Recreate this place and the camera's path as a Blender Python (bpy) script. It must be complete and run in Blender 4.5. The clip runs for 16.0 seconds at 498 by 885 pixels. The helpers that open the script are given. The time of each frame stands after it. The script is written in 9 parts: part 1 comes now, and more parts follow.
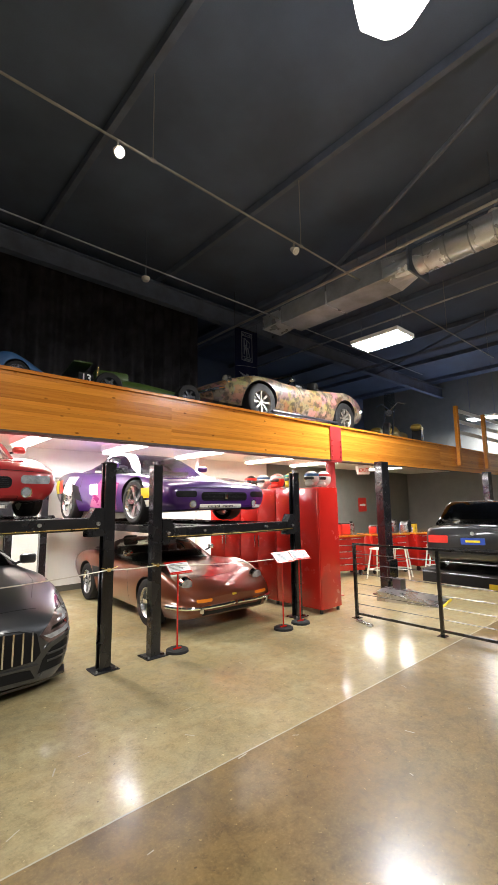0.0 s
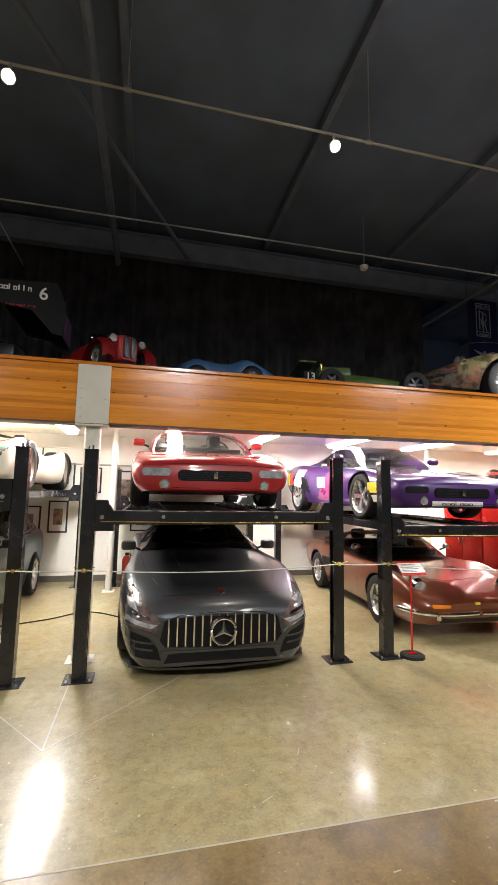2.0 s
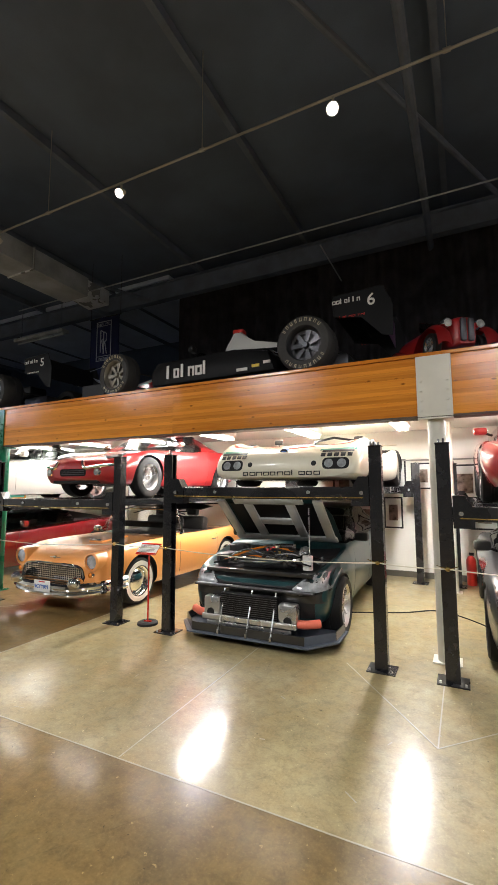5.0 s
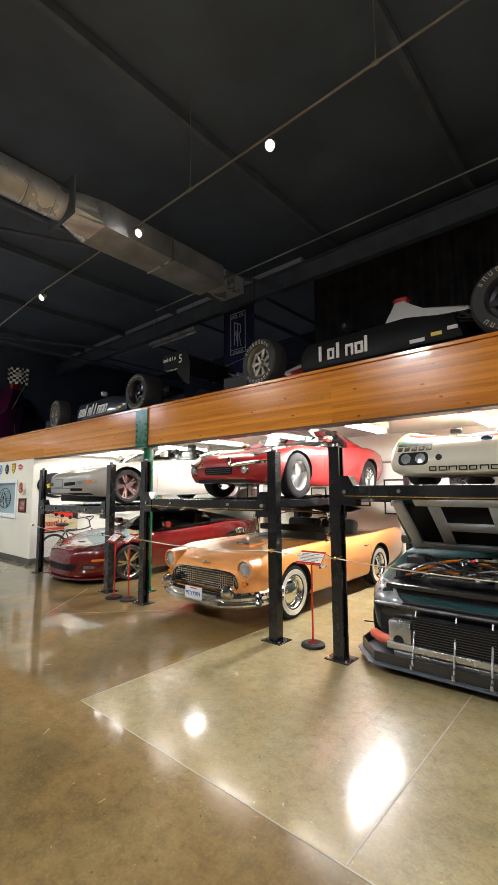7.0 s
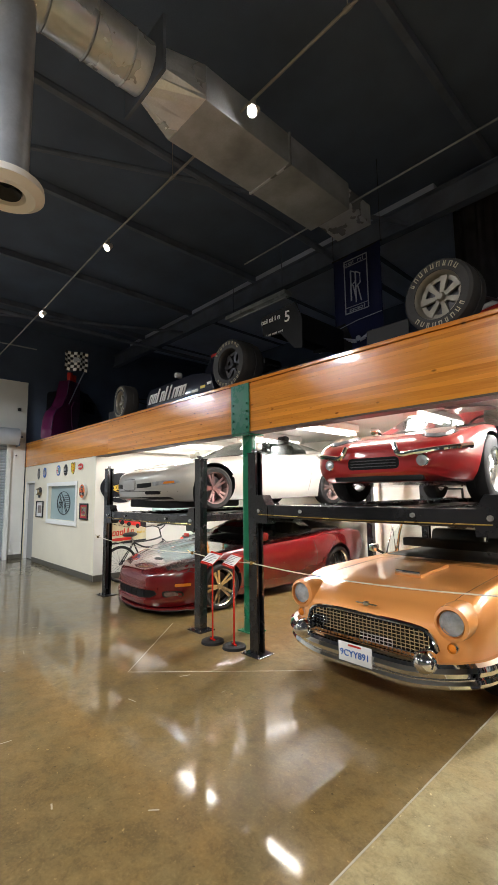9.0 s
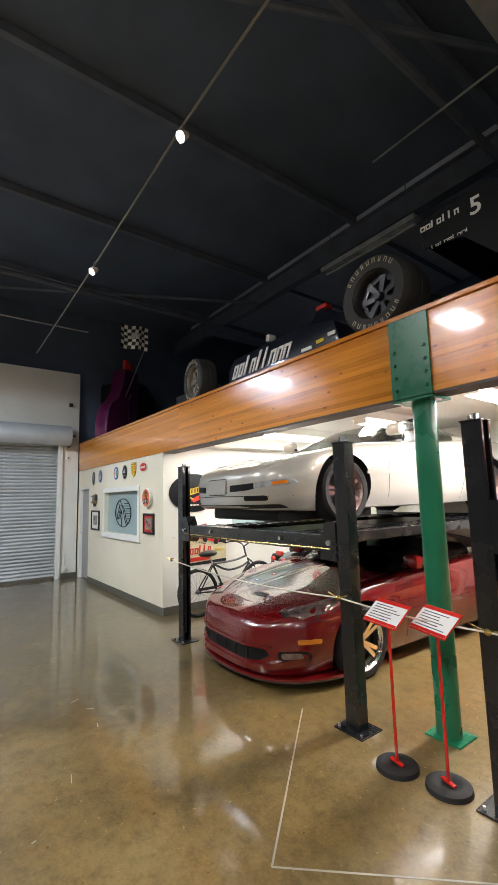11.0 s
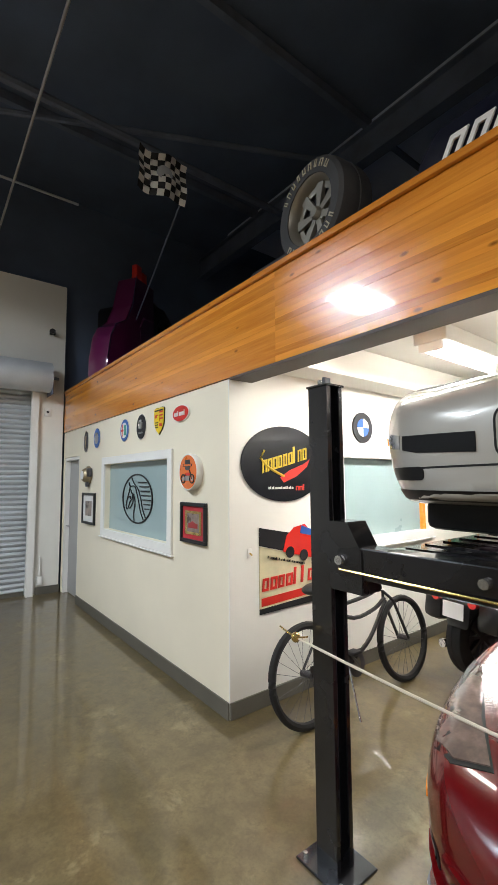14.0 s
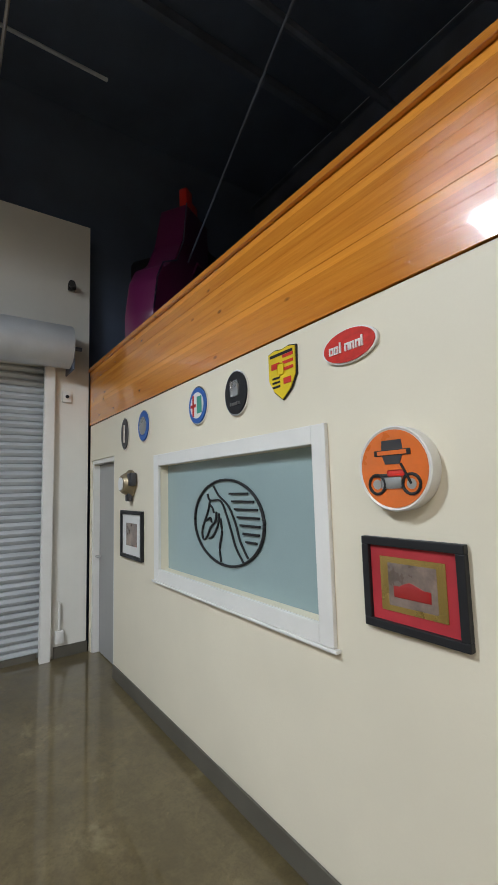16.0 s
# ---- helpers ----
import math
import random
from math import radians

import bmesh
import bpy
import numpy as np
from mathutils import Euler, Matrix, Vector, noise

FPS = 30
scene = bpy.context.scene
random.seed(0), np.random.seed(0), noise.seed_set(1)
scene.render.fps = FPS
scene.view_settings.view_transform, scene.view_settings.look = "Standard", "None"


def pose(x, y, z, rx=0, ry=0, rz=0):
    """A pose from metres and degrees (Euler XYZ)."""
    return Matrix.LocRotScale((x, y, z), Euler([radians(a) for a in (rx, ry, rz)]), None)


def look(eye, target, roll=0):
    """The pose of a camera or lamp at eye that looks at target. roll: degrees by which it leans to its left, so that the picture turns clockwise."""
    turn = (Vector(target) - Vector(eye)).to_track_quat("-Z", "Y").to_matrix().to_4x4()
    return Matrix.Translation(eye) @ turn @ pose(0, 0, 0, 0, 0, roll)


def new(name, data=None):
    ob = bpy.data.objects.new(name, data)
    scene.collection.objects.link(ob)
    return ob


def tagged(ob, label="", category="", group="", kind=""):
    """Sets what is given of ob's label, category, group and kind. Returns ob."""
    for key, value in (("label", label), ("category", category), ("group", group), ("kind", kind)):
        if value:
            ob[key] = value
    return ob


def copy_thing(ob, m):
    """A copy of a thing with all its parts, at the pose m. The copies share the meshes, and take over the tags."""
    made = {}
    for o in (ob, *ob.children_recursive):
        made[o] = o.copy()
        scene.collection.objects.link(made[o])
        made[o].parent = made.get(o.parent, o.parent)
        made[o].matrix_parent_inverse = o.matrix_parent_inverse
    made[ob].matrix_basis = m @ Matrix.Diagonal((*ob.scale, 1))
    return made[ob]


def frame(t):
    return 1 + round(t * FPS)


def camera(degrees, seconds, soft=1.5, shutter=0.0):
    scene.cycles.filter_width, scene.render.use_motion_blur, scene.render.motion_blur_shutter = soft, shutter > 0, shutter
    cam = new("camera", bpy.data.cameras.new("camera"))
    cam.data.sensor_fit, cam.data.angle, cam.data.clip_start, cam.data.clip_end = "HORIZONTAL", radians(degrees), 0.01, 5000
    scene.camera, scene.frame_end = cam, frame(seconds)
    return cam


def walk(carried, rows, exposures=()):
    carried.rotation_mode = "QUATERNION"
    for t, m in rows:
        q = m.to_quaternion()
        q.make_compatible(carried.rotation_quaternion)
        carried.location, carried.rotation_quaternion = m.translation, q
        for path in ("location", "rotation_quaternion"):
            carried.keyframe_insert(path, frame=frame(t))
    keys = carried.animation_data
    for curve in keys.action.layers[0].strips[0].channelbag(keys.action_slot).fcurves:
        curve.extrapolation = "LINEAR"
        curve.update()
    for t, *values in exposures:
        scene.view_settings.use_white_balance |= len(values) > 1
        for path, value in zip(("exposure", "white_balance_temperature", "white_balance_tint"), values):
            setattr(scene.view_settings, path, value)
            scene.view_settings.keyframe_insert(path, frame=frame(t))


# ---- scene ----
cam = camera(59.9, 16.0)
PATH = [
    (0, (0.228, -0.131, 1.643), (1.554, 1.339, 1.923), -0.8),
    (0.5, (0.277, -0.088, 1.684), (1.407, 1.542, 1.94), -0.3),
    (1, (0.309, -0.06, 1.711), (1.211, 1.71, 1.948), 0.3),
    (1.5, (0.297, -0.071, 1.701), (0.958, 1.802, 1.938), 0.8),
    (2, (0.219, -0.052, 1.711), (0.669, 1.883, 1.942), 1.0),
    (2.5, (0.179, -0.052, 1.722), (0.407, 1.923, 1.941), 0.9),
    (3, (0.125, -0.063, 1.727), (0.134, 1.925, 1.94), 0.7),
    (3.5, (0.039, -0.091, 1.698), (-0.153, 1.887, 1.922), 0.6),
    (4, (-0.017, -0.075, 1.691), (-0.426, 1.87, 1.913), 0.7),
    (4.5, (-0.075, -0.02, 1.687), (-0.719, 1.86, 1.904), 0.4),
    (5, (-0.144, -0.006, 1.701), (-1.027, 1.777, 1.906), -0.2),
    (5.2, (-0.176, 0.01, 1.71), (-1.149, 1.746, 1.91), -0.6),
    (7.3, (-1.437, 0.479, 1.672), (-2.764, 1.96, 1.883), -0.1),
    (7.5, (-1.674, 0.559, 1.684), (-3.017, 2.026, 1.892), -0.0),
    (8, (-2.201, 0.766, 1.645), (-3.586, 2.193, 1.861), -0.2),
    (8.5, (-2.754, 0.921, 1.673), (-4.176, 2.309, 1.897), -0.6),
    (9, (-3.266, 1.06, 1.679), (-4.715, 2.42, 1.905), -0.7),
    (9.5, (-3.803, 1.269, 1.681), (-5.279, 2.597, 1.919), -0.9),
    (10, (-4.299, 1.361, 1.685), (-5.806, 2.654, 1.916), -0.8),
    (10.2, (-4.505, 1.416, 1.676), (-6.035, 2.682, 1.917), -0.9),
    (12.3, (-7.074, 2.416, 1.743), (-8.702, 3.555, 1.97), -1.5),
    (12.5, (-7.291, 2.482, 1.754), (-8.916, 3.628, 1.959), -1.3),
    (13, (-7.853, 2.634, 1.725), (-9.459, 3.811, 1.909), -0.8),
    (13.5, (-8.387, 2.734, 1.696), (-9.98, 3.93, 1.87), -0.5),
    (14, (-8.948, 2.875, 1.66), (-10.529, 4.088, 1.834), -0.4),
    (14.5, (-9.495, 3.038, 1.679), (-11.071, 4.257, 1.856), -0.4),
    (15, (-10.042, 3.137, 1.692), (-11.621, 4.353, 1.864), -0.6),
    (15.5, (-10.579, 3.285, 1.692), (-12.171, 4.481, 1.879), -1.2),
    (16, (-11.102, 3.331, 1.676), (-12.721, 4.487, 1.885), -1.6),
]
walk(cam, [(t, look(eye, target, roll)) for t, eye, target, roll in PATH], [(0, 0.0), (14.5, 0.0), (16, -0.22)])

from mathutils.bvhtree import BVHTree


# ---- light ----
world = bpy.data.worlds.new("world")
scene.world = world
world.use_nodes = True
world.node_tree.nodes["Background"].inputs[0].default_value = (0.8, 0.88, 1.0, 1)
world.node_tree.nodes["Background"].inputs[1].default_value = 0.02


def area_lamp(name, m, sx, sy, watts, colour=(1, 1, 1)):
    la = bpy.data.lights.new(name, "AREA")
    la.shape, la.size, la.size_y, la.energy, la.color = "RECTANGLE", sx, sy, watts, colour
    ob = new(name, la)
    ob.matrix_world = m
    return ob


def spot_lamp(name, m, watts, angle, colour=(1, 1, 1), radius=0.05):
    la = bpy.data.lights.new(name, "SPOT")
    la.energy, la.spot_size, la.spot_blend, la.color, la.shadow_soft_size = watts, radians(angle), 0.6, colour, radius
    ob = new(name, la)
    ob.matrix_world = m
    return ob


BAY_LAMPS = [(-10.6, 6.6), (-9.0, 7.0), (-7.4, 6.6), (-5.8, 7.0), (-4.2, 6.6), (-2.6, 7.0), (-1.0, 6.6), (0.6, 7.0), (2.15, 7.0), (3.7, 7.0), (5.3, 7.0), (7.3, 7.0), (8.9, 7.0), (12.0, 7.0)]
for bx, by in BAY_LAMPS:
    area_lamp("bay_light", pose(bx, by, 2.585), 0.22, 1.5, (70 if bx < -8 else 140) if bx < 6 else 75, (1.0, 0.985, 0.96))
    area_lamp("bay_front_light", pose(bx, 5.25, 2.70), 0.9, 0.12, 13 if bx < 6 else 8, (1.0, 0.95, 0.85))
HALL_LAMPS = [(6.95, 3.75, 4.45), (-12.87, 1.35, 4.32), (1.0, -2.2, 5.2), (-5.0, -1.8, 5.2), (-9.6, -1.0, 5.2), (7.0, -1.0, 5.2), (16.2, 5.4, 4.45)]
for hx, hy, hz in HALL_LAMPS:
    cool = hx < -12
    area_lamp("hall_light", pose(hx, hy, hz - 0.03), 0.50, 0.86, 185 if cool else (190 if hx < -8 else 280), (0.78, 0.89, 1.0) if cool else (0.98, 0.98, 0.98))
SPOTS = [(4.45, 0), (1.86, 1), (-1.045, 1), (-3.56, 1), (-5.80, 1), (-8.75, 1), (-11.45, 1)]
for sx, on in SPOTS:
    if on:
        spot_lamp("track_spot_light", look((sx, 3.52, 5.04), (sx + 0.1, 2.4, 0.0)), 60, 80, (1.0, 0.9, 0.76), 0.04)


# ---- materials ----
def nodes_of(name):
    m = bpy.data.materials.new(name)
    m.use_nodes = True
    nt = m.node_tree
    return m, nt, nt.nodes["Principled BSDF"]


def mixrgb(nt, fac, a, b, kind="MIX"):
    n = nt.nodes.new("ShaderNodeMix")
    n.data_type, n.blend_type = "RGBA", kind
    for sock, v in ((n.inputs[0], fac), (n.inputs[6], a), (n.inputs[7], b)):
        if hasattr(v, "links"):
            nt.links.new(v, sock)
        else:
            sock.default_value = v if isinstance(v, (int, float)) else (*v[:3], 1)
    return n.outputs[2]


def noise_node(nt, scale, detail=4, rough=0.55, stretch=None, coords="Object", distort=0):
    tc = nt.nodes.new("ShaderNodeTexCoord")
    mp = nt.nodes.new("ShaderNodeMapping")
    if stretch:
        mp.inputs["Scale"].default_value = stretch
    nt.links.new(tc.outputs[coords], mp.inputs[0])
    n = nt.nodes.new("ShaderNodeTexNoise")
    n.inputs["Scale"].default_value, n.inputs["Detail"].default_value, n.inputs["Roughness"].default_value = scale, detail, rough
    n.inputs["Distortion"].default_value = distort
    nt.links.new(mp.outputs[0], n.inputs["Vector"])
    return n.outputs["Fac"]


def ramp(nt, v, lo, hi, a=0.0, b=1.0):
    n = nt.nodes.new("ShaderNodeMapRange")
    n.inputs[1].default_value, n.inputs[2].default_value, n.inputs[3].default_value, n.inputs[4].default_value = lo, hi, a, b
    nt.links.new(v, n.inputs[0])
    return n.outputs[0]


def bump(nt, b, v, strength=0.2, dist=0.01):
    n = nt.nodes.new("ShaderNodeBump")
    n.inputs["Strength"].default_value, n.inputs["Distance"].default_value = strength, dist
    nt.links.new(v, n.inputs["Height"])
    nt.links.new(n.outputs[0], b.inputs["Normal"])


def surface(name, col, rough=0.5, metal=0.0, vary=0.15, scale=3.0, fine=60.0, bumps=0.05, coat=0.0, rvary=0.08):
    m, nt, b = nodes_of(name)
    big, small = noise_node(nt, scale), noise_node(nt, fine, 2)
    dark = tuple(c * (1 - vary) for c in col)
    light = tuple(min(1, c * (1 + vary)) for c in col)
    c = mixrgb(nt, ramp(nt, big, 0.35, 0.65), dark, light)
    c = mixrgb(nt, ramp(nt, small, 0.3, 0.7, 0, 0.25), c, dark)
    nt.links.new(c, b.inputs["Base Color"])
    nt.links.new(ramp(nt, big, 0.3, 0.7, max(0, rough - rvary), min(1, rough + rvary)), b.inputs["Roughness"])
    b.inputs["Metallic"].default_value = metal
    b.inputs["Coat Weight"].default_value = coat
    b.inputs["Coat Roughness"].default_value = 0.04
    if bumps:
        bump(nt, b, small, bumps, 0.002)
    return m


def paint(name, col, metal=0.0, rough=0.35):
    m, nt, b = nodes_of(name)
    dust = noise_node(nt, 5, 5)
    c = mixrgb(nt, ramp(nt, dust, 0.4, 0.75, 0, 0.008), col, (0.45, 0.42, 0.38))
    nt.links.new(c, b.inputs["Base Color"])
    b.inputs["Metallic"].default_value = metal
    b.inputs["Roughness"].default_value = rough
    b.inputs["Coat Weight"].default_value = 1.0
    nt.links.new(ramp(nt, dust, 0.3, 0.8, 0.02, 0.10), b.inputs["Coat Roughness"])
    return m


def glow(name, col, strength):
    m, nt, b = nodes_of(name)
    b.inputs["Base Color"].default_value = (0.8, 0.8, 0.8, 1)
    b.inputs["Emission Color"].default_value = (*col, 1)
    b.inputs["Emission Strength"].default_value = strength
    return m


def glass(name, tint, rough=0.02):
    m = bpy.data.materials.new(name)
    m.use_nodes = True
    nt = m.node_tree
    nt.nodes.clear()
    out = nt.nodes.new("ShaderNodeOutputMaterial")
    tr, gl, mx, fr = (nt.nodes.new(k) for k in ("ShaderNodeBsdfTransparent", "ShaderNodeBsdfGlossy", "ShaderNodeMixShader", "ShaderNodeFresnel"))
    tr.inputs[0].default_value = (*tint, 1)
    gl.inputs["Roughness"].default_value = rough
    fr.inputs[0].default_value = 1.5
    nt.links.new(fr.outputs[0], mx.inputs[0]), nt.links.new(tr.outputs[0], mx.inputs[1]), nt.links.new(gl.outputs[0], mx.inputs[2])
    nt.links.new(mx.outputs[0], out.inputs[0])
    return m


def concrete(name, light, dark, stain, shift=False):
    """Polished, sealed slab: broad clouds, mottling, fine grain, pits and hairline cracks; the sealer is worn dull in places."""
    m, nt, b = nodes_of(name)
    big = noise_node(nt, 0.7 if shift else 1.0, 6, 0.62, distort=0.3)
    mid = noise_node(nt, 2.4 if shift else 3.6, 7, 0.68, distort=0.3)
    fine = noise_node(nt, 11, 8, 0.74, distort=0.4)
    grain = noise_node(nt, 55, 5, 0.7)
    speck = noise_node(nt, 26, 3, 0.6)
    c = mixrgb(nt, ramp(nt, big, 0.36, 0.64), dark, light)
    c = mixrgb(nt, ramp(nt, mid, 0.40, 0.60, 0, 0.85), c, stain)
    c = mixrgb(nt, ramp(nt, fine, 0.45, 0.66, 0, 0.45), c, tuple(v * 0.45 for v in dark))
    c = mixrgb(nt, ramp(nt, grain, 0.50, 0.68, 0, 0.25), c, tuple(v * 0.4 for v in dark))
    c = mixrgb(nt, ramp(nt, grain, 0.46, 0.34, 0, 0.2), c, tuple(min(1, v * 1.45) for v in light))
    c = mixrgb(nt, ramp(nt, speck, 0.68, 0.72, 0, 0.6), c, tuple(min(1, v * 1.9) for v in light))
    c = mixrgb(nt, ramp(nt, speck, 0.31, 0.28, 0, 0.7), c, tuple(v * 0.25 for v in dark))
    geo = nt.nodes.new("ShaderNodeNewGeometry")
    vo = nt.nodes.new("ShaderNodeTexVoronoi")
    vo.feature = "DISTANCE_TO_EDGE"
    vo.inputs["Scale"].default_value = 0.55
    warp = mixrgb(nt, 0.35, geo.outputs["Position"], mid, "ADD")
    nt.links.new(warp, vo.inputs["Vector"])
    crack = ramp(nt, vo.outputs["Distance"], 0.0, 0.003, 0.22, 0)
    c = mixrgb(nt, crack, c, tuple(v * 0.35 for v in dark))
    coat = ramp(nt, mid, 0.35, 0.65, 0.035 if shift else 0.08, 0.10 if shift else 0.20)
    if shift:
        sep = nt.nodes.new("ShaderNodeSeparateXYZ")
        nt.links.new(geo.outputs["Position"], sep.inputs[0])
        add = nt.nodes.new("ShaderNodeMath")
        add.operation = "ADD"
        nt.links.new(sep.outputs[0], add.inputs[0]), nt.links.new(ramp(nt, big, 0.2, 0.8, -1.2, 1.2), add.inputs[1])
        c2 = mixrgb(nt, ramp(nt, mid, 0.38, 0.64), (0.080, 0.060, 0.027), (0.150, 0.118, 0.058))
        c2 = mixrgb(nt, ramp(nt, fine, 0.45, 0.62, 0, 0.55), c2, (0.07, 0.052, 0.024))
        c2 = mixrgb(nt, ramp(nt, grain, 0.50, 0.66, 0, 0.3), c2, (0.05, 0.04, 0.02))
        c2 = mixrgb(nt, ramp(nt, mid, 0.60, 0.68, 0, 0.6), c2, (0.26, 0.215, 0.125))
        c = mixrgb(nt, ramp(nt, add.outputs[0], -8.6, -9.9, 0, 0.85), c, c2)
        worn = ramp(nt, add.outputs[0], -5.0, -1.5, 0, 0.13)
        tot = nt.nodes.new("ShaderNodeMath")
        tot.operation = "ADD"
        nt.links.new(coat, tot.inputs[0]), nt.links.new(worn, tot.inputs[1])
        coat = tot.outputs[0]
    nt.links.new(c, b.inputs["Base Color"])
    nt.links.new(ramp(nt, mid, 0.3, 0.7, 0.30, 0.5), b.inputs["Roughness"])
    b.inputs["Specular IOR Level"].default_value = 0.3
    b.inputs["Coat Weight"].default_value = 1.0 if shift else 0.65
    if shift:
        nt.links.new(ramp(nt, add.outputs[0], -5.0, -1.5, 1.0, 0.45), b.inputs["Coat Weight"])
    nt.links.new(coat, b.inputs["Coat Roughness"])
    bump(nt, b, fine, 0.10, 0.003)
    return m


def wood(name, light, dark, rough=0.16):
    m, nt, b = nodes_of(name)
    oi = nt.nodes.new("ShaderNodeObjectInfo")
    grain = noise_node(nt, 6, 8, 0.65, (0.35, 3, 7), distort=0.5)
    fine = noise_node(nt, 30, 4, 0.6, (0.15, 3, 12))
    c = mixrgb(nt, ramp(nt, grain, 0.35, 0.68), light, dark)
    c = mixrgb(nt, ramp(nt, fine, 0.45, 0.7, 0, 0.22), c, dark)
    tone = mixrgb(nt, oi.outputs["Random"], tuple(v * 0.55 for v in dark), tuple(min(1, v * 1.25) for v in light))
    c = mixrgb(nt, 0.42, c, tone)
    tc = nt.nodes.new("ShaderNodeTexCoord")
    mp = nt.nodes.new("ShaderNodeMapping")
    mp.inputs["Scale"].default_value = (4.0, 1, 9)
    nt.links.new(tc.outputs["Object"], mp.inputs[0])
    vo = nt.nodes.new("ShaderNodeTexVoronoi")
    vo.inputs["Scale"].default_value = 1.0
    nt.links.new(mp.outputs[0], vo.inputs["Vector"])
    c = mixrgb(nt, ramp(nt, vo.outputs["Distance"], 0.05, 0.12, 0.8, 0), c, tuple(v * 0.22 for v in dark))
    nt.links.new(c, b.inputs["Base Color"])
    b.inputs["Roughness"].default_value = rough
    b.inputs["Coat Weight"].default_value = 0.9
    nt.links.new(ramp(nt, fine, 0.3, 0.7, 0.03, 0.09), b.inputs["Coat Roughness"])
    bump(nt, b, fine, 0.22, 0.003)
    return m


def collage(name):
    m, nt, b = nodes_of(name)
    tc = nt.nodes.new("ShaderNodeTexCoord")
    vo = nt.nodes.new("ShaderNodeTexVoronoi")
    vo.inputs["Scale"].default_value = 6.5
    vo.distance = "CHEBYCHEV"
    nt.links.new(tc.outputs["Object"], vo.inputs["Vector"])
    hsv = nt.nodes.new("ShaderNodeHueSaturation")
    hsv.inputs["Saturation"].default_value, hsv.inputs["Value"].default_value = 0.75, 0.42
    nt.links.new(vo.outputs["Color"], hsv.inputs["Color"])
    c = mixrgb(nt, 0.68, hsv.outputs[0], (0.24, 0.115, 0.025))
    c = mixrgb(nt, ramp(nt, noise_node(nt, 9, 6), 0.46, 0.60, 0, 0.85), c, (0.022, 0.016, 0.010))
    nt.links.new(c, b.inputs["Base Color"])
    b.inputs["Roughness"].default_value, b.inputs["Coat Weight"].default_value = 0.4, 0.6
    return m


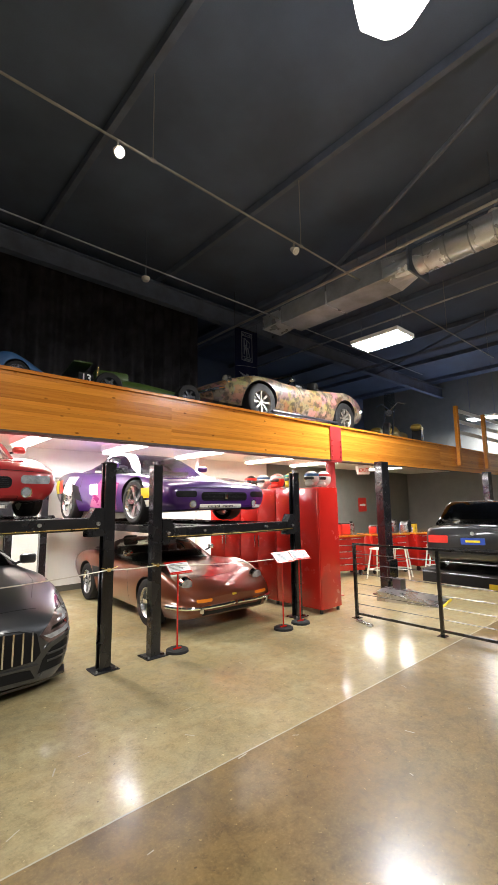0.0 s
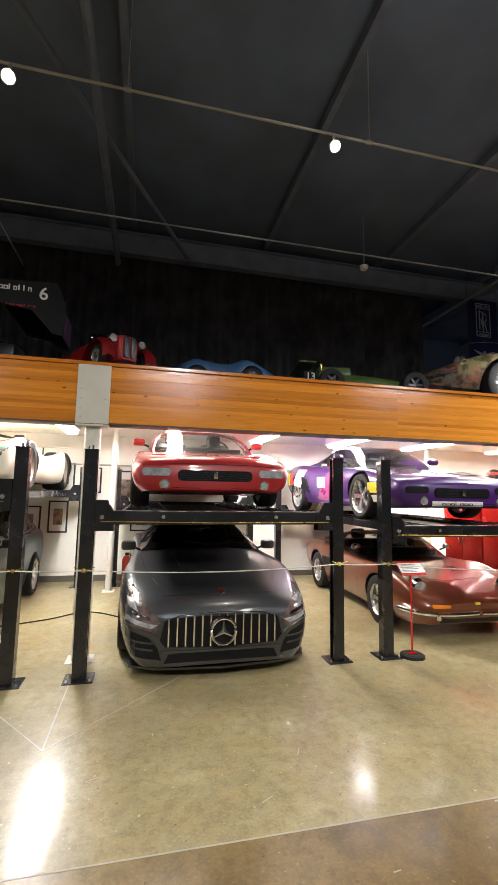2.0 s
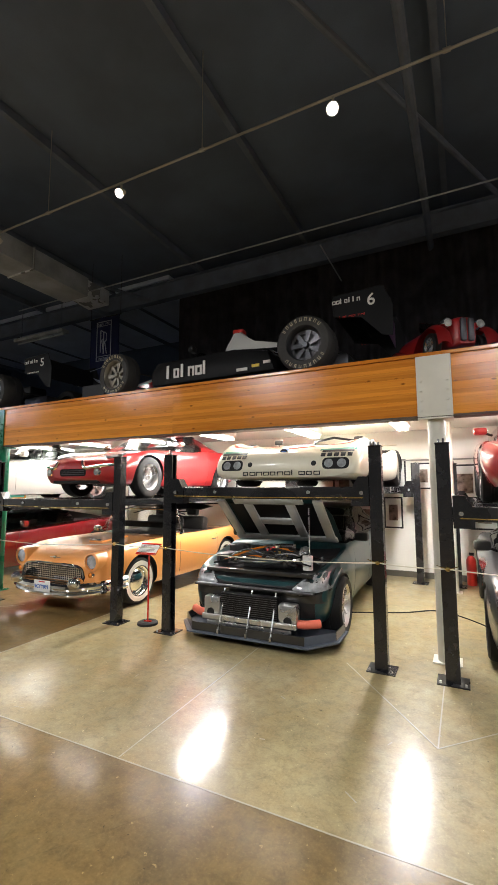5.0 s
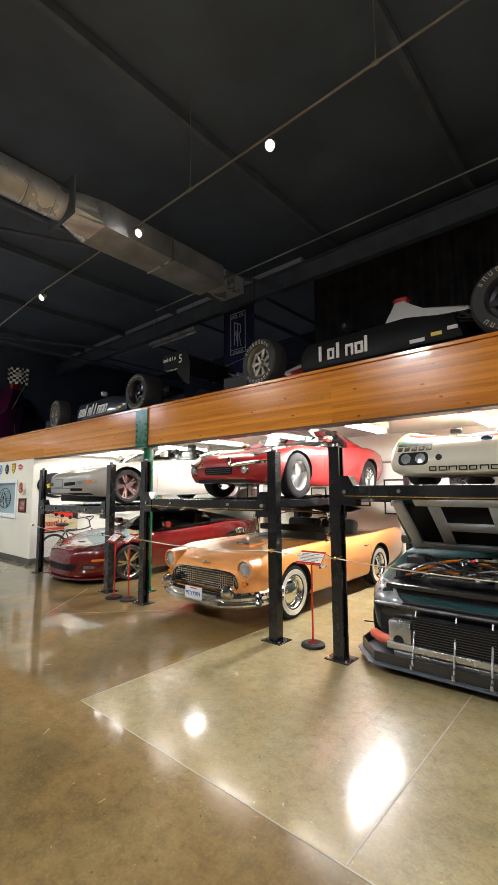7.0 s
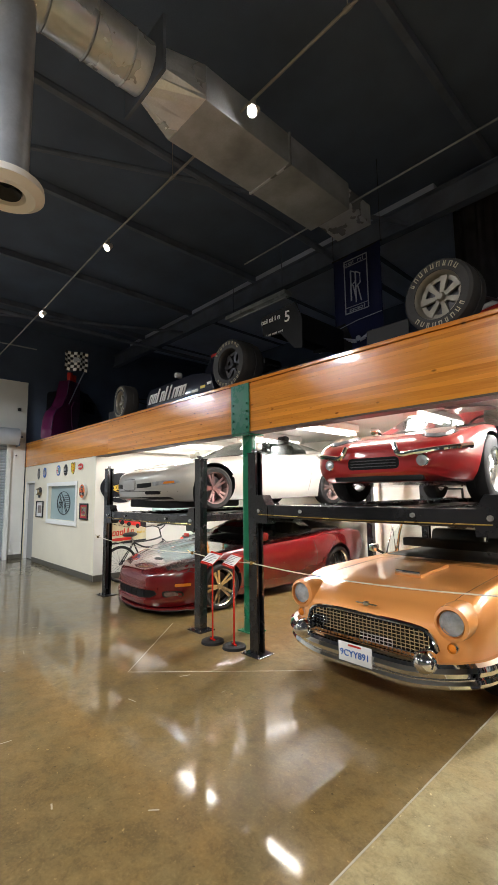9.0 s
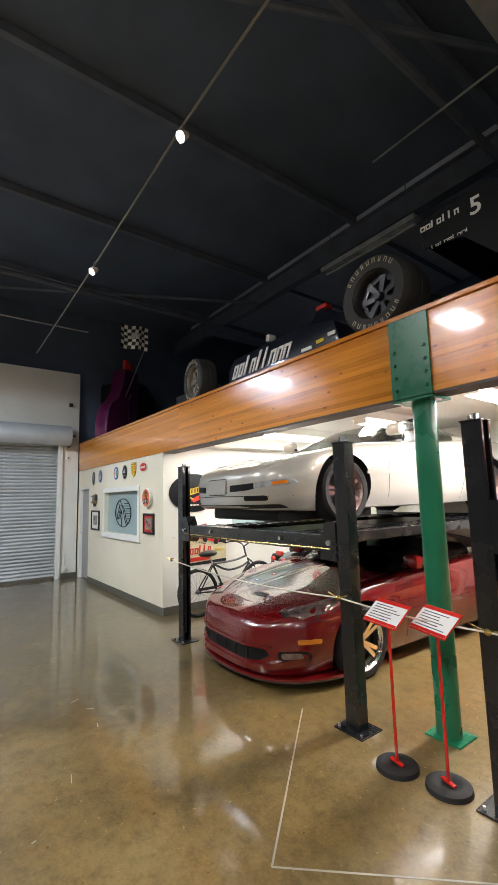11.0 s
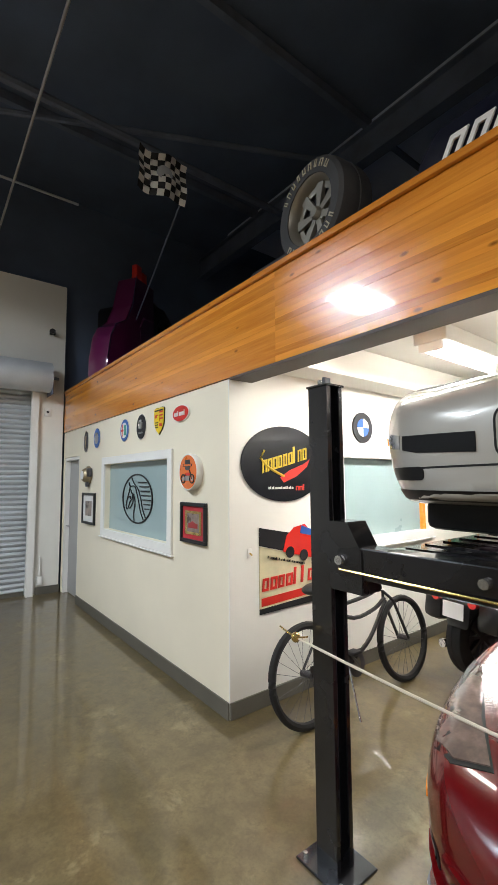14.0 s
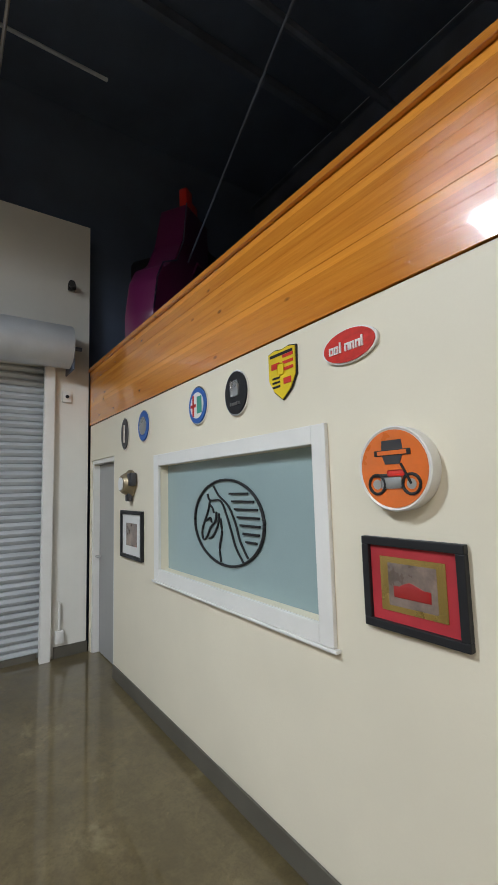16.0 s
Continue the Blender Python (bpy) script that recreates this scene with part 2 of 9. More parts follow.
M = dict(
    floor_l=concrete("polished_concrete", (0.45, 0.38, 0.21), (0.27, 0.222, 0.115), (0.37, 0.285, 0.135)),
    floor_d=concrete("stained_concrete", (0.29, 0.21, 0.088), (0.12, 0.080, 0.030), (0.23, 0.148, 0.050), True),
    joint=surface("joint_sealant", (0.42, 0.38, 0.30), 0.5),
    wood=wood("varnished_timber", (0.84, 0.335, 0.042), (0.62, 0.185, 0.018)),
    white=surface("white_wall_paint", (0.78, 0.76, 0.70), 0.6, vary=0.04, scale=1.3, fine=90),
    cream=surface("warm_white_wall_paint", (0.80, 0.73, 0.58), 0.55, vary=0.04, scale=1.1, fine=90),
    white_trim=surface("white_trim_paint", (0.80, 0.78, 0.74), 0.4, vary=0.03),
    greywall=surface("grey_wall_paint", (0.20, 0.20, 0.185), 0.6, vary=0.08),
    skirting=surface("grey_rubber_skirting", (0.11, 0.10, 0.08), 0.55),
    blackceil=surface("black_ceiling_paint", (0.098, 0.130, 0.20), 0.85, vary=0.2, scale=0.8),
    steel_dark=surface("black_painted_steelwork", (0.120, 0.145, 0.205), 0.7, vary=0.2),
    curtain=surface("black_velour", (0.08, 0.076, 0.082), 0.9, vary=0.3),
    black=surface("black_powder_coat", (0.010, 0.010, 0.012), 0.25, vary=0.3, coat=0.4),
    plastic=surface("black_plastic", (0.014, 0.014, 0.015), 0.45, vary=0.2),
    rubber=surface("tyre_rubber", (0.018, 0.017, 0.017), 0.65, vary=0.25, bumps=0.3),
    rubber_grey=surface("aged_tyre_rubber", (0.045, 0.044, 0.044), 0.6, vary=0.25),
    whitewall=surface("white_tyre_band", (0.7, 0.68, 0.62), 0.5),
    chrome=surface("chrome", (0.82, 0.82, 0.82), 0.06, 1.0, vary=0.05, bumps=0, rvary=0.03),
    alloy=surface("silver_alloy", (0.55, 0.55, 0.55), 0.28, 0.9, vary=0.1),
    alloy_dark=surface("dark_alloy", (0.10, 0.10, 0.11), 0.35, 0.8, vary=0.15),
    gold=surface("aged_magnesium", (0.27, 0.25, 0.21), 0.42, 0.6, vary=0.15),
    galv=surface("galvanised_duct", (0.70, 0.73, 0.78), 0.28, 0.6, vary=0.25, scale=2),
    duct_black=surface("dark_painted_duct", (0.40, 0.43, 0.48), 0.36, 0.3, vary=0.3, scale=2),
    conduit=surface("steel_conduit", (0.36, 0.35, 0.33), 0.4, 0.5),
    glass=glass("clear_glass", (0.75, 0.8, 0.78)),
    glass_dark=glass("tinted_glass", (0.20, 0.21, 0.21)),
    frosted=surface("frosted_glass_film", (0.30, 0.40, 0.40), 0.35, vary=0.06, scale=1.2, coat=0.6, bumps=0.02),
    lamp=glow("lamp_diffuser", (1.0, 0.96, 0.89), 25),
    lamp_cool=glow("cool_lamp_diffuser", (0.80, 0.90, 1.0), 11),
    bulb=glow("spot_bulb", (1.0, 0.92, 0.8), 60),
    tube_off=surface("unlit_tube", (0.5, 0.55, 0.6), 0.3),
    whitecol=surface("white_steel_paint", (0.66, 0.64, 0.56), 0.35, vary=0.06),
    greencol=surface("green_steel_paint", (0.010, 0.17, 0.085), 0.3, vary=0.12),
    redcol=surface("red_steel_paint", (0.42, 0.035, 0.035), 0.35, vary=0.12),
    redcab=surface("red_enamel", (0.52, 0.018, 0.012), 0.22, vary=0.06, coat=0.5),
    rope=surface("white_braided_rope", (0.62, 0.58, 0.48), 0.7),
    brass=surface("brass", (0.6, 0.42, 0.14), 0.25, 0.9),
    grey=paint("dark_grey_metallic", (0.070, 0.073, 0.080), 0.75, 0.32),
    red=paint("red_gloss", (0.35, 0.010, 0.012)),
    crimson=paint("crimson_metallic", (0.125, 0.001, 0.003), 0.0, 0.25),
    purple=paint("purple_gloss", (0.048, 0.006, 0.115), 0.1),
    copper=paint("copper_metallic", (0.165, 0.040, 0.015), 0.3, 0.3),
    orange=paint("apricot_gloss", (0.78, 0.32, 0.085)),
    silver=paint("silver_metallic", (0.40, 0.385, 0.35), 0.2, 0.32),
    teal=paint("dark_teal_gloss", (0.010, 0.045, 0.050), 0.3),
    ivory=paint("ivory_gloss", (0.72, 0.67, 0.53)),
    white_p=paint("white_gloss", (0.75, 0.72, 0.68)),
    black_p=paint("black_gloss", (0.008, 0.008, 0.009)),
    bluep=paint("blue_gloss", (0.030, 0.10, 0.23), 0.2),
    green_p=paint("racing_green_gloss", (0.055, 0.10, 0.015)),
    plum=paint("plum_gloss", (0.12, 0.007, 0.065)),
    yellow=paint("yellow_gloss", (0.75, 0.55, 0.02)),
    redred=paint("bright_red_gloss", (0.70, 0.03, 0.02)),
    goldp=paint("gold_metallic", (0.45, 0.30, 0.05), 0.5),
    art=collage("painted_collage"),
    greyprimer=surface("grey_primer", (0.50, 0.53, 0.56), 0.5, vary=0.15),
    lens=surface("headlamp_lens", (0.50, 0.52, 0.54), 0.08, 0.4, vary=0.3, scale=14, fine=120, coat=1.0, bumps=0.3),
    lens_smoke=surface("smoked_headlamp_lens", (0.16, 0.11, 0.10), 0.06, 0.2, vary=0.5, scale=10, coat=1.0),
    amber=surface("amber_lens", (0.75, 0.22, 0.02), 0.15, coat=1.0),
    mesh_dark=surface("dark_mesh", (0.008, 0.008, 0.009), 0.45, 0.1),
    leather=surface("black_leather", (0.022, 0.021, 0.02), 0.5, bumps=0.3),
    paper=surface("white_card", (0.75, 0.74, 0.72), 0.6, vary=0.05),
    ink=surface("printed_ink", (0.02, 0.02, 0.022), 0.5),
    mat_red=surface("red_mount_card", (0.45, 0.03, 0.04), 0.6),
    orange_sign=surface("orange_enamel", (0.75, 0.16, 0.02), 0.3, coat=0.5),
    banner=surface("navy_banner_cloth", (0.009, 0.015, 0.075), 0.8),
    plate_b=surface("blue_number_plate", (0.02, 0.06, 0.35), 0.4),
    yellow_s=surface("yellow_print", (0.75, 0.55, 0.02), 0.4),
    green_s=surface("green_print", (0.05, 0.30, 0.22), 0.4),
    blue_s=surface("blue_print", (0.03, 0.12, 0.42), 0.4),
    red_s=surface("red_print", (0.60, 0.03, 0.02), 0.4),
    white_s=surface("white_print", (0.78, 0.76, 0.72), 0.45, vary=0.04),
    shutter=surface("shutter_steel", (0.52, 0.54, 0.56), 0.38, 0.25, vary=0.08),
    photo=surface("photographic_print", (0.22, 0.16, 0.13), 0.3, vary=0.6, scale=9, fine=40, coat=0.5),
)

M["matt_black"] = surface("matt_black_bodywork", (0.006, 0.006, 0.007), 0.5, vary=0.3)
for key, level in (("plastic", 0.25), ("rubber", 0.25), ("rubber_grey", 0.25), ("matt_black", 0.22), ("ink", 0.3), ("mesh_dark", 0.2), ("curtain", 0.1)):
    M[key].node_tree.nodes["Principled BSDF"].inputs["Specular IOR Level"].default_value = level
M["teal"].node_tree.nodes["Principled BSDF"].inputs["Metallic"].default_value = 0
M["teal"].node_tree.nodes["Principled BSDF"].inputs["Specular IOR Level"].default_value = 0.3
M["teal"].node_tree.nodes["Principled BSDF"].inputs["Coat Weight"].default_value = 0.4
M["grey"].node_tree.nodes["Principled BSDF"].inputs["Coat Weight"].default_value = 0.8
M["enamel_black"] = surface("black_sign_enamel", (0.008, 0.009, 0.013), 0.35, coat=0.25, bumps=0)
M["enamel_black"].node_tree.nodes["Principled BSDF"].inputs["Specular IOR Level"].default_value = 0.2
M["navy_body"] = paint("deep_blue_gloss", (0.003, 0.004, 0.014))
M["tyre_print"] = surface("pale_tyre_print", (0.38, 0.34, 0.24), 0.6)
# Paler than the black ceiling: bluish light on its north-west end, put into colour.
M["lit_ceiling"] = surface("blue_grey_ceiling_paint", (0.55, 0.62, 0.75), 0.7, vary=0.15, scale=0.8)


# ---- mesh tools ----
def link_mesh(name, bm, mats, parent=None, label="", smooth=35, kind=""):
    bmesh.ops.recalc_face_normals(bm, faces=bm.faces)
    for f in bm.faces:
        f.smooth = smooth > 0
    if smooth:
        lim = radians(smooth)
        for e in bm.edges:
            if len(e.link_faces) == 2 and e.calc_face_angle(0) > lim:
                e.smooth = False
    me = bpy.data.meshes.new(name)
    bm.to_mesh(me)
    bm.free()
    for m in mats if isinstance(mats, (list, tuple)) else [mats]:
        me.materials.append(m)
    ob = new(name, me)
    if parent:
        ob.parent = parent
    return tagged(ob, label=label, kind=kind)


def part(name, bm, mat, parent, label="", smooth=35):
    return link_mesh(name, bm, mat, parent, label, smooth)


def thing(name, label, category, m=None, group=""):
    ob = new(name)
    ob.empty_display_size = 0.1
    if m is not None:
        ob.matrix_world = m
    return tagged(ob, label, category, group)


def add_box(bm, x0, x1, y0, y1, z0, z1, bevel=0.0, m=None):
    r = bmesh.ops.create_cube(bm, size=1)
    vs = r["verts"]
    bmesh.ops.scale(bm, vec=(x1 - x0, y1 - y0, z1 - z0), verts=vs)
    bmesh.ops.translate(bm, vec=((x0 + x1) / 2, (y0 + y1) / 2, (z0 + z1) / 2), verts=vs)
    if m is not None:
        bmesh.ops.transform(bm, matrix=m, verts=vs)
    if bevel:
        es = list({e for v in vs for e in v.link_edges})
        bmesh.ops.bevel(bm, geom=es, offset=bevel, segments=2, affect="EDGES", profile=0.5)
    return bm


def bx(x0, x1, y0, y1, z0, z1, bevel=0.0, m=None):
    return add_box(bmesh.new(), x0, x1, y0, y1, z0, z1, bevel, m)


def add_cyl(bm, a, b, r, r2=None, n=16):
    a, b = Vector(a), Vector(b)
    d = b - a
    m = Matrix.Translation((a + b) / 2) @ d.to_track_quat("Z", "Y").to_matrix().to_4x4()
    bmesh.ops.create_cone(bm, cap_ends=True, segments=n, radius1=r, radius2=r if r2 is None else r2, depth=d.length, matrix=m)
    return bm


def cyl(a, b, r, r2=None, n=16):
    return add_cyl(bmesh.new(), a, b, r, r2, n)


def add_tube(bm, pts, r, n=8, closed=False):
    pts = [Vector(p) for p in pts]
    rings = []
    for i, p in enumerate(pts):
        a = pts[i - 1] if (i or closed) else p
        b = pts[(i + 1) % len(pts)] if (i < len(pts) - 1 or closed) else p
        q = (b - a).to_track_quat("Z", "Y")
        rings.append([bm.verts.new(p + q @ Vector((r * math.cos(2 * math.pi * k / n), r * math.sin(2 * math.pi * k / n), 0))) for k in range(n)])
    for i in range(len(rings) - (0 if closed else 1)):
        p, q = rings[i], rings[(i + 1) % len(rings)]
        for k in range(n):
            bm.faces.new((p[k], p[(k + 1) % n], q[(k + 1) % n], q[k]))
    if not closed:
        bm.faces.new(rings[0][::-1]), bm.faces.new(rings[-1])
    return bm


def tube(pts, r, n=8, closed=False):
    return add_tube(bmesh.new(), pts, r, n, closed)


def add_lathe(bm, profile, n=40, m=None):
    rows = [[bm.verts.new((r * math.cos(2 * math.pi * k / n), y, r * math.sin(2 * math.pi * k / n))) for k in range(n)] for r, y in profile]
    if m is not None:
        for row in rows:
            for v in row:
                v.co = m @ v.co
    for a, b in zip(rows, rows[1:]):
        for k in range(n):
            bm.faces.new((a[k], a[(k + 1) % n], b[(k + 1) % n], b[k]))
    return bm


def lathe(profile, n=40, m=None):
    return add_lathe(bmesh.new(), profile, n, m)


def spline(rows, n):
    p = np.array(rows, float)
    p = np.vstack([2 * p[0] - p[1], p, 2 * p[-1] - p[-2]])
    out = []
    for i in range(1, len(p) - 2):
        for k in range(n):
            t = k / n
            a, b, c, d = p[i - 1], p[i], p[i + 1], p[i + 2]
            out.append(0.5 * (2 * b + (c - a) * t + (2 * a - 5 * b + 4 * c - d) * t * t + (3 * b - a - 3 * c + d) * t ** 3))
    out.append(p[-2])
    return np.array(out)


def rr(x0, x1, z0, z1, r=0.02, n=4):
    pts = []
    for cx, cz, a in ((x1 - r, z1 - r, 0), (x0 + r, z1 - r, 90), (x0 + r, z0 + r, 180), (x1 - r, z0 + r, 270)):
        for k in range(n + 1):
            t = radians(a + 90 * k / n)
            pts.append((cx + r * math.cos(t), cz + r * math.sin(t)))
    return pts


def ell(cx, cz, rx, rz=None, n=24):
    rz = rz or rx
    return [(cx + rx * math.cos(2 * math.pi * k / n), cz + rz * math.sin(2 * math.pi * k / n)) for k in range(n)]


def mirror(poly, axis="x"):
    return [(x, -z) if axis == "z" else (-x, z) for x, z in poly][::-1]


AXES = {"x": (Vector((1, 0, 0)), lambda a, b: (0, a, b)), "y": (Vector((0, 1, 0)), lambda a, b: (a, 0, b)), "z": (Vector((0, 0, 1)), lambda a, b: (a, b, 0))}


def drape(bm, bvh, axis, sign, off, depth):
    d, _ = AXES[axis]
    d = d * sign
    hits = {}
    for v in bm.verts:
        hit, nor, _, _ = bvh.ray_cast(v.co + d * 6, -d, 12)
        if hit is None:
            hit, nor, _, _ = bvh.find_nearest(v.co)
        hits[v] = hit
    for v, h in hits.items():
        v.co = h + d * off
    if depth:
        r = bmesh.ops.extrude_face_region(bm, geom=list(bm.faces))
        lower = [g for g in r["geom"] if isinstance(g, bmesh.types.BMVert)]
        for v in lower:
            v.co -= d * (depth + off)


def decal(parent, bvh, axis, sign, poly, mat, name, off=0.004, depth=0.012, label="", step=0.06):
    _, lift = AXES[axis]
    bm = bmesh.new()
    bm.faces.new([bm.verts.new(lift(a, b)) for a, b in poly])
    i, j = {"x": (1, 2), "y": (0, 2), "z": (0, 1)}[axis]
    for k, vals in ((i, [p[0] for p in poly]), (j, [p[1] for p in poly])):
        lo, hi = min(vals), max(vals)
        n = int((hi - lo) / step)
        for s in range(1, n + 1):
            co, no = Vector((0, 0, 0)), Vector((0, 0, 0))
            co[k], no[k] = lo + (hi - lo) * s / (n + 1), 1
            bmesh.ops.bisect_plane(bm, geom=list(bm.verts) + list(bm.edges) + list(bm.faces), plane_co=co, plane_no=no)
    bmesh.ops.triangulate(bm, faces=[f for f in bm.faces if len(f.verts) > 4])
    drape(bm, bvh, axis, sign, off, depth)
    return part(name, bm, mat, parent, label, 50)


def strip(pts, w):
    out_a, out_b = [], []
    for i, p in enumerate(pts):
        a, b = Vector(pts[max(0, i - 1)]), Vector(pts[min(len(pts) - 1, i + 1)])
        d = (b - a).normalized()
        nrm = Vector((-d.y, d.x)) * w / 2
        out_a.append((p[0] + nrm.x, p[1] + nrm.y)), out_b.append((p[0] - nrm.x, p[1] - nrm.y))
    return out_a, out_b


def seam(parent, bvh, axis, sign, pts, mat, name="panel_gap", w=0.007, off=0.0015, label=""):
    _, lift = AXES[axis]
    fine = []
    for p, q in zip(pts, pts[1:]):
        n = max(1, int((Vector(q) - Vector(p)).length / 0.06))
        fine += [tuple(Vector(p).lerp(Vector(q), k / n)) for k in range(n)]
    fine.append(tuple(pts[-1]))
    a, b = strip(fine, w)
    bm = bmesh.new()
    va, vb = [bm.verts.new(lift(*p)) for p in a], [bm.verts.new(lift(*p)) for p in b]
    for k in range(len(va) - 1):
        bm.faces.new((va[k], va[k + 1], vb[k + 1], vb[k]))
    drape(bm, bvh, axis, sign, off, 0.006)
    return part(name, bm, mat, parent, label, 50)


def letters(text, size, m, mat, parent, name="lettering", depth=0.004, label="", shear=0.0, kind=""):
    cu = bpy.data.curves.new(name, "FONT")
    cu.body, cu.size, cu.extrude, cu.align_x, cu.align_y, cu.shear, cu.offset = text, size, depth / 2, "CENTER", "CENTER", shear, size * 0.012
    cu.resolution_u = 3
    tmp = new(name, cu)
    me = bpy.data.meshes.new_from_object(tmp.evaluated_get(bpy.context.evaluated_depsgraph_get()))
    bpy.data.objects.remove(tmp)
    bpy.data.curves.remove(cu)
    me.name = name
    me.materials.clear()
    me.materials.append(mat)
    me.transform(m)
    ob = new(name, me)
    if parent:
        ob.parent = parent
    return tagged(ob, label=label, kind=kind)


def word_blocks(n, w, h, m, mat, parent, name="name_bar", lean=0.0, depth=0.006, rng=3):
    """A word that stays a row of plain blocks."""
    r = random.Random(rng)
    bm = bmesh.new()
    step = w / n
    for k in range(n):
        x0 = -w / 2 + k * step
        wd = step * r.choice((0.84, 0.76, 0.86))
        kind = r.choice((0, 1, 1, 2))
        t = min(0.30 * wd, 0.16 * h)
        if kind == 0:
            wd = t * 1.3
            add_box(bm, x0, x0 + wd, -depth / 2, depth / 2, -h / 2, h / 2)
        else:
            hh = h * 0.72
            add_box(bm, x0, x0 + t, -depth / 2, depth / 2, -h / 2, hh - h / 2)
            add_box(bm, x0 + wd - t, x0 + wd, -depth / 2, depth / 2, -h / 2, hh - h / 2)
            add_box(bm, x0 + t, x0 + wd - t, -depth / 2, depth / 2, hh - h / 2 - t, hh - h / 2)
            if kind == 1:
                add_box(bm, x0 + t, x0 + wd - t, -depth / 2, depth / 2, -h / 2, -h / 2 + t)
    for v in bm.verts:
        v.co.x += lean * v.co.z
        v.co = m @ v.co
    return part(name, bm, mat, parent, smooth=0)


def grid_mesh(grid, i0, i1, j0, j1):
    bm = bmesh.new()
    vs = {}
    for i in range(i0, i1 + 1):
        for j in range(j0, j1 + 1):
            vs[i, j] = bm.verts.new(grid[i][j])
    for i in range(i0, i1):
        for j in range(j0, j1):
            bm.faces.new((vs[i, j], vs[i + 1, j], vs[i + 1, j + 1], vs[i, j + 1]))
    return bm


def section(w, zb, zs, zt, n=3, tuck=0.0):
    h = zs - zb
    ctrl = [(0, zb), (0.78 * w, zb), ((0.94 - tuck) * w, zb + 0.04), (w * (0.985 - tuck * 0.4), zb + 0.3 * h), (w, zb + 0.62 * h), (0.975 * w, zb + 0.87 * h), (0.91 * w, zs),
            (0.78 * w, zs + 0.42 * (zt - zs)), (0.45 * w, zs + 0.86 * (zt - zs)), (0, zt)]
    return spline(ctrl, n)


def make_hull(stations, length, mat, parent, arches=(), name="body", label="", tuck=0.0, inner=0.30, nl=4):
    rows = spline(stations, nl)
    bm = bmesh.new()
    rings = []
    for d, w, zb, zs, zt in rows:
        half = section(max(w, 0.02), zb, zs, zt, 3, tuck)
        ring = [bm.verts.new((length / 2 - d, y, z)) for y, z in half] + [bm.verts.new((length / 2 - d, -y, z)) for y, z in half[-2:0:-1]]
        rings.append(ring)
    n = len(rings[0])
    for a, b in zip(rings, rings[1:]):
        for k in range(n):
            bm.faces.new((a[k], a[(k + 1) % n], b[(k + 1) % n], b[k]))
    bm.faces.new(rings[0]), bm.faces.new(rings[-1][::-1])
    bmesh.ops.recalc_face_normals(bm, faces=bm.faces)
    bvh = BVHTree.FromBMesh(bm)
    if arches:
        me = bpy.data.meshes.new("tmp")
        bm.to_mesh(me)
        bm.free()
        ob = new("tmp", me)
        cb = bmesh.new()
        for x, r, zc, half_w in arches:
            for s in (-1, 1):
                add_cyl(cb, (x, s * (half_w - inner), zc), (x, s * (half_w + 0.3), zc), r, n=36)
        cme = bpy.data.meshes.new("tmpc")
        cb.to_mesh(cme)
        cb.free()
        cut = new("tmpc", cme)
        mod = ob.modifiers.new("cut", "BOOLEAN")
        mod.operation, mod.object, mod.solver = "DIFFERENCE", cut, "EXACT"
        res = bpy.data.meshes.new_from_object(ob.evaluated_get(bpy.context.evaluated_depsgraph_get()))
        bpy.data.objects.remove(ob), bpy.data.objects.remove(cut)
        bm = bmesh.new()
        bm.from_mesh(res)
        for f in bm.faces:
            c = f.calc_center_median()
            f.material_index = 0
            for x, r, zc, half_w in arches:
                dd = math.hypot(c.x - x, c.z - zc)
                if dd < r * 1.005 and abs(c.y) > half_w - inner - 0.01 and (abs(f.normal.y) < 0.25 or abs(f.normal.y) > 0.97):
                    if dd > r * 0.94 or abs(abs(c.y) - (half_w - inner)) < 0.02:
                        f.material_index = 1
    ob = part(name, bm, [mat, M["plastic"]], parent, label, 32)
    return ob, bvh


def cabin(root, length, st, mat, gl, parts):
    rows = spline(st, 4)
    grid = []
    for d, wb, zb, wr, zr in rows:
        x = length / 2 - d
        h = zr - zb
        ctrl = [(wb, zb - 0.03), (wb * 0.985, zb + 0.25 * h), (wb + (wr - wb) * 0.62, zb + 0.62 * h), (wr, zb + 0.90 * h), (wr * 0.82, zb + 0.975 * h), (wr * 0.45, zb + 0.995 * h), (0, zr)]
        half = spline(ctrl, 2)
        grid.append([Vector((x, y, z)) for y, z in half] + [Vector((x, -y, z)) for y, z in half[-2::-1]])
    nj = len(grid[0]) - 1
    for name, i0, i1, kind in parts:
        m = {"g": gl, "b": mat, "k": M["plastic"]}[kind[0]]
        spans = {"t": [(6, nj - 6)], "s": [(0, 6), (nj - 6, nj)], "a": [(0, nj)]}[kind[1]]
        for j0, j1 in spans:
            part(name, grid_mesh(grid, i0, min(i1, len(grid) - 1), j0, j1), m, root)
    return grid


TYRES = {}


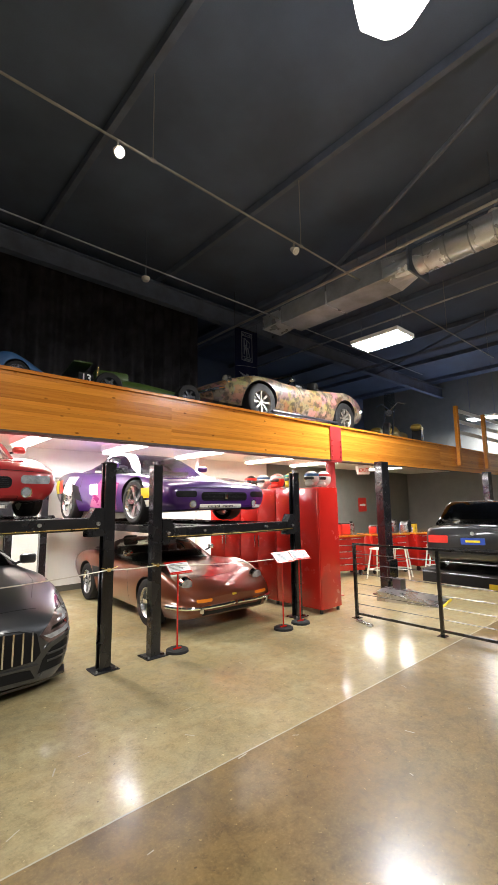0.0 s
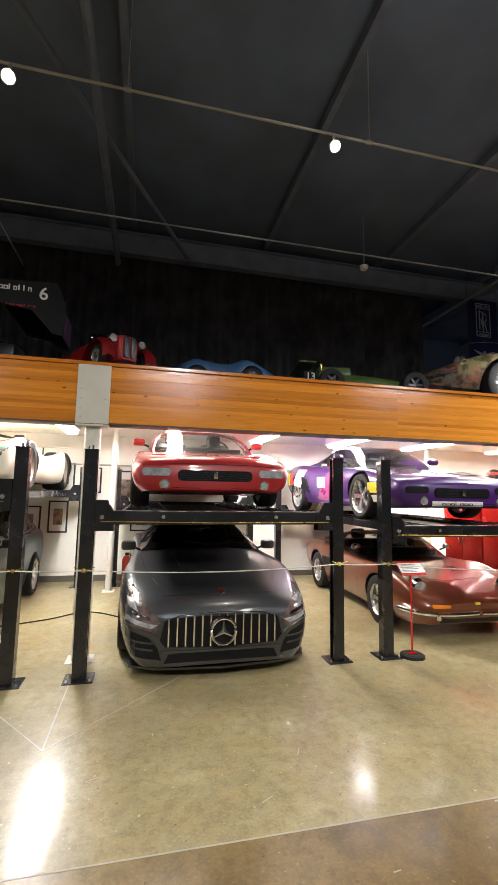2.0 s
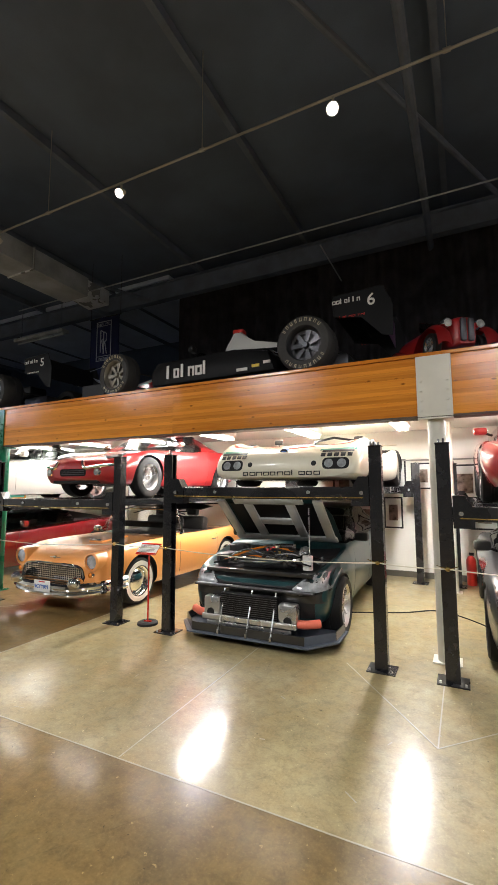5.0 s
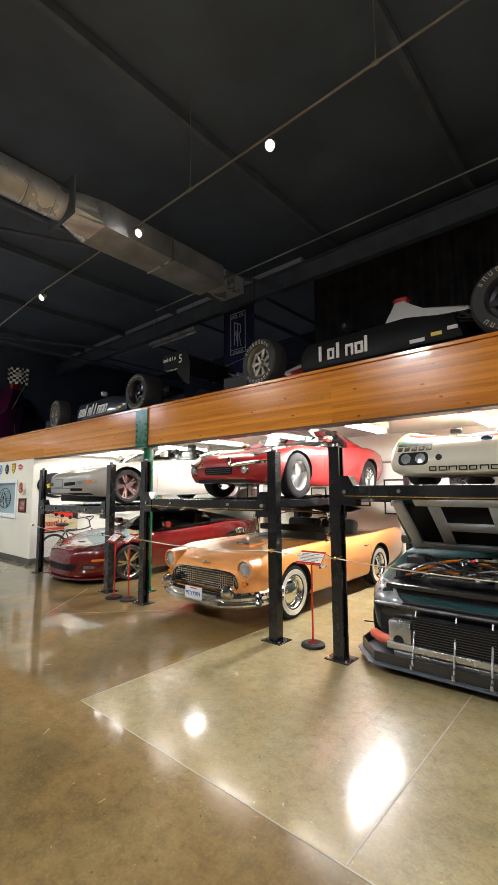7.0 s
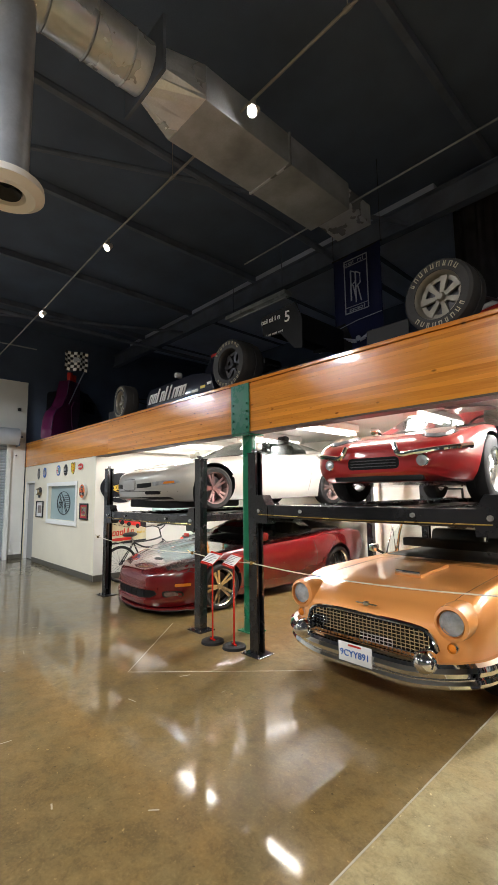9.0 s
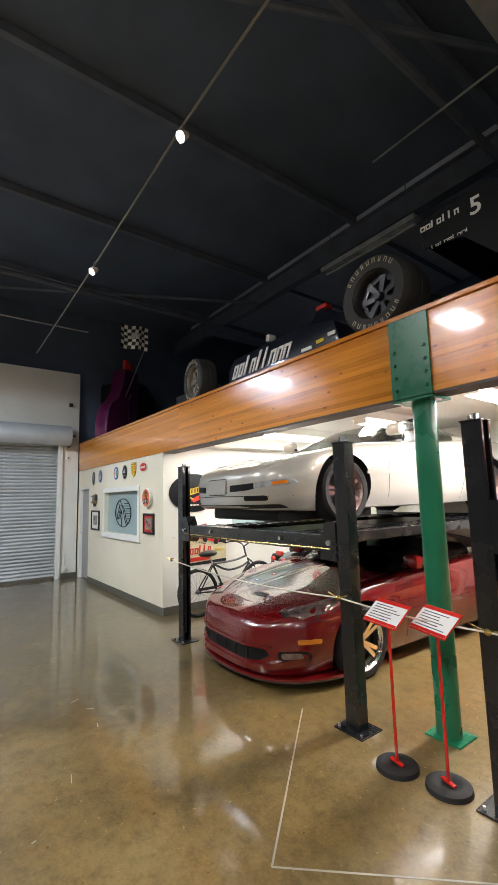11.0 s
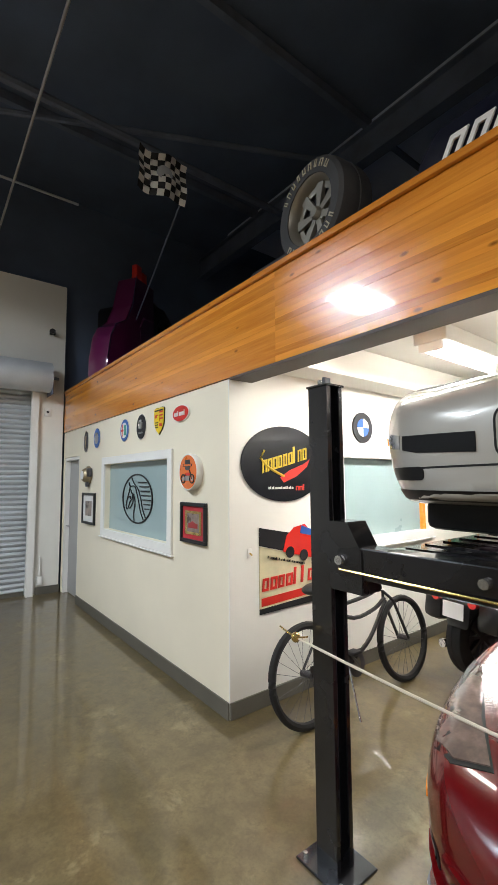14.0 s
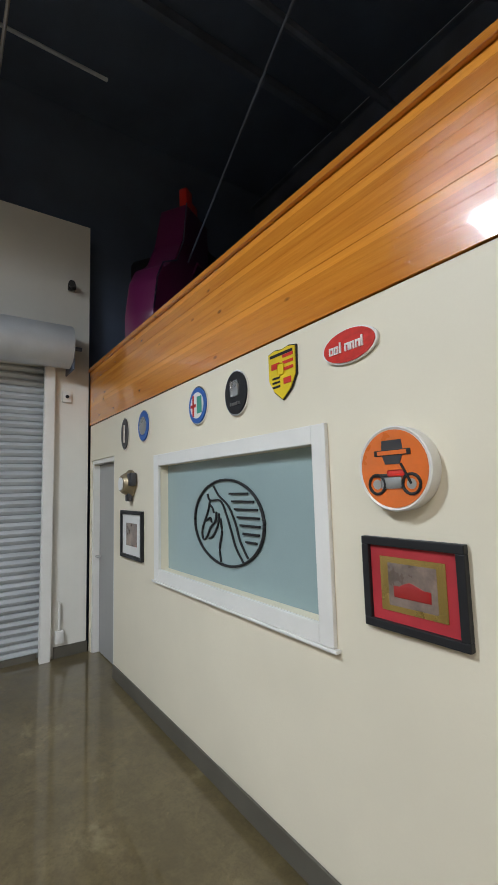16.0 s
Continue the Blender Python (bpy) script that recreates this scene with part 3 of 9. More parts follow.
def wheel(root, x, y, z, r, w, rim, spokes, side, mat, band=None, tyre="rubber", style="bar", steer=0):
    m = pose(x, y, z, 0, 0, (0 if side > 0 else 180) + steer)
    key = (r, w, rim, spokes, mat.name, band, tyre, style)
    if key not in TYRES:
        h = w / 2
        t = lathe([(rim, -h * 0.8), (rim * 1.02, -h * 0.95), (r * 0.90, -h), (r * 0.975, -h * 0.86), (r, -h * 0.6), (r, -h * 0.12), (r * 0.988, -h * 0.1), (r * 0.988, h * 0.1), (r, h * 0.12), (r, h * 0.6), (r * 0.975, h * 0.86), (r * 0.90, h), (rim * 1.02, h * 0.95), (rim, h * 0.8)], 44)
        b = bmesh.new()
        add_lathe(b, [(rim * 0.90, -h * 0.8), (rim * 0.90, h * 0.55), (rim * 0.97, h * 0.82), (rim * 1.015, h * 0.90), (rim * 1.01, h * 0.78), (rim * 0.99, -h * 0.8)], 44)
        add_lathe(b, [(0.001, h * 0.62), (rim * 0.14, h * 0.62), (rim * 0.19, h * 0.50), (rim * 0.2, h * 0.2)], 20)
        for k in range(spokes):
            a = 2 * math.pi * k / spokes
            if style == "wire":
                for off in (-0.6, 0.6):
                    p = Vector((math.cos(a) * rim * 0.15, h * 0.5, math.sin(a) * rim * 0.15))
                    q = Vector((math.cos(a + off) * rim * 0.93, h * 0.35, math.sin(a + off) * rim * 0.93))
                    add_cyl(b, p, q, 0.004, n=4)
                continue
            wd = rim * (0.17 if style == "race" else 0.13 if spokes > 7 else 0.2) * (1.3 if style == "fat" else 1)
            for off in ((-0.16, 0.16) if style == "twin" else (0,)):
                rot = Matrix.Rotation(-a - off, 4, "Y")
                r0 = bmesh.ops.create_cube(b, size=1)["verts"]
                for v in r0:
                    out = v.co.x > 0
                    v.co = Vector((rim * (0.95 if out else 0.1), h * (0.55 if out else 0.42) * (0.6 if style == "race" else 1) + v.co.y * 0.03, v.co.z * wd * ((0.75 if style == "twin" else 2.0 if style == "race" else 1.25) if out else 0.75)))
                    v.co = rot @ v.co
        bd = lathe([(rim * 0.2, h * 0.1), (rim * 0.78, h * 0.08), (rim * 0.78, h * 0.02), (rim * 0.2, h * 0.0)], 32)
        wb = None
        if band:
            wb = lathe([(r * band[0], h * 0.99), (r * (band[0] + band[1]) / 2, h * 1.03), (r * band[1], h * 0.985)], 44)
        if style == "race":
            add_lathe(b, [(rim * 0.72, h * 0.30), (rim * 0.90, h * 0.34), (rim * 0.93, h * 0.22)], 44)
            add_lathe(b, [(0.001, h * 0.52), (rim * 0.07, h * 0.52), (rim * 0.09, h * 0.38), (rim * 0.30, h * 0.33), (rim * 0.32, h * 0.2)], 24)
            wb = bmesh.new()
            for start in (35, 215):
                for k in range(9):
                    a = radians(start + k * 12.5)
                    ww = 0.012 if k % 3 else 0.008
                    q = Matrix.Rotation(-a, 4, "Y") @ Matrix.Translation((r * 0.83, h * 0.985, 0))
                    add_box(wb, -0.022, 0.022, -0.002, 0.004, -ww - 0.004, -ww + 0.004, m=q)
                    add_box(wb, -0.022, 0.022, -0.002, 0.004, ww - 0.004, ww + 0.004, m=q)
                    add_box(wb, 0.014 if k % 2 else -0.022, 0.022 if k % 2 else -0.014, -0.002, 0.004, -ww + 0.004, ww - 0.004, m=q)
        TYRES[key] = [link_mesh(nm, q, mt, None, "", 35) for nm, q, mt in (("wheel", b, mat), ("tyre", t, M[tyre]), ("brake_disc", bd, M["alloy_dark"])) ] + ([link_mesh("tyre_print" if style == "race" else "tyre_band", wb, M["tyre_print"] if style == "race" else M[band[2]], None, "", 35)] if wb else [])
        TYRES[key] = [(o.name.split(".")[0], o.data) for o in TYRES[key]] + [[bpy.data.objects.remove(o) for o in TYRES[key]]][:0]
    first = None
    for nm, me in TYRES[key]:
        o = new(nm, me)
        if first is None:
            o.parent, first = root, o
            o.matrix_local = m
        else:
            o.parent = first
    return first


def wheels(root, length, df, dr, zc, half_w, r, w, rim, spokes, mat, rr_=None, wr=None, steer=0, **kw):
    for d, rad, wid in ((df, r, w), (dr, rr_ or r, wr or w)):
        for s in (1, -1):
            wheel(root, length / 2 - d, s * (half_w - wid / 2), rad + zc, rad, wid, rim * rad / r, spokes, s, mat, steer=steer if d == df else 0, **kw)


def seats(root, x, z, dy=0.36, mat="leather", h=0.62, wheel_side=1, dash=0.75, w=0.24):
    for s in (-1, 1):
        bm = bx(-0.10, 0.10, -w, w, 0, h, 0.06)
        add_box(bm, -0.06, 0.06, -0.12, 0.12, h + 0.01, h + 0.18, 0.04)
        bmesh.ops.transform(bm, matrix=pose(x, s * dy, z, 0, -12, 0), verts=bm.verts)
        part("seat", bm, M[mat], root)
    bm = tube([(0, 0.18 * math.cos(t), 0.18 * math.sin(t)) for t in [k * math.pi / 8 for k in range(16)]], 0.015, 6, True)
    add_box(bm, -0.01, 0.01, -0.17, 0.17, -0.02, 0.02)
    bmesh.ops.transform(bm, matrix=pose(x + dash * 0.72, wheel_side * dy, z + h * 0.62, 0, -20, 0), verts=bm.verts)
    part("steering_wheel", bm, M["leather"], root)
    part("dashboard", bx(x + dash, x + dash + 0.22, -dy - 0.3, dy + 0.3, z + 0.2, z + h * 0.62, 0.05), M["leather"], root)


def mirrors(root, x, y, z, mat, w=0.19, h=0.12):
    for s in (-1, 1):
        bm = bx(-0.05, 0.07, -w / 2, w / 2, -h / 2, h / 2, 0.035)
        bmesh.ops.transform(bm, matrix=pose(x, s * (y + w / 2), z, 0, 0, -s * 8), verts=bm.verts)
        o = part("door_mirror", bm, mat, root)
        part("mirror_arm", cyl((x, s * (y - 0.06), z - 0.06), (x, s * (y + 0.05), z - 0.02), 0.016, n=8), M["plastic"], root)


def both(root, bvh, axis, sign, poly, *a, **k):
    return decal(root, bvh, axis, sign, poly, *a, **k), decal(root, bvh, axis, sign, mirror(poly, axis), *a, **k)


def sides(root, bvh, poly, *a, **k):
    return decal(root, bvh, "y", 1, poly, *a, **k), decal(root, bvh, "y", -1, poly, *a, **k)


def round_lamp(root, x, y, z, r, mat=None, ring="chrome", depth=0.06, tilt=0, name="headlight"):
    m = pose(x, y, z, 0, 0, -90) @ pose(0, 0, 0, tilt, 0, 0)
    o = part(name, lathe([(0.001, 0.022), (r * 0.5, 0.018), (r * 0.9, 0.002), (r * 0.92, -depth)], 28, m), mat or M["lens"], root)
    part("lamp_ring", lathe([(r * 0.9, 0.0), (r * 0.96, 0.014), (r * 1.08, 0.004), (r * 1.12, -depth)], 28, m), M[ring], o)
    return o


# ---- setting ----
def st(name, bm, mat, label="", smooth=0):
    return link_mesh(name, bm, mat, None, label, smooth, "structure")


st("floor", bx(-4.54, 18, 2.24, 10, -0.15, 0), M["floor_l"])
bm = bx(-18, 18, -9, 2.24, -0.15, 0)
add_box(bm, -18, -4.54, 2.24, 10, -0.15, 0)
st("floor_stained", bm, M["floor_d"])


def joint_line(bm, a, b, w=0.010):
    a, b = Vector((*a, 0)), Vector((*b, 0))
    d = b - a
    add_box(bm, 0, d.length, -w / 2, w / 2, -0.002, 0.0012, m=Matrix.Translation(a) @ Matrix.Rotation(math.atan2(d.y, d.x), 4, "Z"))


bm = bmesh.new()
for a, b in (((-4.54, 2.24), (18, 2.24)), ((-4.54, 2.25), (-4.54, 9.2)), ((-2.19, 2.25), (-2.19, 9)), ((-0.38, 3.23), (-1.25, 4.35)), ((-0.38, 3.23), (0.62, 4.25)), ((-0.38, 3.23), (-0.38, 4.6)), ((-7.2, 3.15), (-6.0, 4.4)), ((-7.2, 3.15), (-8.2, 4.3))):
    joint_line(bm, a, b)
st("floor_joints", bm, M["joint"])
bm = bmesh.new()
rg = random.Random(5)
for k in range(90):
    cx, cy, a = rg.uniform(-12, 6), rg.uniform(-0.5, 3.6), rg.uniform(0, 3.1)
    l, w = rg.uniform(0.01, 0.05), rg.uniform(0.003, 0.010)
    add_box(bm, -l, l, -w / 2, w / 2, -0.002, 0.0009, m=pose(cx, cy, 0, 0, 0, math.degrees(a)))
for cx, cy, a, l in ((1.0, 1.55, 100, 0.10), (1.25, 1.6, 60, 0.12), (0.55, 1.2, -40, 0.08)):
    add_box(bm, -l, l, -0.016, 0.016, -0.002, 0.001, m=pose(cx, cy, 0, 0, 0, a))
tagged(link_mesh("floor_scuffs", bm, M["joint"], None, "", 0), kind="stuff")

# ceiling and high steelwork
st("ceiling", bx(-18, 18, -9, 12, 6.4, 6.5), M["blackceil"])
# Added pale slab; the lit patch of ceiling is painted into it.
st("ceiling_panel", bx(-15.5, -5.8, 7.42, 10.95, 6.30, 6.395), M["lit_ceiling"])
bm = bmesh.new()
for k in range(15):
    x = -17 + k * 2.4
    add_box(bm, x - 0.04, x + 0.04, -8.9, 11, 6.27, 6.39)
st("ceiling_joists", bm, M["steel_dark"])
bm = bmesh.new()
for y in (0.2, 7.3):
    add_box(bm, -17.9, 17.9, y - 0.08, y + 0.08, 5.75, 5.77)
    add_box(bm, -17.9, 17.9, y - 0.08, y + 0.08, 6.13, 6.15)
    add_box(bm, -17.9, 17.9, y - 0.006, y + 0.006, 5.77, 6.13)
for x in (-13.6, -7.4, -0.45, 6.6, 11.5):
    add_cyl(bm, (x, -8, 5.7), (x + 0.0, 11, 5.7), 0.05, n=8)
    add_cyl(bm, (x - 2.2, 0.2, 5.85), (x + 1.2, 7.3, 5.85), 0.035, n=8)
st("ceiling_girders", bm, M["steel_dark"])

# outer walls
st("wall_north", bx(-11.7, 9.0, 8.85, 9.0, 0, 2.78), M["white"])
st("wall_north_upper", bx(-18, 18, 11, 11.1, 2.7, 6.4), M["blackceil"])
st("wall_east", bx(17.5, 17.7, -9, 11, 0, 6.4), M["greywall"])
st("wall_south", bx(-18, 18, -9.1, -9, 0, 6.4), M["greywall"])
st("wall_workshop", bx(9.0, 17.4, 9.0, 9.15, 0, 2.8), M["greywall"])
bm = bx(-16.25, -16.05, -9, 0.55, 0, 4.77)
add_box(bm, -16.25, -16.05, 4.27, 4.655, 0, 4.77)
add_box(bm, -16.25, -16.05, 0.55, 4.27, 3.05, 4.77)
st("wall_west", bm, M["white"])
st("wall_west_upper", bx(-17.0, -16.3, -9, 11, 0, 6.4), M["blackceil"])
st("baseboard_west", bx(-16.048, -16.03, 4.33, 4.66, 0, 0.11), M["skirting"])

# mezzanine
st("ceiling_bays", bx(-16.0, 17.4, 4.86, 8.84, 2.78, 2.98), M["white"])
st("mezzanine_deck", bx(-16.0, 17.4, 4.74, 11, 2.985, 3.06), M["blackceil"])
beam = st("timber_beam", bx(-16.04, 17.3, 4.70, 4.85, 2.42, 3.02), M["wood"])
for x0, x1 in ((-16.04, -11.0), (-11.0, -7.3), (-7.3, -3.6), (-3.6, -0.35), (-0.35, 3.2), (3.2, 6.6), (6.6, 11.0), (11.0, 17.3)):
    for k in range(15):
        z0 = 2.415 + k * 0.0405
        q = part("lamination", bx(x0, x1, 4.668 + 0.0012 * (k % 2) + 0.0006 * (k % 3), 4.699, z0, z0 + 0.0403), M["wood"], beam, smooth=0)
part("capping_strip", bx(-16.04, 17.3, 4.645, 4.86, 3.024, 3.062, 0.004), M["wood"], beam, smooth=0)
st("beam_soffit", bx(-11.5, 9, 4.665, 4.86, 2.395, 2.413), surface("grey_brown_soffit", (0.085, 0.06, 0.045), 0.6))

# curtain at the back of the mezzanine
bm = bmesh.new()
prev = None
n = 520
for k in range(n + 1):
    x = -5.6 + 11.3 * k / n
    y = 7.55 + 0.05 * math.sin(k * 0.62) + 0.03 * math.sin(k * 0.23 + 1)
    cur = [bm.verts.new((x, y + 0.015 * math.sin(k * 0.5 + z), z)) for z in (3.07, 4.0, 5.0, 5.9)]
    if prev:
        for a in range(3):
            bm.faces.new((prev[a], cur[a], cur[a + 1], prev[a + 1]))
    prev = cur
r = bmesh.ops.solidify(bm, geom=list(bm.faces), thickness=0.01)
t = thing("stage_curtain", "heavy black velour curtain hanging in folds behind the display deck", "curtain", pose(0, 0, 0))
part("drape", bm, M["curtain"], t, smooth=60)
part("curtain_rail", cyl((-5.7, 7.55, 5.93), (5.8, 7.55, 5.93), 0.025), M["black"], t)


# columns
def column(name, x, mat, capmat, label):
    t = thing(name, label, "column", pose(x, 4.80, 0))
    part("shaft", cyl((0, 0, 0.012), (0, 0, 2.39), 0.085, n=28), mat, t)
    part("foot_plate", bx(-0.13, 0.13, -0.1, 0.13, 0, 0.012, 0.002), mat, t, smooth=0)
    part("saddle_plate", bx(-0.165, 0.165, -0.153, -0.139, 2.40, 3.03, 0.003), capmat, t, smooth=0)
    part("saddle_seat", bx(-0.165, 0.165, -0.15, 0.1, 2.375, 2.394, 0.003), capmat, t, smooth=0)
    for sx in (-0.125, 0.125):
        for k in range(4):
            z = 2.47 + k * 0.10
            b = cyl((sx, -0.153, z), (sx, -0.172, z), 0.014, n=6)
            add_cyl(b, (sx, -0.153, z), (sx, -0.157, z), 0.02, n=14)
            part("bolt", b, capmat, t)
    return t


column("steel_column", -0.37, M["whitecol"], M["whitecol"], "white painted round steel column with bolted saddle plate under the timber")
column("steel_column", -7.25, M["greencol"], M["greencol"], "green painted round steel column with bolted saddle plate under the timber")
column("steel_column", 6.70, M["redcol"], M["redcol"], "red painted round steel column with bolted saddle plate")
for x in (-7.3, -0.35, 5.9):
    t = thing("rear_column", "slim white steel column standing behind the parked cars", "column", pose(x, 7.9, 0), "rear columns")
    part("shaft", cyl((0, 0, 0), (0, 0, 2.775), 0.055, n=20), M["whitecol"], t)
    part("foot_plate", bx(-0.1, 0.1, -0.1, 0.1, 0, 0.012), M["whitecol"], t, smooth=0)

# office block
bm = bmesh.new()
WX0, WX1, WZ0, WZ1 = -14.15, -12.49, 1.10, 1.86
DX0, DX1, DZ = -15.98, -15.22, 2.02
Y0, Y1 = 4.68, 4.82
for x0, x1, z0, z1 in ((DX1, WX0, 0, 2.41), (WX1, -11.552, 0, 2.41), (WX0, WX1, 0, WZ0), (WX0, WX1, WZ1, 2.41), (-16.04, DX1, DZ, 2.41), (-16.04, DX0, 0, DZ)):
    add_box(bm, x0, x1, Y0, Y1, z0, z1)
st("wall_office_front", bm, M["cream"])
bm = bmesh.new()
VY0, VY1, VZ0, VZ1 = 5.93, 7.3, 1.12, 1.86
add_box(bm, -11.551, -11.54, 4.68, 4.82, 0, 2.41)
for y0, y1, z0, z1 in ((4.862, VY0, 0, 2.775), (4.82, 4.862, 0, 2.41), (VY1, 8.84, 0, 2.775), (VY0, VY1, 0, VZ0), (VY0, VY1, VZ1, 2.775)):
    add_box(bm, -11.68, -11.54, y0, y1, z0, z1)
# Side wall keeps the whiter paint, so its cooler light sits in the colour.
st("wall_office_side", bm, M["white"])
st("wall_office_back", bx(-16.0, -11.7, 6.6, 6.7, 0, 2.77), M["greywall"])
bm = bx(-15.2, -11.54, 4.664, 4.678, 0, 0.115, 0.003)
add_box(bm, -11.538, -11.524, 4.68, 8.84, 0, 0.115, 0.003)
st("baseboard_office", bm, M["skirting"])
st("baseboard_north", bx(-11.52, 9, 8.835, 8.849, 0, 0.11), M["skirting"])
st("ceiling_soffit", bx(-11.538, -11.25, 4.9, 8.8, 2.52, 2.775), M["white"])


def framed_window(name, axis, u0, u1, z0, z1, plane, sign, mat_pane, fw=0.085, sill=0.1, pane_m=None):
    t = st(name, bmesh.new(), mat_pane)

    def bb(a, b, d0, d1, c, d, bev=0.004):
        return bx(a, b, min(plane + d0, plane + d1), max(plane + d0, plane + d1), c, d, bev) if axis == "x" else bx(min(plane + d0, plane + d1), max(plane + d0, plane + d1), a, b, c, d, bev)
    out = -0.022 * sign
    part("window_frame", bb(u0 - fw, u0, 0, out, z0 - fw, z1 + fw), M["white_trim"], t, smooth=0)
    part("window_frame", bb(u1, u1 + fw, 0, out, z0 - fw, z1 + fw), M["white_trim"], t, smooth=0)
    part("window_frame", bb(u0, u1, 0, out, z1, z1 + fw), M["white_trim"], t, smooth=0)
    part("window_frame", bb(u0, u1, 0, out, z0 - fw, z0), M["white_trim"], t, smooth=0)
    part("window_sill", bb(u0 - fw - 0.02, u1 + fw + 0.02, 0, out * 1.5, z0 - fw - 0.016, z0 - fw - 0.001), M["white_trim"], t, smooth=0)
    part("window_pane", bb(u0, u1, 0.06 * sign, 0.072 * sign, z0, z1, 0), pane_m or mat_pane, t, smooth=0)
    return t


w1 = framed_window("window_1", "x", WX0, WX1, WZ0, WZ1, Y0, 1, M["frosted"])
w2 = framed_window("window_2", "y", VY0, VY1, VZ0, VZ1, -11.54, -1, M["frosted"])
part("window_jamb", bx(-11.60, -11.56, VY1 - 0.05, VY1 - 0.001, VZ0, VZ1), M["wood"], w2, smooth=0)

# horse emblem on the frosted pane
HX, HZ, HY = -13.33, 1.475, 4.733
em = thing("window_emblem", "black line emblem of a horse head in a ring", "window sign", pose(HX, HY, HZ))
em.scale = (1.5, 1, 1)
part("ring", tube([(0.255 * math.cos(a), 0, 0.255 * math.sin(a)) for a in [k * math.pi / 24 for k in range(48)]], 0.008, 6, True), M["ink"], em)
for pts in ([(-0.09, 0.22), (-0.05, 0.16), (0.02, 0.10), (0.07, 0.0), (0.10, -0.10), (0.15, -0.19)], [(-0.14, 0.17), (-0.12, 0.13), (-0.04, 0.13), (0.0, 0.06), (0.04, -0.05), (0.07, -0.14), (0.12, -0.22)],
            [(-0.12, 0.13), (-0.14, 0.06), (-0.19, -0.06), (-0.18, -0.12), (-0.15, -0.10), (-0.12, -0.04), (-0.08, 0.0), (-0.07, 0.06)], [(-0.05, 0.05), (-0.06, -0.02), (-0.10, -0.09), (-0.13, -0.11)],
            [(-0.04, 0.02), (-0.03, -0.06), (-0.05, -0.16), (-0.04, -0.24)], [(-0.12, 0.10), (-0.10, 0.08), (-0.09, 0.05)], [(-0.155, 0.0), (-0.12, 0.02), (-0.11, -0.01)]):
    part("stroke", tube([(a, 0, b) for a, b in spline(pts, 4)], 0.006, 6), M["ink"], em)
for k in range(7):
    z = 0.17 - 0.045 * k
    x0 = 0.03 + 0.018 * k
    x1 = math.sqrt(max(0.0, 0.24 ** 2 - z * z)) - 0.01
    part("stroke", bx(x0, x1, -0.004, 0.004, z - 0.006, z + 0.006), M["ink"], em, smooth=0)

# office door
t = st("door_1", bx(DX0 + 0.05, DX1 - 0.05, 4.755, 4.795, 0.01, DZ - 0.05, 0.003), surface("grey_door_paint", (0.36, 0.36, 0.35), 0.45, vary=0.05))
for a in ((DX0, DX0 + 0.045, 0, DZ), (DX1 - 0.045, DX1, 0, DZ), (DX0 + 0.045, DX1 - 0.045, DZ - 0.045, DZ)):
    part("door_frame", bx(a[0], a[1], 4.69, 4.81, a[2], a[3], 0.003), M["white_trim"], t, smooth=0)
bm = cyl((DX0 + 0.12, 4.75, 1.0), (DX0 + 0.12, 4.70, 1.0), 0.011)
add_cyl(bm, (DX0 + 0.12, 4.70, 1.0), (DX0 + 0.23, 4.70, 1.0), 0.009)
part("door_handle", bm, M["alloy"], t)

# roller shutter
t = st("door_2", bx(-16.2, -16.19, 0.6, 4.22, 0.0, 0.03), M["shutter"])
nsl = 40
for k in range(nsl):
    z0 = 0.03 + k * (3.02 / nsl)
    h = 3.02 / nsl
    bm = bmesh.new()
    prof = [(-16.165, z0), (-16.150, z0 + h * 0.18), (-16.138, z0 + h * 0.5), (-16.150, z0 + h * 0.82), (-16.165, z0 + h * 0.97), (-16.175, z0 + h * 0.97), (-16.175, z0)]
    a = [bm.verts.new((x, 0.6, z)) for x, z in prof]
    b = [bm.verts.new((x, 4.22, z)) for x, z in prof]
    for i in range(len(prof)):
        j = (i + 1) % len(prof)
        bm.faces.new((a[i], a[j], b[j], b[i]))
    bm.faces.new(a), bm.faces.new(b[::-1])
    part("slat", bm, M["shutter"], t, smooth=50)
for y0, y1 in ((0.50, 0.60), (4.19, 4.29)):
    part("guide_rail", bx(-16.05, -15.97, y0, y1, 0, 3.1, 0.004), M["white_trim"], t, smooth=0)
part("bottom_bar", bx(-16.18, -16.12, 0.6, 4.19, 0.0, 0.06), M["skirting"], t, smooth=0)
bm = cyl((-15.83, 0.45, 3.21), (-15.83, 4.40, 3.21), 0.225, n=36)
part("shutter_drum", bm, M["shutter"], t)
part("drum_axle", cyl((-15.83, 4.40, 3.21), (-15.83, 4.52, 3.21), 0.022), M["steel_dark"], t)
part("drum_bracket", bx(-16.05, -15.7, 4.405, 4.42, 2.95, 3.25, 0.004), M["steel_dark"], t, smooth=0)
t = thing("security_camera", "small black dome security camera on the white wall above the shutter", "security camera", pose(-16.04, 4.45, 3.98))
part("mount", bx(0, 0.05, -0.04, 0.04, -0.04, 0.04, 0.006), M["plastic"], t)
part("lens_tube", cyl((0.05, 0, 0), (0.16, -0.03, -0.02), 0.035), M["plastic"], t)
t = thing("door_switch", "small white wall switch beside the shutter", "switch", pose(-16.045, 4.42, 2.72))
part("switch_box", bx(0, 0.03, -0.045, 0.045, -0.06, 0.06, 0.006), M["white_trim"], t)
part("switch_button", cyl((0.03, 0, 0.0), (0.045, 0, 0.0), 0.018), M["ink"], t)
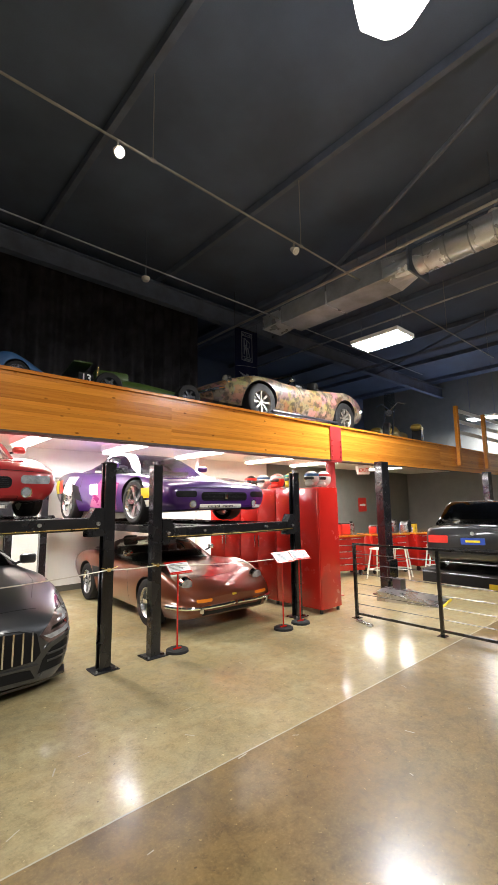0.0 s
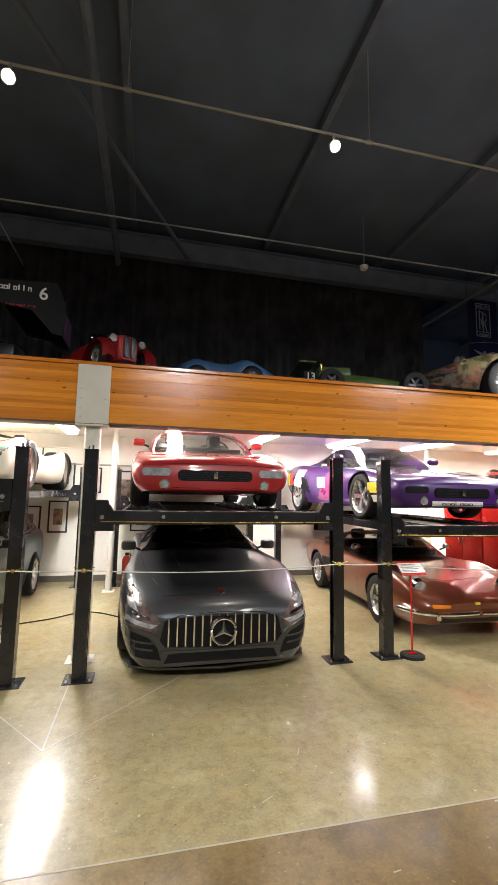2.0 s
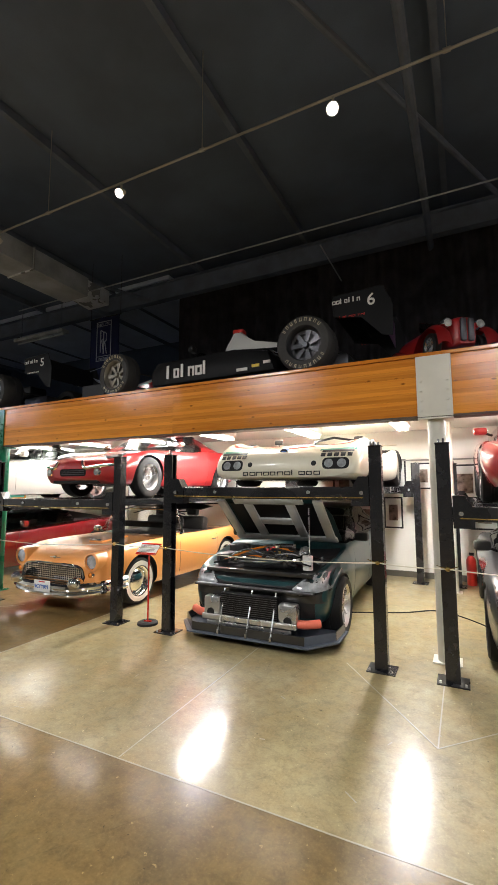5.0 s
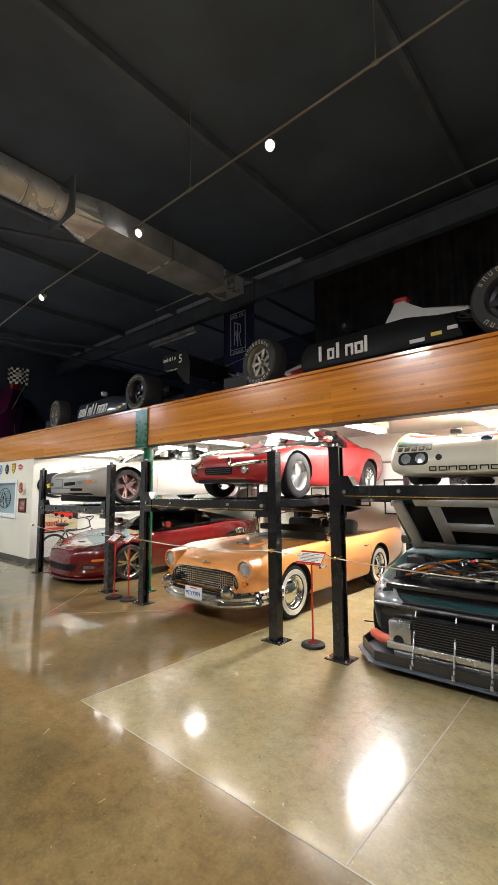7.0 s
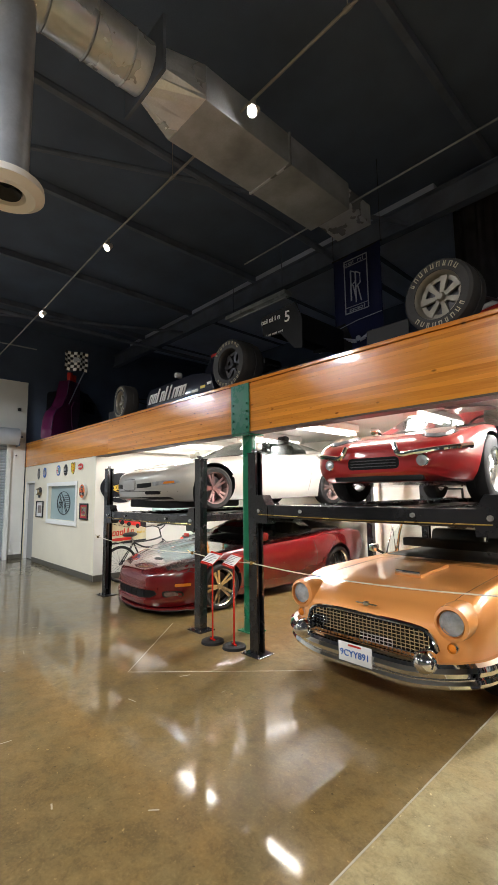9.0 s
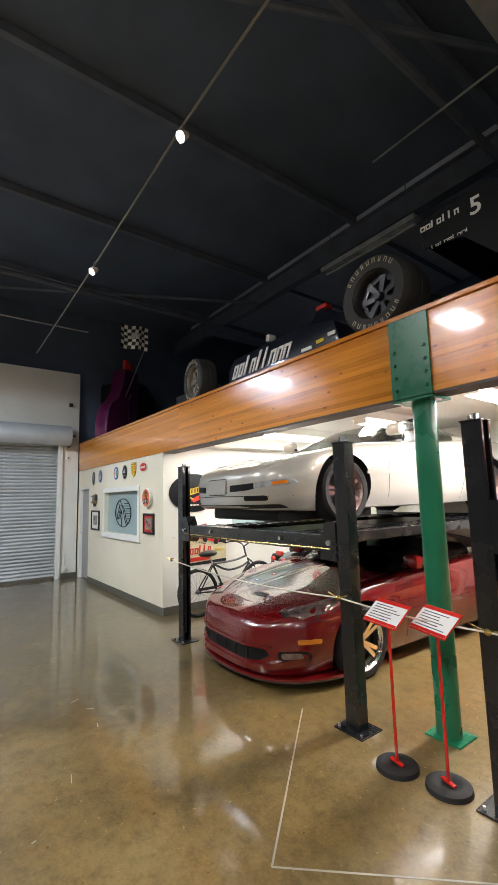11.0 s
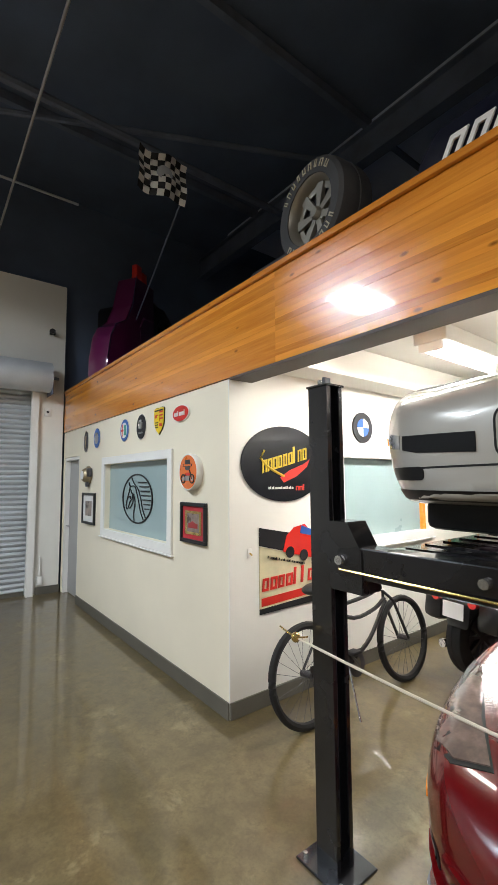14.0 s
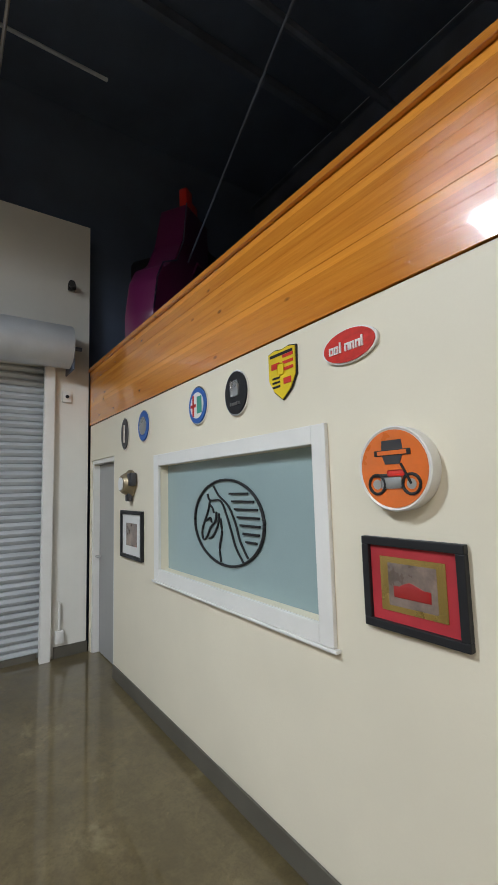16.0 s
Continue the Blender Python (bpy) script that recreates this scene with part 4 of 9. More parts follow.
t = thing("wall_conduit", "thin white conduit with a socket box low on the wall", "conduit", pose(-16.04, 4.38, 0))
part("pipe", cyl((0.02, 0, 0.15), (0.02, 0, 0.55), 0.012, n=10), M["white_trim"], t)
part("socket_box", bx(0, 0.05, -0.04, 0.04, 0.15, 0.27, 0.005), M["white_trim"], t)


# lamps
for x, y in BAY_LAMPS:
    t = thing("fluorescent_fixture", "lit white fluorescent batten fixed under the bay ceiling", "ceiling light", pose(x, y, 2.60), "bay battens")
    part("housing", bx(-0.13, 0.13, -0.78, 0.78, 0.06, 0.178, 0.01), M["white_trim"], t, smooth=0)
    for sx in (-0.055, 0.055):
        part("tube", cyl((sx, -0.74, 0.022), (sx, 0.74, 0.022), 0.019, n=10), M["lamp"], t)
    for sy in (-0.76, 0.76):
        part("lamp_holder", bx(-0.09, 0.09, sy - 0.015, sy + 0.015, 0.0, 0.06), M["white_trim"], t, smooth=0)
for k, (x, y, z) in enumerate(HALL_LAMPS):
    t = thing("hanging_panel_light", "rectangular lit panel light hanging on thin rods in the hall", "hanging light", pose(x, y, z), "hall panels")
    part("panel_frame", bx(-0.29, 0.29, -0.47, 0.47, 0.03, 0.10, 0.012), M["white_trim"], t, smooth=0)
    part("diffuser", bx(-0.26, 0.26, -0.44, 0.44, 0.0, 0.028, 0.004), M["lamp_cool"] if x < -12 or x > 6 else M["lamp"], t, smooth=0)
    for sy in (-0.4, 0.4):
        part("rod", cyl((0, sy, 0.10), (0, sy, 6.40 - z), 0.008, n=6), M["steel_dark"], t)
t = thing("high_bay_light", "large lit prismatic high bay lamp hanging from the black ceiling", "hanging light", pose(2.62, 1.02, 4.92))
part("prismatic_shade", lathe([(0.02, -0.16), (0.10, -0.13), (0.25, 0.05), (0.27, 0.16), (0.12, 0.20)], 8, pose(0, 0, 0, 90, 0, 0)), M["lamp"], t)
part("ballast_box", cyl((0, 0, 0.22), (0, 0, 0.5), 0.12), M["steel_dark"], t)
part("rod", cyl((0, 0, 0.5), (0, 0, 1.48), 0.01), M["steel_dark"], t)

# lighting track and spots
t = thing("lighting_conduit", "long thin grey conduit carrying the track spots below the ceiling", "conduit", pose(0, 0, 0))
part("pipe", tube([(-15.5, 3.58, 4.96), (-11.45, 3.58, 5.12), (-8.75, 3.56, 5.24), (12.0, 3.56, 5.24)], 0.013, 10), M["conduit"], t)
bm = bmesh.new()
for k in range(3, 12):
    x = -14.2 + 2.35 * k
    add_cyl(bm, (x - 0.03, 3.56, 5.24), (x + 0.03, 3.56, 5.24), 0.021, n=10)
    add_cyl(bm, (x, 3.56, 5.24), (x, 3.56, 6.4), 0.005, n=6)
part("couplings", bm, M["conduit"], t)
for p, q, r in (((-8, 5.45, 5.24), (12, 5.45, 5.24), 0.011), ((5.75, -3, 5.28), (5.75, 9, 5.28), 0.022), ((-14.6, -2, 5.3), (-14.6, 4.4, 5.3), 0.016), ((8.4, -3, 5.5), (8.4, 9, 5.5), 0.02), ((-2.0, 6.3, 5.5), (-2.0, 9, 5.5), 0.012)):
    t = thing("ceiling_conduit", "thin dark conduit run below the black ceiling", "conduit", pose(0, 0, 0))
    part("pipe", cyl(p, q, r, n=8), M["conduit"] if r > 0.02 else M["duct_black"], t)
for x, on in SPOTS:
    t = thing("track_spot", "small round spotlight, lit, hanging from the conduit" if on else "small unlit white spotlight hanging from the conduit", "spotlight", pose(x, 3.56, 5.12 if x < -11 else 5.24), "track spots")
    part("stem", cyl((0, 0, 0), (0, -0.0, -0.07), 0.012, n=10), M["conduit"], t)
    m = look((0, 0.0, -0.12), (0.10, -1.3, -1.3))
    bm = bmesh.new()
    bmesh.ops.create_cone(bm, cap_ends=True, segments=20, radius1=0.056, radius2=0.03, depth=0.10, matrix=m)
    part("lamp_can", bm, M["white_trim"], t)
    bm = bmesh.new()
    bmesh.ops.create_uvsphere(bm, u_segments=16, v_segments=8, radius=0.042, matrix=m @ pose(0, 0, -0.05) @ Matrix.Diagonal((1, 1, 0.5, 1)))
    part("bulb", bm, M["bulb"] if on else M["white_trim"], t)


def duct(x, label, sign=1):
    t = thing("air_duct", label, "air duct", pose(x, 0, 0))
    b = lathe([(0.215, -3.0), (0.215, 2.75)], 28, pose(0, 0, 5.30))
    for k in range(18):
        y = -2.9 + k * 0.32
        add_lathe(b, [(0.215, y - 0.012), (0.224, y), (0.215, y + 0.012)], 28, pose(0, 0, 5.30))
    part("round_run", b, M["galv"], t)
    b = bmesh.new()
    ring = [(0.215 * math.cos(k * math.pi / 8), 0.215 * math.sin(k * math.pi / 8)) for k in range(16)]
    sq = [(max(-0.3, min(0.3, c * 2.2)), max(-0.17, min(0.17, s * 1.6))) for c, s in ring]
    r0 = [b.verts.new((a, 2.75, 5.30 + c)) for a, c in ring]
    r1 = [b.verts.new((a, 3.15, 5.26 + c)) for a, c in sq]
    for k in range(16):
        b.faces.new((r0[k], r0[(k + 1) % 16], r1[(k + 1) % 16], r1[k]))
    part("transition", b, M["galv"], t, smooth=0)
    part("flat_run", bx(-0.30, 0.30, 3.15, 4.25, 5.09, 5.43, 0.006), M["duct_black"], t, smooth=0)
    part("flat_run", bx(-0.30, 0.30, 4.26, 5.35, 5.09, 5.43, 0.006), M["duct_black"], t, smooth=0)
    part("flange", bx(-0.315, 0.315, 4.245, 4.265, 5.075, 5.445), M["galv"], t, smooth=0)
    b = bx(-0.26, 0.26, 5.35, 5.90, 5.20, 5.42)
    for v in b.verts:
        if v.co.y > 5.6 and v.co.z < 5.3:
            v.co.z -= 0.05
    part("outlet_boot", b, M["galv"], t, smooth=0)
    part("strap", bx(-0.32, 0.32, 2.70, 2.73, 5.05, 5.56), M["steel_dark"], t, smooth=0)


duct(-6.29, "galvanised round air duct turning to a dark flat duct")
duct(6.35, "galvanised round air duct with flat end section near the red column")
c = Vector((-6.30, 1.72, 3.70))
t = thing("ceiling_diffuser", "round white air diffuser on a hanging grey pipe", "air diffuser", pose(c.x, c.y, c.z))
part("dish", lathe([(0.10, 0.0), (0.12, -0.04), (0.18, -0.055), (0.235, -0.02), (0.23, 0.03), (0.14, 0.06), (0.10, 0.06)], 36, pose(0, 0, 0, 90, 0, 0)), M["white_trim"], t)
part("cone", lathe([(0.02, 0.02), (0.09, -0.03), (0.10, 0.03)], 30, pose(0, 0, 0, 90, 0, 0)), M["plastic"], t)
part("drop_pipe", cyl((0, 0, 0.06), (0, 0, 6.4 - c.z), 0.13, n=24), M["duct_black"], t)
t = thing("unlit_batten", "unlit fluorescent batten hanging in the dark behind the deck", "ceiling light", pose(-9.2, 6.88, 5.32, 0, 0, 90))
for sy in (-.7, .7):
    part("rod", cyl((0, sy, 0.08), (0, sy, 1.2), 0.008, n=6), M["steel_dark"], t)
part("housing", bx(-0.1, 0.1, -.85, .85, 0, 0.08, 0.006), M["tube_off"], t, smooth=0)
part("tube", cyl((0, -.80, -0.03), (0, .80, -0.03), 0.02), M["tube_off"], t)
for x, y in ((-13.9, 2.2), (6.3, 1.6), (-8.8, 1.2), (3.6, 6.2)):
    t = thing("smoke_detector", "small white round detector below the black ceiling", "smoke detector", pose(x, y, 5.5), "detectors")
    part("housing", lathe([(0.001, -0.05), (0.05, -0.045), (0.07, -0.01), (0.07, 0.02)], 20, pose(0, 0, 0, 90, 0, 0)), M["white_trim"], t)
    part("stem", cyl((0, 0, 0.02), (0, 0, 0.90), 0.008, n=6), M["steel_dark"], t)


# ---- parking lifts ----
M["splitter_paint"] = surface("slate_blue_paint", (0.085, 0.10, 0.13), 0.4)
M["red_wheel"] = surface("red_and_silver_alloy", (0.30, 0.21, 0.20), 0.25, 0.6, vary=0.3)

def lift(xl, xr, zt, label, yf=4.33, yr=8.35):
    cx = (xl + xr) / 2
    t = thing("parking_lift", label, "parking lift", pose(cx, 0, 0), "parking lifts")
    hw = (xr - xl) / 2
    for s in (-1, 1):
        for y in (yf, yr):
            x = s * hw
            w, d, k = 0.058, 0.052, 0.007
            prof = [(w, -d), (w, d), (-w, d), (-w, d - 0.022), (-w + k, d - 0.022), (-w + k, d - k), (w - k, d - k), (w - k, -d + k), (-w + k, -d + k), (-w + k, -d + 0.022), (-w, -d + 0.022), (-w, -d)]
            bm = bmesh.new()
            lo = [bm.verts.new((x + s * a, y + b, 0.012)) for a, b in prof]
            hi = [bm.verts.new((x + s * a, y + b, 2.09)) for a, b in prof]
            for i in range(len(prof)):
                i2 = (i + 1) % len(prof)
                bm.faces.new((lo[i], lo[i2], hi[i2], hi[i]))
            bm.faces.new(lo[::-1]), bm.faces.new(hi)
            p = part("post", bm, M["black"], t, smooth=0)
            part("post_cap", bx(x - 0.066, x + 0.066, y - 0.06, y + 0.06, 2.0905, 2.10, 0.002), M["black"], p, smooth=0)
            part("ladder_bar", bx(x - s * 0.01 - 0.008, x - s * 0.01 + 0.008, y - 0.02, y + 0.02, 0.1, 2.14), M["alloy_dark"], p, smooth=0)
            part("cap_bolt", cyl((x + s * 0.03, y, 2.1), (x + s * 0.03, y, 2.135), 0.012, n=6), M["alloy"], p)
            part("base_plate", bx(x - 0.13, x + 0.13, y - 0.11, y + 0.12, 0.0, 0.0115, 0.003), M["black"], p, smooth=0)
            for bxx in (-0.1, 0.1):
                part("anchor_bolt", cyl((x + bxx, y - 0.08, 0.0118), (x + bxx, y - 0.08, 0.03), 0.01, n=6), M["alloy"], p)
    for y in (yf, yr):
        part("cross_beam", bx(-hw + 0.06, hw - 0.06, y - 0.055, y + 0.055, zt - 0.13, zt, 0.006), M["black"], t, smooth=0)
        for s in (-1, 1):
            bm = bmesh.new()
            pts = [(0.0, -0.19), (0.17, -0.19), (0.17, -0.02), (0.10, 0.10), (0.0, 0.10)]
            a = [bm.verts.new((s * (-hw + 0.064 + px), y - 0.062, zt + pz)) for px, pz in pts]
            b = [bm.verts.new((s * (-hw + 0.064 + px), y + 0.062, zt + pz)) for px, pz in pts]
            bm.faces.new(a), bm.faces.new(b[::-1])
            for i in range(5):
                bm.faces.new((a[i], a[(i + 1) % 5], b[(i + 1) % 5], b[i]))
            part("corner_bracket", bm, M["black"], t, smooth=0)
            part("sheave_pin", cyl((s * (hw - 0.13), y - 0.063, zt - 0.06), (s * (hw - 0.13), y - 0.085, zt - 0.06), 0.02, n=12), M["alloy"], t)
            part("beam_bolt", cyl((s * hw * 0.45, y - 0.055, zt - 0.055), (s * hw * 0.45, y - 0.075, zt - 0.055), 0.018, n=8), M["alloy"], t)
    for s in (-1, 1):
        x = s * (hw - 0.52)
        bm = bx(x - 0.24, x + 0.24, yf + 0.057, yr - 0.057, zt - 0.10, zt - 0.01, 0.004)
        part("runway", bm, M["black"], t, smooth=0)
        bm = bmesh.new()
        for k in range(26):
            y = yf + 0.12 + k * 0.15
            add_box(bm, x - 0.2, x + 0.2, y, y + 0.02, zt - 0.011, zt - 0.004)
        part("tread", bm, M["black"], t, smooth=0)
    part("drip_tray", bx(-hw + 0.80, hw - 0.80, yf + 0.5, yr - 0.5, zt - 0.075, zt - 0.05, 0.004), M["alloy_dark"], t, smooth=0)
    part("cable", tube([(-hw + 0.12, yf - 0.068, zt - 0.10), (0, yf - 0.072, zt - 0.112), (hw - 0.12, yf - 0.068, zt - 0.105)], 0.005, 6), M["brass"], t)


lift(-10.33, -7.72, 1.38, "black four post parking lift carrying a silver coupe over a dark", yf=4.39)
lift(-6.66, -4.18, 1.54, "black four post parking lift carrying a red coupe over an apricot")
lift(-3.37, -0.91, 1.70, "black four post parking lift carrying a low white racing car")
lift(-0.31, 2.22, 1.52, "black four post parking lift carrying a red sports car")
lift(2.79, 5.16, 1.38, "black four post parking lift carrying a purple racing coupe")


def car(name, label, cx, ny, z, length, yaw=0, **k):
    """A car whose nose is at cx, ny and looks to -y, turned by yaw about its nose."""
    m = pose(cx, ny, z, 0, 0, -90 + yaw) @ pose(-length / 2, 0, 0)
    return thing(name, label, "car", m)


def grille(root, bvh, cx, poly, mat="mesh_dark", name="grille", bars=0, vert=0, bar_mat="chrome", axis="x", d=0.012):
    g = decal(root, bvh, "x", 1, poly, M[mat], name, off=0.003)
    ys, zs = [p[0] for p in poly], [p[1] for p in poly]
    y0, y1, z0, z1 = min(ys), max(ys), min(zs), max(zs)
    for k in range(bars):
        z = z0 + (z1 - z0) * (k + 1) / (bars + 1)
        q = decal(root, bvh, "x", 1, [(y0 + 0.03, z - 0.004), (y1 - 0.03, z - 0.004), (y1 - 0.03, z + 0.004), (y0 + 0.03, z + 0.004)], M[bar_mat], "grille_bar", off=d)
        q.parent = g
    for k in range(vert):
        y = y0 + (y1 - y0) * (k + 1) / (vert + 1)
        e = abs((k + 1) / (vert + 1) - 0.5) * 2
        q = decal(root, bvh, "x", 1, [(y - 0.007, z0 + 0.02 + 0.02 * e), (y + 0.007, z0 + 0.02 + 0.02 * e), (y + 0.007, z1 - 0.015 - 0.03 * e), (y - 0.007, z1 - 0.015 - 0.03 * e)], M[bar_mat], "grille_bar", off=d + 0.012)
        q.parent = g
    return g


def wipers(root, bvh_x, z, w=0.4):
    for s in (-1, 1):
        part("wiper", tube([(bvh_x, s * 0.05 + 0.2, z), (bvh_x - 0.1, s * 0.35 + 0.1, z + 0.06)], 0.008, 5), M["plastic"], root)


# dark grey grand tourer
def grey_gt():
    L = 4.5
    r = car("sports_coupe", "dark grey metallic sports coupe with a chrome vertical bar grille, parked", 0.97, 4.13, 0, L)
    S = [(0.0, .60, .13, .52, .58), (.05, .78, .11, .58, .64), (.16, .88, .11, .64, .72), (.38, .945, .12, .70, .79), (.75, .99, .13, .80, .86), (1.2, .995, .14, .87, .92), (1.75, .96, .14, .89, .97), (2.4, .95, .14, .92, .97), (3.1, .97, .14, .95, .98), (3.6, 1.0, .15, .97, 1.0), (4.1, .98, .18, .93, .98), (4.4, .88, .25, .84, .90), (4.5, .74, .32, .72, .78)]
    _, b = make_hull(S, L, M["grey"], r, [(L / 2 - .93, .385, .35, 1.0), (L / 2 - 3.56, .395, .36, 1.0)], tuck=.03)
    wheels(r, L, .93, 3.56, 0, .985, .345, .27, .25, 10, M["alloy_dark"], rr_=.355)
    cabin(r, L, [(1.72, .80, .93, .70, .945), (1.95, .82, .93, .68, 1.05), (2.4, .82, .94, .58, 1.24), (2.7, .82, .95, .56, 1.285), (3.1, .82, .95, .55, 1.27), (3.6, .78, .97, .50, 1.16), (4.15, .62, .97, .40, .99)], M["grey"], M["glass_dark"],
          [("windscreen", 0, 8, "gt"), ("roof_panel", 8, 14, "bt"), ("rear_window", 14, 23, "gt"), ("side_window", 0, 15, "gs"), ("rear_pillar", 15, 23, "bs")])
    decal(r, b, "z", 1, [(L / 2 - 1.8, .74), (L / 2 - 1.8, -.74), (L / 2 - 3.9, -.6), (L / 2 - 3.9, .6)], M["leather"], "cockpit_tub", off=.004)
    seats(r, -.55, .86, h=.28, dash=.55)
    g = grille(r, b, 0, [(-.58, .36), (-.53, .30), (0, .27), (.53, .30), (.58, .36), (.54, .53), (.40, .575), (0, .595), (-.40, .575), (-.54, .53)], vert=14)
    e = pose(L / 2 + .045, 0, .43, 0, 0, 90)
    part("star_ring", tube([(L / 2 + .05, .115 * math.cos(a), .43 + .115 * math.sin(a)) for a in [k * math.pi / 12 for k in range(24)]], .016, 8, True), M["chrome"], g)
    bm = bmesh.new()
    for k in range(3):
        a = math.pi / 2 + k * 2 * math.pi / 3
        add_cyl(bm, (L / 2 + .05, 0, .43), (L / 2 + .05, .11 * math.cos(a), .43 + .11 * math.sin(a)), .026, .004, 8)
    part("star_spokes", bm, M["chrome"], g)
    part("star_backing", cyl((L / 2 + .02, 0, .43), (L / 2 + .035, 0, .43), .105, n=28), M["mesh_dark"], g)
    both(r, b, "x", 1, [(.56, .50), (.66, .42), (.88, .45), (.96, .58), (.95, .78), (.84, .76), (.68, .62)], M["lens_smoke"], "headlight", off=.006)
    both(r, b, "x", 1, [(.60, .50), (.66, .465), (.90, .52), (.90, .56), (.66, .505)], M["lens"], "light_strip", off=.016)
    both(r, b, "x", 1, [(.66, .535), (.84, .575), (.84, .60), (.68, .565)], M["chrome"], "lamp_reflector", off=.013)
    both(r, b, "x", 1, [(.78, .60), (.88, .63), (.90, .68), (.83, .68)], M["lens"], "running_light", off=.014)
    both(r, b, "x", 1, [(.58, .16), (.90, .18), (.955, .30), (.955, .42), (.93, .42), (.92, .30), (.86, .215), (.60, .195)], M["grey"], "bumper_lip", off=.012)
    both(r, b, "x", 1, [(.56, .19), (.86, .215), (.945, .30), (.94, .44), (.80, .425), (.68, .385), (.60, .30)], M["mesh_dark"], "side_intake", off=.004)
    both(r, b, "x", 1, [(.60, .385), (.70, .415), (.82, .455), (.95, .47), (.95, .49), (.80, .475), (.66, .43)], M["grey"], "intake_brow", off=.022)
    for z in (.27, .33):
        both(r, b, "x", 1, [(.64, z), (.90, z + .02), (.90, z + .035), (.64, z + .015)], M["grey"], "intake_fin", off=.016)
    decal(r, b, "x", 1, [(-.54, .16), (.54, .16), (.50, .235), (.30, .25), (-.30, .25), (-.50, .235)], M["mesh_dark"], "lower_intake", off=.004)
    seam(r, b, "x", 1, [(-.56, .262), (-.30, .256), (0, .254), (.30, .256), (.56, .262)], M["grey"], "bumper_bar", w=.02, off=.016)
    S2 = [(-.91, 4.22), (-.85, 4.38), (-.6, 4.50), (0, 4.56), (.6, 4.50), (.85, 4.38), (.91, 4.22)]
    bm = bmesh.new()
    top = [bm.verts.new((x - 2.3, y, .105)) for y, x in S2] + [bm.verts.new((1.9, y, .105)) for y in (.90, -.90)]
    f = bm.faces.new(top)
    ex = bmesh.ops.extrude_face_region(bm, geom=[f])
    for v in ex["geom"]:
        if isinstance(v, bmesh.types.BMVert):
            v.co.z = .085
    part("front_splitter", bm, M["black_p"], r, smooth=0)
    for s in (-1, 1):
        seam(r, b, "z", 1, [(L / 2 - .42, s * .60), (L / 2 - .9, s * .74), (L / 2 - 1.7, s * .80)], M["plastic"])
        seam(r, b, "z", 1, [(L / 2 - .5, s * .30), (L / 2 - 1.7, s * .42)], M["grey"], "bonnet_crease", w=.02, off=.004)
    seam(r, b, "z", 1, [(L / 2 - .20, -.58), (L / 2 - .13, 0), (L / 2 - .20, .58)], M["plastic"])
    part("bonnet_badge", cyl((L / 2 - .155, 0, .72), (L / 2 - .135, 0, .755), .035, n=20), M["chrome"], r)
    mirrors(r, .35, .86, .99, M["grey"])
    wipers(r, .45, .99)


grey_gt()


